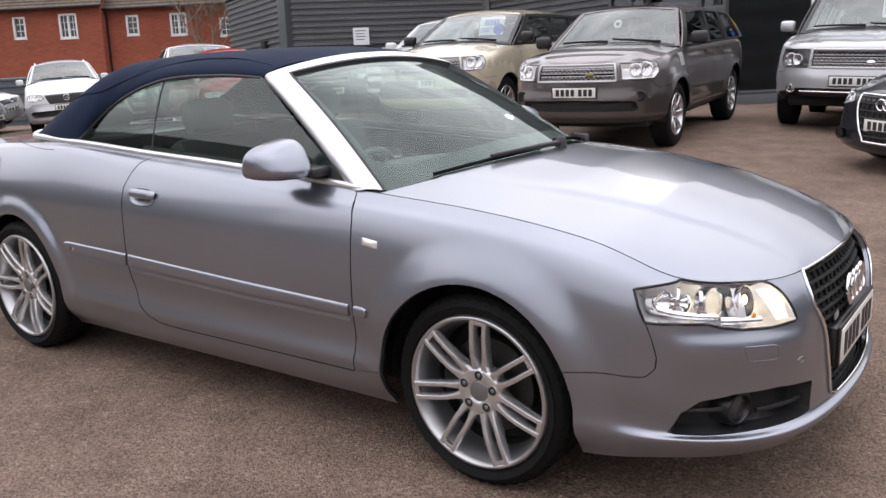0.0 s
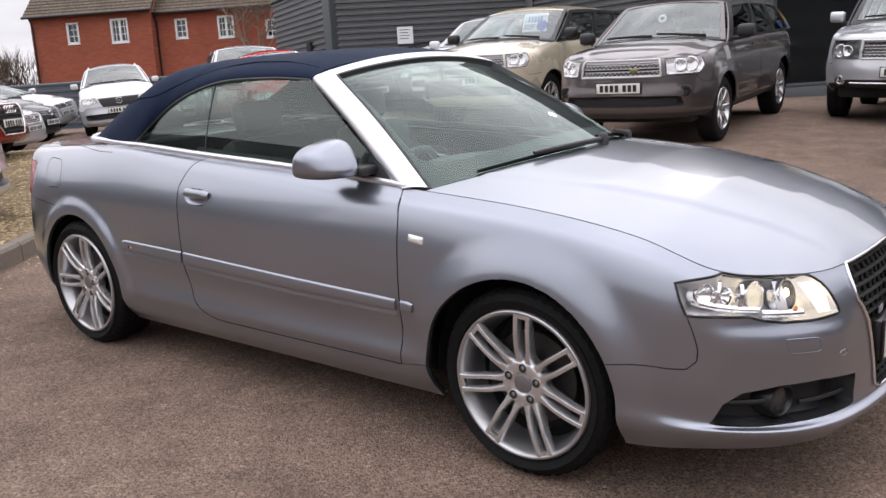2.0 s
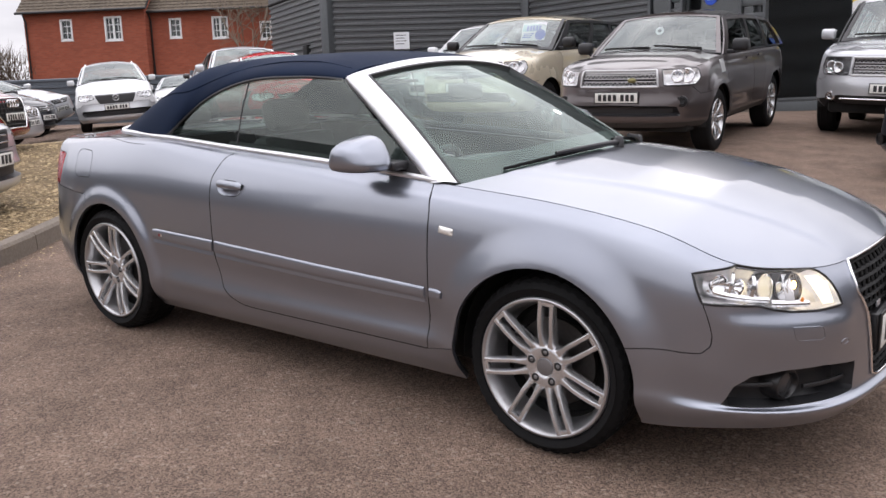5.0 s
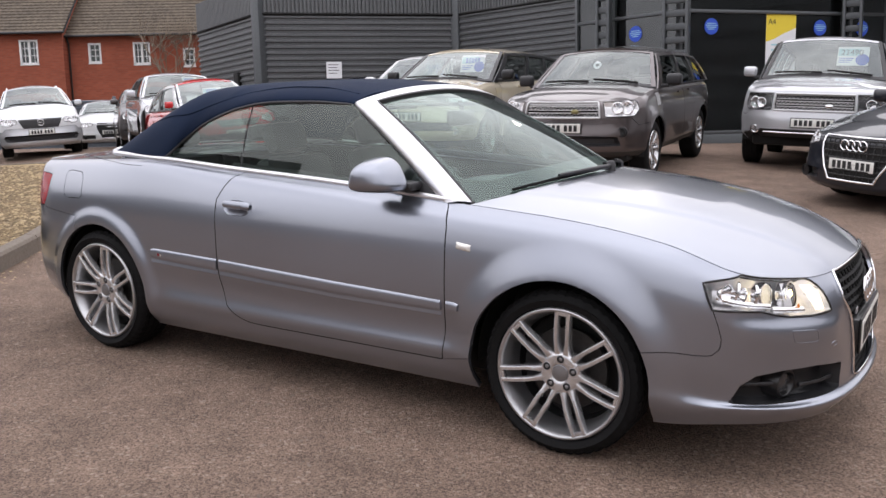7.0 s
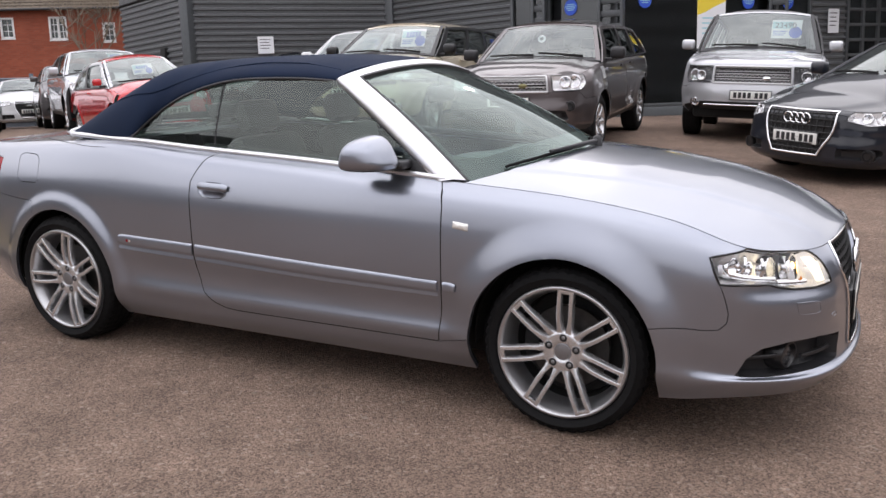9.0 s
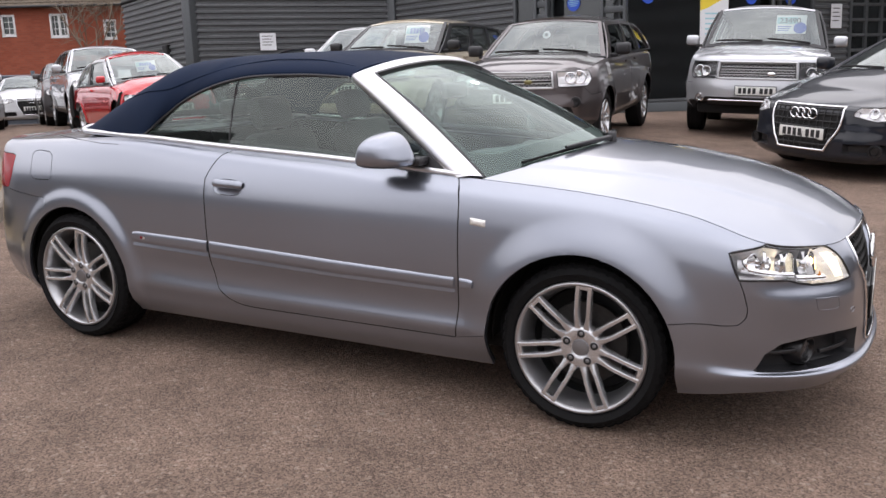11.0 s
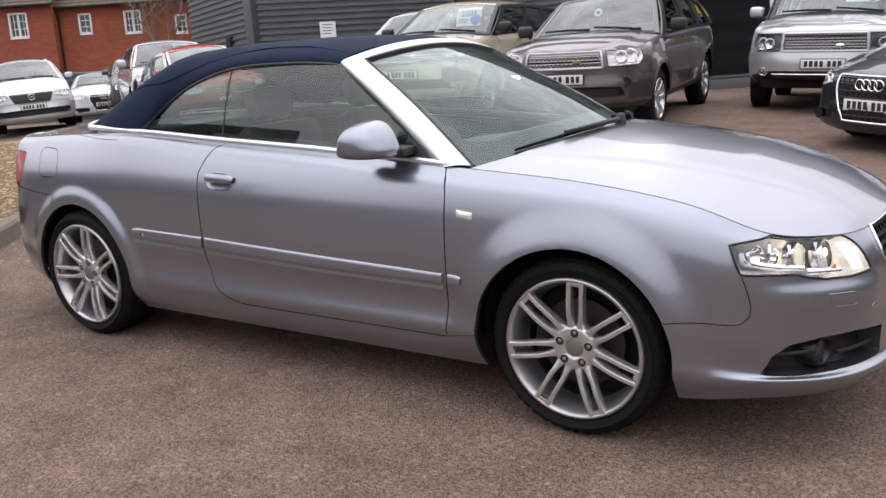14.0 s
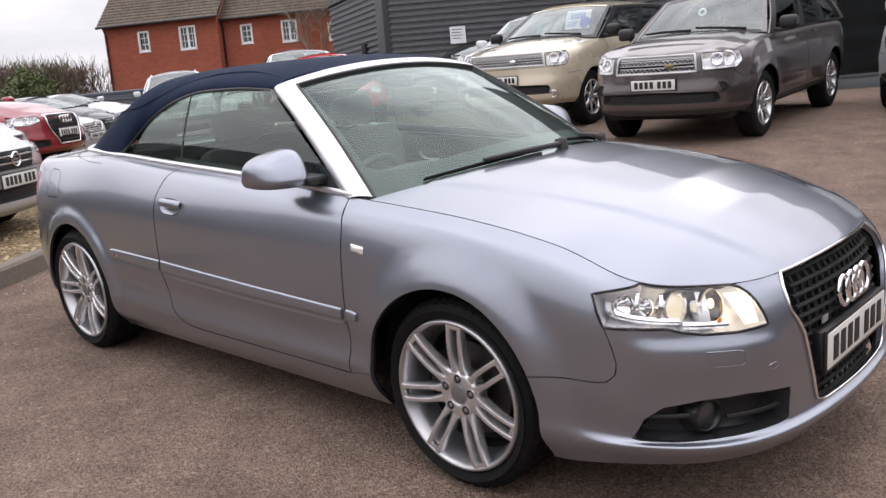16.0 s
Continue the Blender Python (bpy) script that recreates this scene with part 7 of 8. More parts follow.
def framed_front(top_v, bot_v, top_y, bot_y, slats=7, ring=0.05, rings=True):
    """A tall trapezoid grille with a bright frame, dark slats and four rings or one round badge."""
    def build(car, at, sp):
        def pt(v, y):
            us = np.linspace(13.0, 15, 80)
            q = at(us, np.full(80, v))
            return q[np.abs(q[:, 1] - abs(y)).argmin()] * (1, -1 if y < 0 else 1, 1) + (0.012, 0, 0)
        vs = np.linspace(top_v, bot_v, 9)
        hw = np.interp(vs, (top_v, (top_v + bot_v) * 0.45, bot_v), (top_y, top_y, bot_y))
        loop = [pt(top_v, y) for y in np.linspace(-top_y, top_y, 9)] + [pt(v, h) for v, h in zip(vs[1:], hw[1:])] + [pt(bot_v, y) for y in np.linspace(bot_y, -bot_y, 9)[1:]] + [pt(v, -h) for v, h in zip(vs[::-1][1:-1], hw[::-1][1:-1])]
        g = tube("grille", loop, 0.013, CHROME, car, "tall grille in a bright frame", 8, True)
        rows_ = np.array([[pt(v, h * f) - (0.009, 0, 0) for f in np.linspace(-1, 1, 9)] for v, h in zip(vs, hw)])
        patch("grille_back", rows_, DARK, g, "", thick=0.01)
        for v in np.linspace(top_v, bot_v, slats + 2)[1:-1]:
            h = float(np.interp(v, vs, hw)) - 0.01
            tube("grille_slat", [pt(v, y) - (0.002, 0, 0) for y in np.linspace(-h, h, 9)], 0.008, sp.get("slat", SATIN_BLACK), g, "", 6)
        for y in np.arange(-top_y + 0.06, top_y - 0.03, 0.07):
            vv = [v for v in vs if abs(y) < np.interp(v, vs, hw) - 0.01]
            if len(vv) > 2:
                tube("grille_upright", [pt(v, y) - (0.004, 0, 0) for v in vv], 0.006, sp.get("slat", SATIN_BLACK), g, "", 6)
        c = pt(top_v + (bot_v - top_v) * 0.25, 0.0)
        an = np.linspace(0, 2 * math.pi, 20, endpoint=False)
        for k in range(4 if rings else 1):
            cy = (k - 1.5) * ring * 1.4 if rings else 0.0
            rr = ring if rings else ring * 1.5
            tube("badge_ring", np.stack([np.full(20, c[0] + 0.012), cy + rr * np.cos(an), c[2] + rr * np.sin(an)], -1), 0.008, CHROME, g, "chrome ring badge", 6, True)
    return build


def slot_front(top_v, bot_v, half_y, badge=0.055, mat=None):
    """A shallow dark grille with one bright bar and a round badge."""
    def build(car, at, sp):
        def pt(v, y):
            us = np.linspace(13.0, 15, 80)
            q = at(us, np.full(80, v))
            return q[np.abs(q[:, 1] - abs(y)).argmin()] * (1, -1 if y < 0 else 1, 1) + (0.008, 0, 0)
        vs = np.linspace(top_v, bot_v, 7)
        hw = half_y - 0.10 * np.clip((vs - top_v) / (bot_v - top_v), 0, 1) ** 1.5
        g = patch("grille", np.array([[pt(v, h * f) for f in np.linspace(-1, 1, 13)] for v, h in zip(vs, hw)]), mat or SATIN_BLACK, car, "dark grille with round badge", thick=0.01)
        for v in np.linspace(top_v, bot_v, 4)[1:-1]:
            tube("grille_bar", [pt(v, y) + (0.004, 0, 0) for y in np.linspace(-half_y + 0.06, half_y - 0.06, 13)], 0.007, sp.get("bar", CHROME), g, "", 6)
        c = pt((top_v + bot_v) / 2, 0.0)
        an = np.linspace(0, 2 * math.pi, 24, endpoint=False)
        tube("badge_ring", np.stack([np.full(24, c[0] + 0.014), badge * np.cos(an), c[2] + badge * np.sin(an)], -1), 0.009, CHROME, g, "chrome round badge", 6, True)
        bm_ = bmesh.new()
        box(bm_, (c[0] + 0.006, -badge * 0.5, c[2] - 0.008), (c[0] + 0.016, badge * 0.5, c[2] + 0.008), 0.003, None)
        part("badge_bar", bm_, CHROME, g)
    return build


SUV_HEAD = [(12.1, 0.30), (13.72, 0.28), (13.72, 2.1), (12.4, 2.1), (12.05, 1.6)]
SALOON_HEAD = [(11.7, 1.0), (12.1, 0.15), (13.5, 0.2), (13.75, 1.5), (13.0, 1.9), (12.1, 1.75)]
BRONZE = paint("bronze_grey_paint", (0.108, 0.092, 0.092), 0.7, 0.3)
SILVER = paint("silver_paint", (0.50, 0.51, 0.53), 0.5, 0.28)
PEARL = paint("white_silver_paint", (0.52, 0.53, 0.55), 0.45, 0.25)
WHITE = paint("white_paint", (0.62, 0.63, 0.64), 0.0, 0.3)
CREAM = paint("champagne_paint", (0.60, 0.53, 0.40), 0.35, 0.28)
NAVY = paint("blue_black_paint", (0.012, 0.014, 0.02), 0.0, 0.3)
RED = paint("red_paint", (0.50, 0.015, 0.02), 0.1, 0.22)
CRIMSON = paint("dark_red_paint", (0.24, 0.010, 0.016), 0.2, 0.22)
BROWN = paint("dark_brown_grey_paint", (0.07, 0.062, 0.062), 0.6, 0.3)
GREY_PLASTIC = material("grey_bumper_plastic", (0.05, 0.048, 0.048), 0.55, 0.0, 0.15, 60.0, 4.0)
GRILLE_SILVER = material("dull_silver_grille", (0.52, 0.52, 0.525), 0.38, 0.7, 0.1, 80.0, 5.0)

suv = dict(name="parked_suv", tail=-2.28, nose=2.20, base=2.66, half=0.955, floor=0.35, cowl_x=0.98, round=0.40, z_tail=1.13, z_belt=1.13, z_cowl=1.12, z_nose=1.02, r=0.375, height=1.67, roof_half=0.635, roof_front=0.36, lamp_r=1.35, roof_rear=-2.02, glass_tail=-2.20,
           paint=BRONZE, head=SUV_HEAD, grille=[(13.9, 0.35), (15.2, 0.35), (15.2, 2.25), (13.9, 2.25)], windows=[(0.06, 0.37), (0.41, 0.66), (0.70, 0.95)], split=3.0, split2=2.2, fog=(13.02, 3.7), dark_fog=1, plate_v=3.2, front=mesh_front(3, 13.9, 0.4, 2.2, GRILLE_SILVER), mirror=TRIM, low=[(13.2, 4.2), (15.2, 4.0), (15.2, 5.2), (13.0, 5.2)], skirt=6.0, vent=True, spokes=7, badge=material("gold_green_badge", (0.22, 0.20, 0.09), 0.3, 0.4), badge_left=True)
SUV_CAR, suv_screen = parked_car(suv, (-1.92, 8.2, -86), "bronze-grey compact four-wheel-drive with silver alloy wheels")
big = dict(suv, tail=-2.55, nose=2.30, base=2.88, half=0.97, floor=0.36, cowl_x=1.05, z_tail=1.2, z_belt=1.22, z_cowl=1.2, z_nose=1.07, r=0.385, height=1.88, roof_half=0.70, roof_front=0.42, roof_rear=-2.3, glass_tail=-2.45, paint=PEARL, mirror=PEARL, dark_lamps=True, fog=(12.95, 5.3), dark_fog=0, plate_v=4.35, split=3.5, split2=3.05,
           head=[(12.1, 1.25), (13.74, 1.25), (13.74, 2.95), (12.3, 2.95), (12.0, 2.3)], grille=[(13.84, 1.25), (15.2, 1.25), (15.2, 3.0), (13.84, 3.0)], front=mesh_front(3, 13.84, 1.3, 2.95, GRILLE_SILVER), low=[(11.9, 5.75), (12.6, 5.6), (13.3, 5.2), (15.2, 5.2), (15.2, 7.2), (11.9, 7.2)], bar_v=5.6, pillar=SATIN_BLACK, badge=CHROME, crown=0.05, skirt=None, vent=False)
BIG_CAR, big_screen = parked_car(big, (0.42, 11.0, -85), "silver luxury four-wheel-drive with a price card in its windscreen")
cream = dict(big, low=suv["low"], bar_v=None, paint=CREAM, mirror=SATIN_BLACK, dark_lamps=False, tail=-2.4, nose=2.3, base=2.75, height=1.77, z_belt=1.22, z_cowl=1.20, z_nose=1.09, r=0.385, roof_front=0.25, pillar=SATIN_BLACK, split=3.0, split2=2.2, plate_v=3.4, front=mesh_front(3, 13.4, 0.5, 2.0, GRILLE_SILVER), head=[(12.1, 0.5), (13.3, 0.5), (13.3, 2.1), (12.3, 2.1), (12.0, 1.5)], grille=[(13.4, 0.45), (15.2, 0.45), (15.2, 2.0), (13.4, 2.0)])
CREAM_CAR, cream_screen = parked_car(cream, (-4.94, 9.32, -85), "champagne four-wheel-drive with black pillars and a price card")
pale = dict(suv, vent=False, paint=WHITE, mirror=WHITE, height=1.72, front=mesh_front(2, 13.9, 0.4, 2.2, ALU))
PALE_CAR, pale_screen = parked_car(pale, (-6.7, 10.9, -84), "white four-wheel-drive with a price card in its windscreen")

saloon = dict(name="parked_saloon", tail=-2.42, nose=2.36, base=2.84, half=0.91, floor=0.20, cowl_x=0.95, round=0.40, z_tail=1.0, z_belt=0.98, z_cowl=0.97, z_nose=0.76, r=0.33, height=1.46, roof_half=0.56, roof_front=0.22, roof_rear=-1.25, glass_tail=-1.85, paint=NAVY, head=SALOON_HEAD, windows=[(0.07, 0.45), (0.49, 0.86)], plate_v=3.4, split=3.0, split2=1.0, crown=0.09, roof_drop=0.08, front=framed_front(0.25, 5.2, 0.40, 0.27), low=[(12.3, 4.6), (12.6, 4.2), (13.9, 4.3), (13.9, 5.4), (12.6, 5.5)], fog=(12.9, 4.9), dark_fog=1, twin=True, spokes=5)
parked_car(saloon, (2.74, 7.85, -122), "glossy blue-black saloon with a tall slatted grille")
van = dict(name="parked_people_carrier", tail=-2.22, nose=2.16, base=2.68, half=0.885, floor=0.22, cowl_x=1.12, round=0.36, z_tail=1.08, z_belt=1.08, z_cowl=1.10, z_nose=0.86, r=0.325, height=1.66, roof_half=0.60, roof_front=0.30, roof_rear=-1.85, glass_tail=-2.05, paint=WHITE, head=SALOON_HEAD, windows=[(0.06, 0.38), (0.42, 0.66), (0.70, 0.94)], plate_v=3.3, split=3.0, split2=2.4, crown=0.08, front=slot_front(0.7, 2.2, 0.42), bumper_paint=PEARL, mirror_size=0.75, low=[(12.3, 4.4), (12.6, 3.9), (15.2, 3.9), (15.2, 5.2), (12.6, 5.2)], spokes=7)
parked_car(dict(van, rails=True, bar=TRIM, front=slot_front(0.5, 2.5, 0.46, 0.065)), (-17.4, 9.36, -31), "white people carrier with black grille and round badge")
tall = dict(suv, vent=False, name="parked_suv", paint=PEARL, mirror=PEARL, height=1.75, z_belt=1.17, z_cowl=1.16, z_nose=1.0, front=slot_front(0.5, 1.8, 0.5), nose=2.3, tail=-2.35, base=2.8, head=SALOON_HEAD)
tall.pop("grille")
TALL_CAR, tall_screen = parked_car(tall, (-13.2, 10.05, -33), "pearl-white seven-seat four-wheel-drive on the tarmac")
hatch = dict(name="parked_hatchback", tail=-1.95, nose=2.0, base=2.55, half=0.86, floor=0.20, cowl_x=0.98, round=0.42, z_tail=0.98, z_belt=0.98, z_cowl=0.98, z_nose=0.76, r=0.31, height=1.48, roof_half=0.57, roof_front=0.15, roof_rear=-1.45, glass_tail=-1.80, paint=RED, head=SALOON_HEAD, windows=[(0.07, 0.52), (0.57, 0.90)], plate_v=3.6, split=3.0, split2=2.0, doors=2, crown=0.10, roof_drop=0.10, mirror_size=0.75, front=slot_front(1.0, 2.2, 0.40), spokes=5)
HATCH_CAR, hatch_screen = parked_car(dict(hatch, half=0.825, roof_half=0.545, height=1.50, z_cowl=0.90, z_belt=0.93, z_nose=0.72, pillar=SILVER, mirror_size=0.7), (-10.25, 8.3, -27), "bright red small hatchback with silver window arches")
parked_car(dict(van, paint=BROWN, bumper_paint=BROWN, height=1.6, name="parked_estate"), (-16.3, 11.9, -35), "dark brown-grey estate car")
parked_car(dict(saloon, paint=WHITE, name="parked_saloon"), (-20.4, 13.6, -34), "white saloon with a tall grille")
parked_car(dict(van, paint=SILVER, bumper_paint=SILVER, height=1.55, z_nose=0.80, lift=0.11, front=slot_front(0.9, 2.4, 0.36, 0.06, SATIN_BLACK), name="parked_hatchback"), (-6.44, -1.11, 37), "silver family hatchback on the gravel")
parked_car(dict(hatch, paint=SILVER, lift=0.11, front=slot_front(0.9, 2.4, 0.36)), (-9.0, 0.0, 37), "silver small hatchback on the gravel")
parked_car(dict(saloon, paint=CRIMSON, lift=0.12, height=1.43, nose=2.2, name="parked_hatchback"), (-11.63, 1.69, 36), "dark red hatchback with a tall black grille")
parked_car(dict(saloon, paint=SILVER, lift=0.12, front=framed_front(0.5, 2.4, 0.36, 0.30, 4, 0.05, False), slat=CHROME), (-15.86, 4.0, 35), "silver saloon with bright grille bars")
parked_car(dict(hatch, paint=NAVY, lift=0.12), (-18.2, 6.0, 33), "black small hatchback on the gravel")
parked_car(dict(saloon, paint=SILVER, lift=0.12, front=slot_front(0.8, 2.0, 0.36)), (-21.35, 8.0, 25), "silver saloon on the gravel")
parked_car(dict(hatch, paint=NAVY, height=1.42), (-8.65, 11.3, -84), "black small hatchback beside the showroom wall")


# ---- notices, price cards and posters ----
def words(name, text, size, mat, parent, m, label=""):
    """Flat lettering in the built-in font, as a mesh."""
    cu = bpy.data.curves.new(name, "FONT")
    cu.body, cu.size, cu.extrude = text, size, 0.001
    cu.align_x, cu.align_y = "CENTER", "CENTER"
    tmp = bpy.data.objects.new(name, cu)
    scene.collection.objects.link(tmp)
    me = bpy.data.meshes.new_from_object(tmp.evaluated_get(bpy.context.evaluated_depsgraph_get()))
    bpy.data.objects.remove(tmp)
    ob = finish(name, me, mat, parent, label, 0)
    ob.matrix_local = m
    return ob


def sheet(bm_, wide, high, thick=0.004):
    box(bm_, (-wide / 2, -high / 2, 0), (wide / 2, high / 2, thick))


def disc(name, rad, mat, parent, m, label="", thick=0.003):
    ob = lathe(name, [(0.0, -thick), (rad, -thick), (rad, 0.0)], mat, parent, label, 36, 20)
    ob.matrix_local = m @ Matrix.Rotation(radians(-90), 4, "X")
    return ob


def price_card(car, screen, a, b, wide, high, text):
    """A card behind a windscreen, facing out; it hangs in the car but is a thing of its own."""
    p0, px, py = (screen(np.array(q), np.array(w)) for q, w in ((a, b), (a + 0.05, b), (a, b + 0.05)))
    ex = Vector((0, 1, 0))
    ez = Vector((1.0, 0.0, 0.45)).normalized()
    ey = ez.cross(ex)
    m = Matrix((ex, ey, ez)).transposed().to_4x4()
    m.translation = Vector(p0) + Vector((-0.16, 0, -0.03))
    bpy.context.view_layer.update()
    card = empty("price_card", car.matrix_world @ m, "white and blue price card in a windscreen", "price card", "price cards")
    bm_ = bmesh.new()
    sheet(bm_, wide, high)
    part("card", bm_, CARD, card, "", 0)
    bm_ = bmesh.new()
    box(bm_, (-wide * 0.48, high * 0.02, 0.0041), (wide * 0.2, high * 0.40, 0.005))
    part("pale_band", bm_, TEAL_INK, card, "", 0)
    disc("blue_spot", high * 0.30, BLUE_INK, card, Matrix.Translation((wide * 0.30, -high * 0.19, 0.0045)))
    if text:
        words("price", text, high * 0.40, INK, card, Matrix.Translation((-wide * 0.04, high * 0.18, 0.012)), "price figures")
    else:
        for k in range(5):
            bm_ = bmesh.new()
            box(bm_, (-wide * 0.3 + k * wide * 0.125, high * 0.03, 0.008), (-wide * 0.3 + k * wide * 0.125 + wide * 0.085, high * 0.33, 0.010))
            part("price_bar", bm_, BLUE_INK, card, "", 0)
    for k in range(3):
        bm_ = bmesh.new()
        box(bm_, (-wide * 0.44, -high * (0.14 + 0.1 * k), 0.0041), (wide * (0.02 - 0.05 * k), -high * (0.10 + 0.1 * k), 0.005))
        part("text_bar", bm_, BLUE_INK, card, "", 0)


price_card(BIG_CAR, big_screen, 0.45, 0.57, 0.42, 0.30, "23490")
price_card(CREAM_CAR, cream_screen, 0.38, 0.56, 0.42, 0.30, "")
price_card(PALE_CAR, pale_screen, 0.38, 0.56, 0.40, 0.28, "")
price_card(HATCH_CAR, hatch_screen, 0.05, 0.50, 0.36, 0.20, "")
price_card(TALL_CAR, tall_screen, 0.40, 0.72, 0.34, 0.22, "")

sp0 = suv_screen(np.array(-0.02), np.array(0.52))
tag = empty("tax_disc", SUV_CAR.matrix_world @ (Matrix.Translation(Vector(sp0) + Vector((-0.03, 0, -0.01))) @ Matrix.Rotation(radians(60), 4, "Y") @ Matrix.Rotation(radians(90), 4, "Z")), "small round white disc behind a windscreen", "sticker")
disc("white_round", 0.055, CARD, tag, Matrix.Identity(4))
disc("dark_centre", 0.025, GREY_PLASTIC, tag, Matrix.Translation((0, 0, 0.002)))

d45 = (C5 - C4) / np.linalg.norm(C5 - C4)
d34 = (C4 - C3) / np.linalg.norm(C4 - C3)


def on_glass(base, d, t, z):
    q = base + d * t + np.array([d[1], -d[0]]) * 0.02
    return Matrix.Translation((*q, z)) @ Matrix.Rotation(math.atan2(d[1], d[0]), 4, "Z") @ Matrix.Rotation(radians(90), 4, "X")


def blue_notice(m):
    n_ = empty("window_sticker", m, "round blue printed sticker on the showroom glass", "sticker", "blue stickers")
    disc("blue_round", 0.17, BLUE_INK, n_, Matrix.Identity(4))
    for k, w_ in enumerate((0.11, 0.15, 0.12, 0.08)):
        bm_ = bmesh.new()
        box(bm_, (-w_, 0.055 - k * 0.04, 0.0035), (w_, 0.07 - k * 0.04, 0.0045))
        part("text_bar", bm_, TEAL_INK, n_, "", 0)


blue_notice(on_glass(C3, d34, 1.67, 3.07))
for t in (0.77, 3.59, 4.75):
    blue_notice(on_glass(C4, d45, t, 3.13))
poster = empty("window_poster", on_glass(C4, d45, 2.55, 2.66), "tall yellow and pale poster on the showroom glass", "poster")
bm = bmesh.new()
sheet(bm, 0.78, 1.55)
part("paper", bm, CARD, poster, "", 0)
bm = bmesh.new()
vs = [bm.verts.new(q) for q in ((-0.39, 0.775, 0.0045), (-0.39, 0.16, 0.0045), (-0.18, 0.22, 0.0045), (0.05, 0.33, 0.0045), (0.39, 0.46, 0.0045), (0.39, 0.775, 0.0045))]
bm.faces.new(vs)
part("yellow_field", bm, YELLOW_INK, poster, "", 0)
words("poster_title", "A4", 0.17, INK, poster, Matrix.Translation((-0.24, 0.58, 0.006)), "dark printed title")
for k in range(7):
    bm = bmesh.new()
    box(bm, (-0.25, 0.08 - k * 0.11, 0.0042), (0.20 - 0.05 * (k % 3), 0.115 - k * 0.11, 0.005))
    part("text_bar", bm, TEAL_INK, poster, "", 0)

d12 = (C2 - C1) / np.linalg.norm(C2 - C1)
for base, d, t, z, wide, high in ((C1, d12, 1.85, 2.67, 0.40, 0.42), (C4, d45, 6.12, 2.70, 0.34, 0.56)):
    q = base + d * t + np.array([d[1], -d[0]]) * 0.08
    note = empty("wall_notice", Matrix.Translation((*q, z)) @ Matrix.Rotation(math.atan2(d[1], d[0]), 4, "Z") @ Matrix.Rotation(radians(90), 4, "X"), "white printed notice on the grey cladding", "notice")
    bm = bmesh.new()
    sheet(bm, wide, high, 0.012)
    part("board", bm, CARD, note, "", 0)
    for k in range(4):
        bm = bmesh.new()
        box(bm, (-wide * 0.36, high * (0.30 - 0.17 * k), 0.0125), (wide * (0.30 - 0.1 * (k % 2)), high * (0.34 - 0.17 * k), 0.0135))
        part("text_bar", bm, GREY_PLASTIC, note, "", 0)

# ---- bare trees, hedge and loose stones ----
BARK = material("grey_brown_bark", (0.17, 0.135, 0.10), 0.9, 0.0, 0.25, 40.0, 3.0, bump=0.004)
TWIG = material("bare_twigs", (0.17, 0.135, 0.10), 0.9, 0.0, 0.3, 20.0, 1.0)
HEDGE_TWIG = material("brown_hedge_twigs", (0.105, 0.078, 0.056), 0.9, 0.0, 0.4, 12.0, 0.6)
LEAFY = material("ivy_green", (0.055, 0.085, 0.025), 0.7, 0.0, 0.4, 30.0, 1.5)


def limbs(verts, faces, start, way, length, rad, depth, rng, spread=0.55):
    """One limb and, past it, its branches, as tapered five-sided bars."""
    way = way.normalized()
    side = way.orthogonal().normalized()
    other = way.cross(side)
    bend = Vector((rng.uniform(-1, 1), rng.uniform(-1, 1), rng.uniform(-0.2, 0.6))) * 0.12 * length
    n0, pts = len(verts), []
    for k in range(4):
        f = k / 3
        c = start + way * length * f + bend * f * f
        r = rad * (1 - 0.45 * f)
        pts.append(c)
        for q in range(5):
            a = 2 * math.pi * q / 5
            verts.append(c + (side * math.cos(a) + other * math.sin(a)) * r)
    for k in range(3):
        for q in range(5):
            a, b = n0 + k * 5 + q, n0 + k * 5 + (q + 1) % 5
            faces.append((a, b, b + 5, a + 5))
    if depth:
        for k in range(rng.randint(3, 4)):
            f = rng.uniform(0.45, 1.0)
            p = start + way * length * f + bend * f * f
            turn_ = Vector((rng.gauss(0, 1), rng.gauss(0, 1), rng.gauss(0.15, 0.6))) * spread
            limbs(verts, faces, p, way + turn_, length * rng.uniform(0.5, 0.75), rad * 0.5, depth - 1, rng, spread)


def bare_tree(where, height, depth, seed, label, spread=0.5):
    rng = random.Random(seed)
    z = level(*where) - 0.1
    tree = empty("bare_tree", Matrix.Translation((*where, z)), label, "tree", "bare trees")
    v, f = [], []
    limbs(v, f, Vector((0, 0, 0)), Vector((0.02, 0.03, 1)), height * 0.36, height * 0.018, 0, rng)
    pydata("trunk", v, f, BARK, tree, "grey-brown trunk", 60)
    v, f = [], []
    for k in range(6):
        a = k * 1.05 + rng.uniform(-0.3, 0.3)
        limbs(v, f, Vector((0.0, 0.0, height * rng.uniform(0.26, 0.36))), Vector((math.cos(a) * 0.55, math.sin(a) * 0.55, 0.95)), height * rng.uniform(0.24, 0.34), height * 0.0052, depth, rng, spread)
    crown = pydata("crown", v, f, TWIG, tree, "bare spring branches", 60)
    return tree


bare_tree((-26.9, 21.9), 7.4, 4, 4, "slim bare tree before the brick houses")
rng = random.Random(11)
hedge = empty("hedge", Matrix.Identity(4), "tangled bare hedge with some ivy behind the fence", "hedge", kind="stuff")


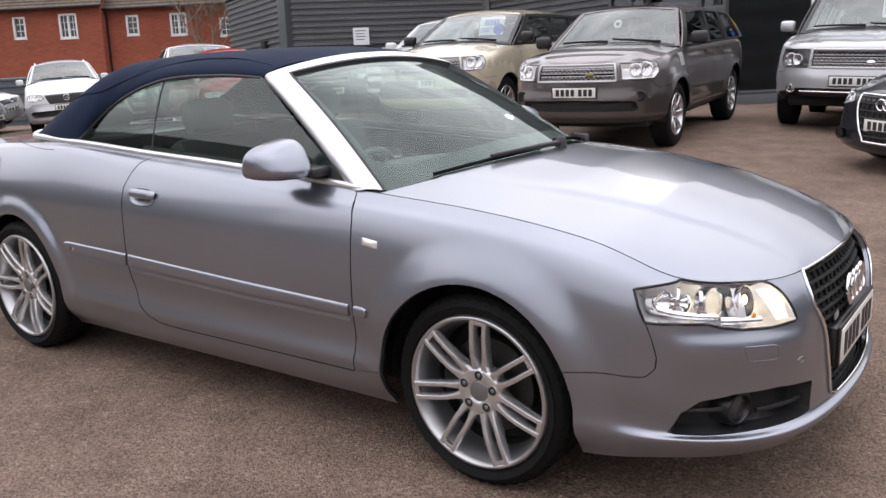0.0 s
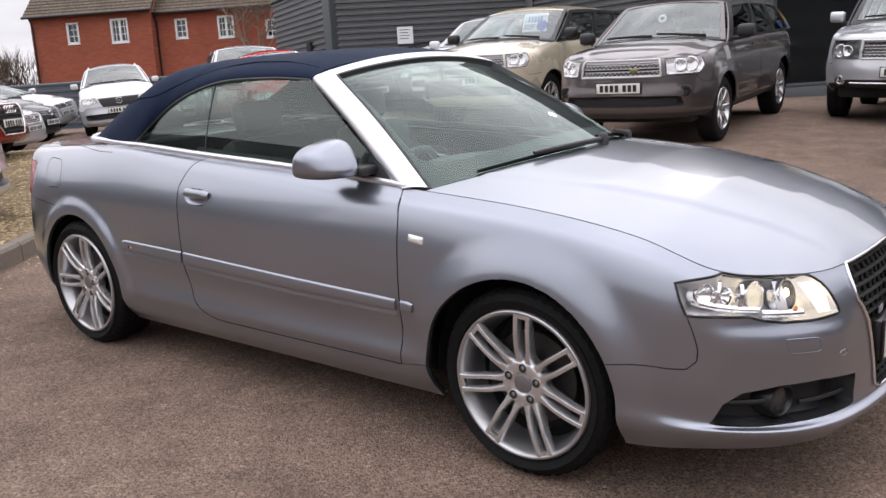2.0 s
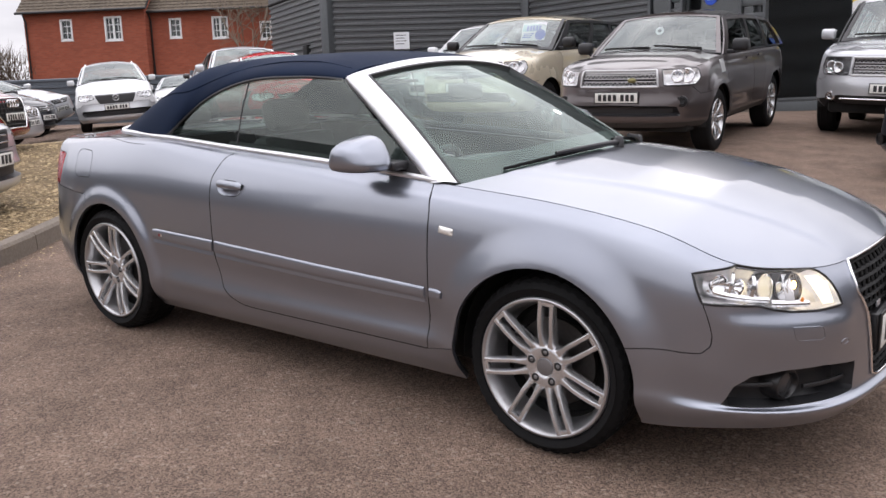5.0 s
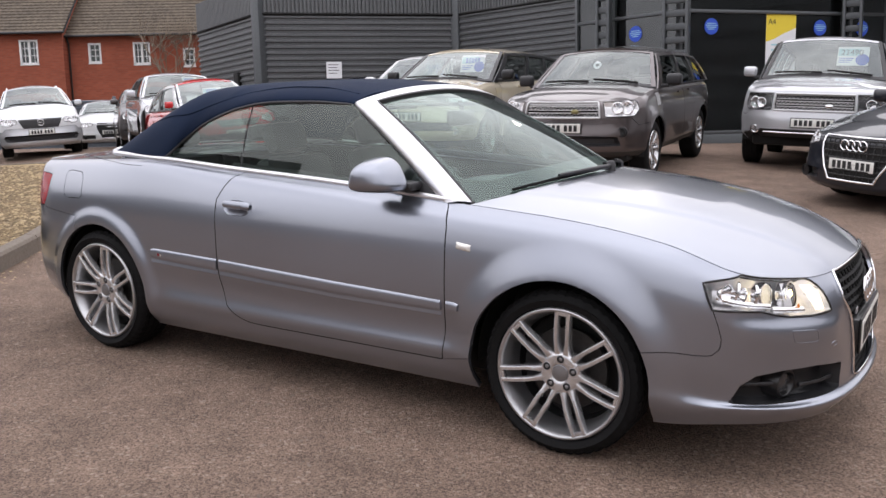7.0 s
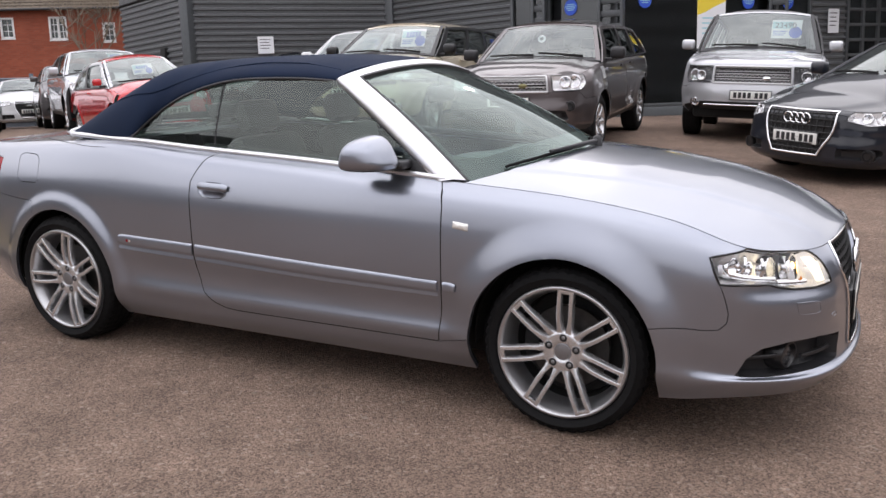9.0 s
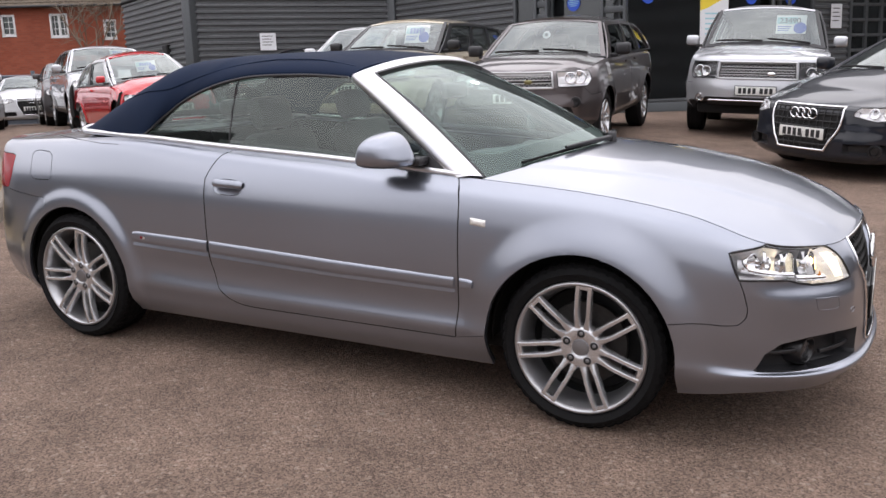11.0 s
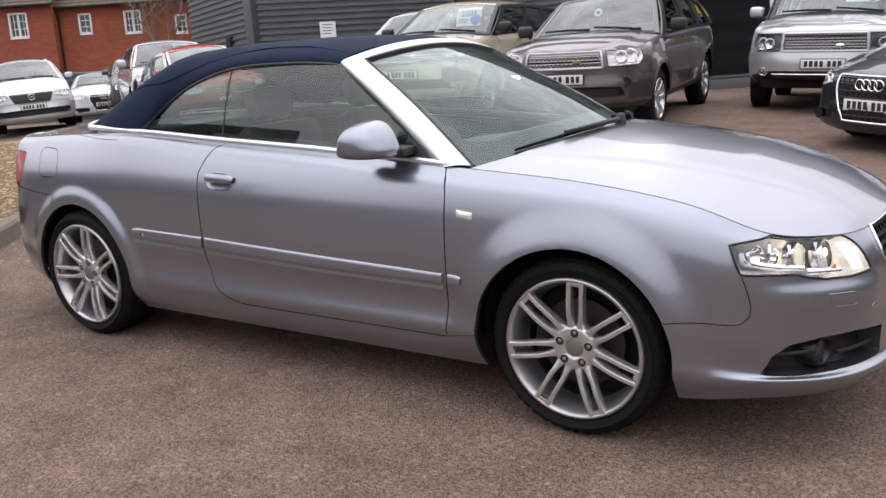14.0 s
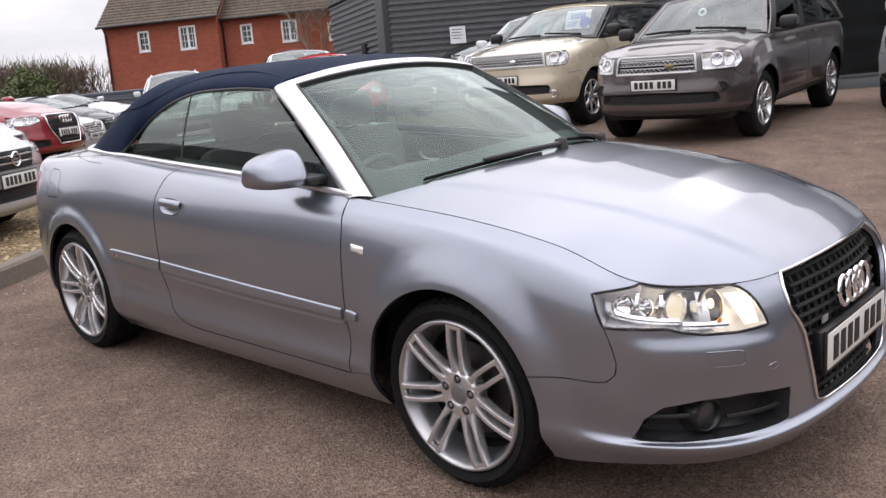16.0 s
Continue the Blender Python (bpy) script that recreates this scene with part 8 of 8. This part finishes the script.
def hedge_spot():
    """A place in the hedge's run: along, off to the side, and the height of its top there."""
    t = rng.random()
    bx, by = -56 + 18.0 * t + rng.gauss(0, 0.9), -8.0 + 24.3 * t + rng.gauss(0, 0.9)
    top = 3.95 + 1.1 * noise.noise(Vector((t * 14.0, 0.3, 0.0))) + 0.5 * noise.noise(Vector((t * 55.0, 2.3, 0.0)))
    return bx, by, top


v, f = [], []
for k in range(90):
    bx, by, top = hedge_spot()
    for q in range(2):
        limbs(v, f, Vector((bx, by, 0.5)), Vector((rng.uniform(-0.3, 0.3), rng.uniform(-0.3, 0.3), 1)), top * 0.42, 0.035, 2, rng, 0.4)
for k in range(75000):
    bx, by, top = hedge_spot()
    z = 0.5 + (top - 0.9) * rng.random() ** 0.9
    way = Vector((rng.gauss(0, 0.4), rng.gauss(0, 0.4), 1)).normalized() * rng.uniform(0.35, 1.0)
    wide = way.cross(Vector((rng.gauss(0, 1), rng.gauss(0, 1), 0))).normalized() * rng.uniform(0.012, 0.030)
    c = Vector((bx, by, z))
    n0 = len(v)
    v += [c - wide, c + wide, c + way]
    f.append((n0, n0 + 1, n0 + 2))
tagged(pydata("hedge_twigs", v, f, HEDGE_TWIG, hedge, "", 60), kind="stuff")
v, f = [], []
for k in range(16000):
    bx, by, top = hedge_spot()
    clump = noise.noise(Vector((bx * 0.25, by * 0.25, 1)))
    if rng.random() > 0.35 + 1.3 * clump:
        continue
    c = Vector((bx, by, 0.5 + (top - 0.8) * rng.random()))
    s_ = rng.uniform(0.03, 0.07)
    e1 = Vector((rng.gauss(0, 1), rng.gauss(0, 1), rng.gauss(0, 1))).normalized()
    e2 = e1.orthogonal().normalized()
    n0 = len(v)
    v += [c - e1 * s_, c + e2 * s_ * 0.6, c + e1 * s_, c - e2 * s_ * 0.6]
    f.append((n0, n0 + 1, n0 + 2, n0 + 3))
tagged(pydata("hedge_leaves", v, f, LEAFY, hedge, "", 0), kind="stuff")

# evergreen shrub before the hedge
shrub = empty("evergreen_shrub", Matrix.Translation((-33.9, 12.3, level(-33.9, 12.3) - 0.1)), "rounded evergreen shrub before the bare hedge", "shrub")
v, f = [], []
for k in range(7):
    limbs(v, f, Vector((0, 0, 0)), Vector((rng.uniform(-0.6, 0.6), rng.uniform(-0.6, 0.6), 1)), 1.5, 0.05, 2, rng, 0.5)
pydata("stems", v, f, BARK, shrub, "", 60)
v, f = [], []
for k in range(9000):
    d_ = Vector((rng.gauss(0, 1), rng.gauss(0, 1), rng.gauss(0, 1))).normalized()
    reach = (0.75 + 0.45 * noise.noise(d_ * 2.1) + 0.2 * noise.noise(d_ * 6.0)) * rng.uniform(0.45, 1.0) ** 0.5
    c = Vector((d_.x * 1.35 * reach, d_.y * 1.35 * reach, max(0.1, 1.75 + d_.z * 1.55 * reach)))
    s_ = rng.uniform(0.04, 0.09)
    e1 = Vector((rng.gauss(0, 1), rng.gauss(0, 1), rng.gauss(0, 1))).normalized()
    e2 = e1.orthogonal().normalized()
    n0 = len(v)
    v += [c - e1 * s_, c + e2 * s_ * 0.6, c + e1 * s_, c - e2 * s_ * 0.6]
    f.append((n0, n0 + 1, n0 + 2, n0 + 3))
pydata("leaves", v, f, material("evergreen_leaf", (0.095, 0.12, 0.045), 0.6, 0.0, 0.4, 20.0, 1.2), shrub, "", 0)

STONE = material("loose_stones", (0.25, 0.195, 0.155), 0.85, 0.0, 0.6, 14.0, 3.0, bump=0.002)


def scatter(name, count, place, size, mat, label, seed):
    """Loose angular stones or chips lying on the ground, as one object."""
    rg = random.Random(seed)
    v, f = [], []
    for _ in range(count):
        spot_ = place(rg)
        if spot_ is None:
            continue
        x, y, z = spot_
        s_ = size(rg)
        n0 = len(v)
        yaw = rg.uniform(0, 6.3)
        for dx, dy, dz in ((-1, -0.6, 0), (1, -0.7, 0), (0.9, 0.7, 0), (-0.8, 0.8, 0), (-0.5, -0.4, 0.8), (0.6, -0.3, 0.7), (0.4, 0.45, 0.9), (-0.5, 0.4, 0.65)):
            dx, dy, dz = dx + rg.uniform(-0.25, 0.25), dy + rg.uniform(-0.25, 0.25), dz * rg.uniform(0.5, 1.1)
            v.append((x + s_ * (dx * math.cos(yaw) - dy * math.sin(yaw)), y + s_ * (dx * math.sin(yaw) + dy * math.cos(yaw)), z + s_ * dz * 0.8 - s_ * 0.15))
        f += [(n0 + a, n0 + b, n0 + c, n0 + d) for a, b, c, d in ((4, 5, 6, 7), (0, 1, 5, 4), (1, 2, 6, 5), (2, 3, 7, 6), (3, 0, 4, 7))]
    ob = pydata(name, v, f, mat, None, "", 0)
    return tagged(ob, label, "stones", kind="stuff")


def yard_spot(rg):
    x, y = rg.uniform(-5.5, 4.5), rg.uniform(-3.4, -0.3) if rg.random() < 0.8 else rg.uniform(-0.3, 4.5)
    return x, y, level(x, y)


scatter("loose_gravel", 17000, yard_spot, lambda rg: 0.0024 + 0.0055 * rg.random() ** 4 + 0.008 * rg.random() ** 14, STONE, "fine loose gravel strewn over the tarmac", 5)


def bed_spot(rg):
    k = rg.randrange(0, 85)
    f_ = 0.032 + rg.random() ** 1.6 * 0.75
    q = BED[k] * (1 - f_) + (BED[k] * 0.12 + np.array([-15.0, -3.0]) * 0.88) * f_
    q = q + np.array([rg.uniform(-0.15, 0.15), rg.uniform(-0.15, 0.15)])
    return q[0], q[1], level(*q) + 0.115 + 0.05 * f_


scatter("bark_chips", 9000, bed_spot, lambda rg: 0.009 + 0.018 * rg.random() ** 2, material("bark_chip", (0.44, 0.335, 0.195), 0.85, 0.0, 0.5, 9.0, 3.0), "pale bark chips and pebbles on the bed", 8)


def kerb_spot(rg):
    k = rg.randrange(0, 60)
    q = BED[k] + np.array([rg.gauss(0.22, 0.16), rg.gauss(-0.22, 0.16)])
    return q[0], q[1], level(*q)


scatter("kerb_side_chips", 420, kerb_spot, lambda rg: 0.004 + 0.009 * rg.random() ** 2, bpy.data.materials["bark_chip"], "bark chips spilled along the kerb", 9)
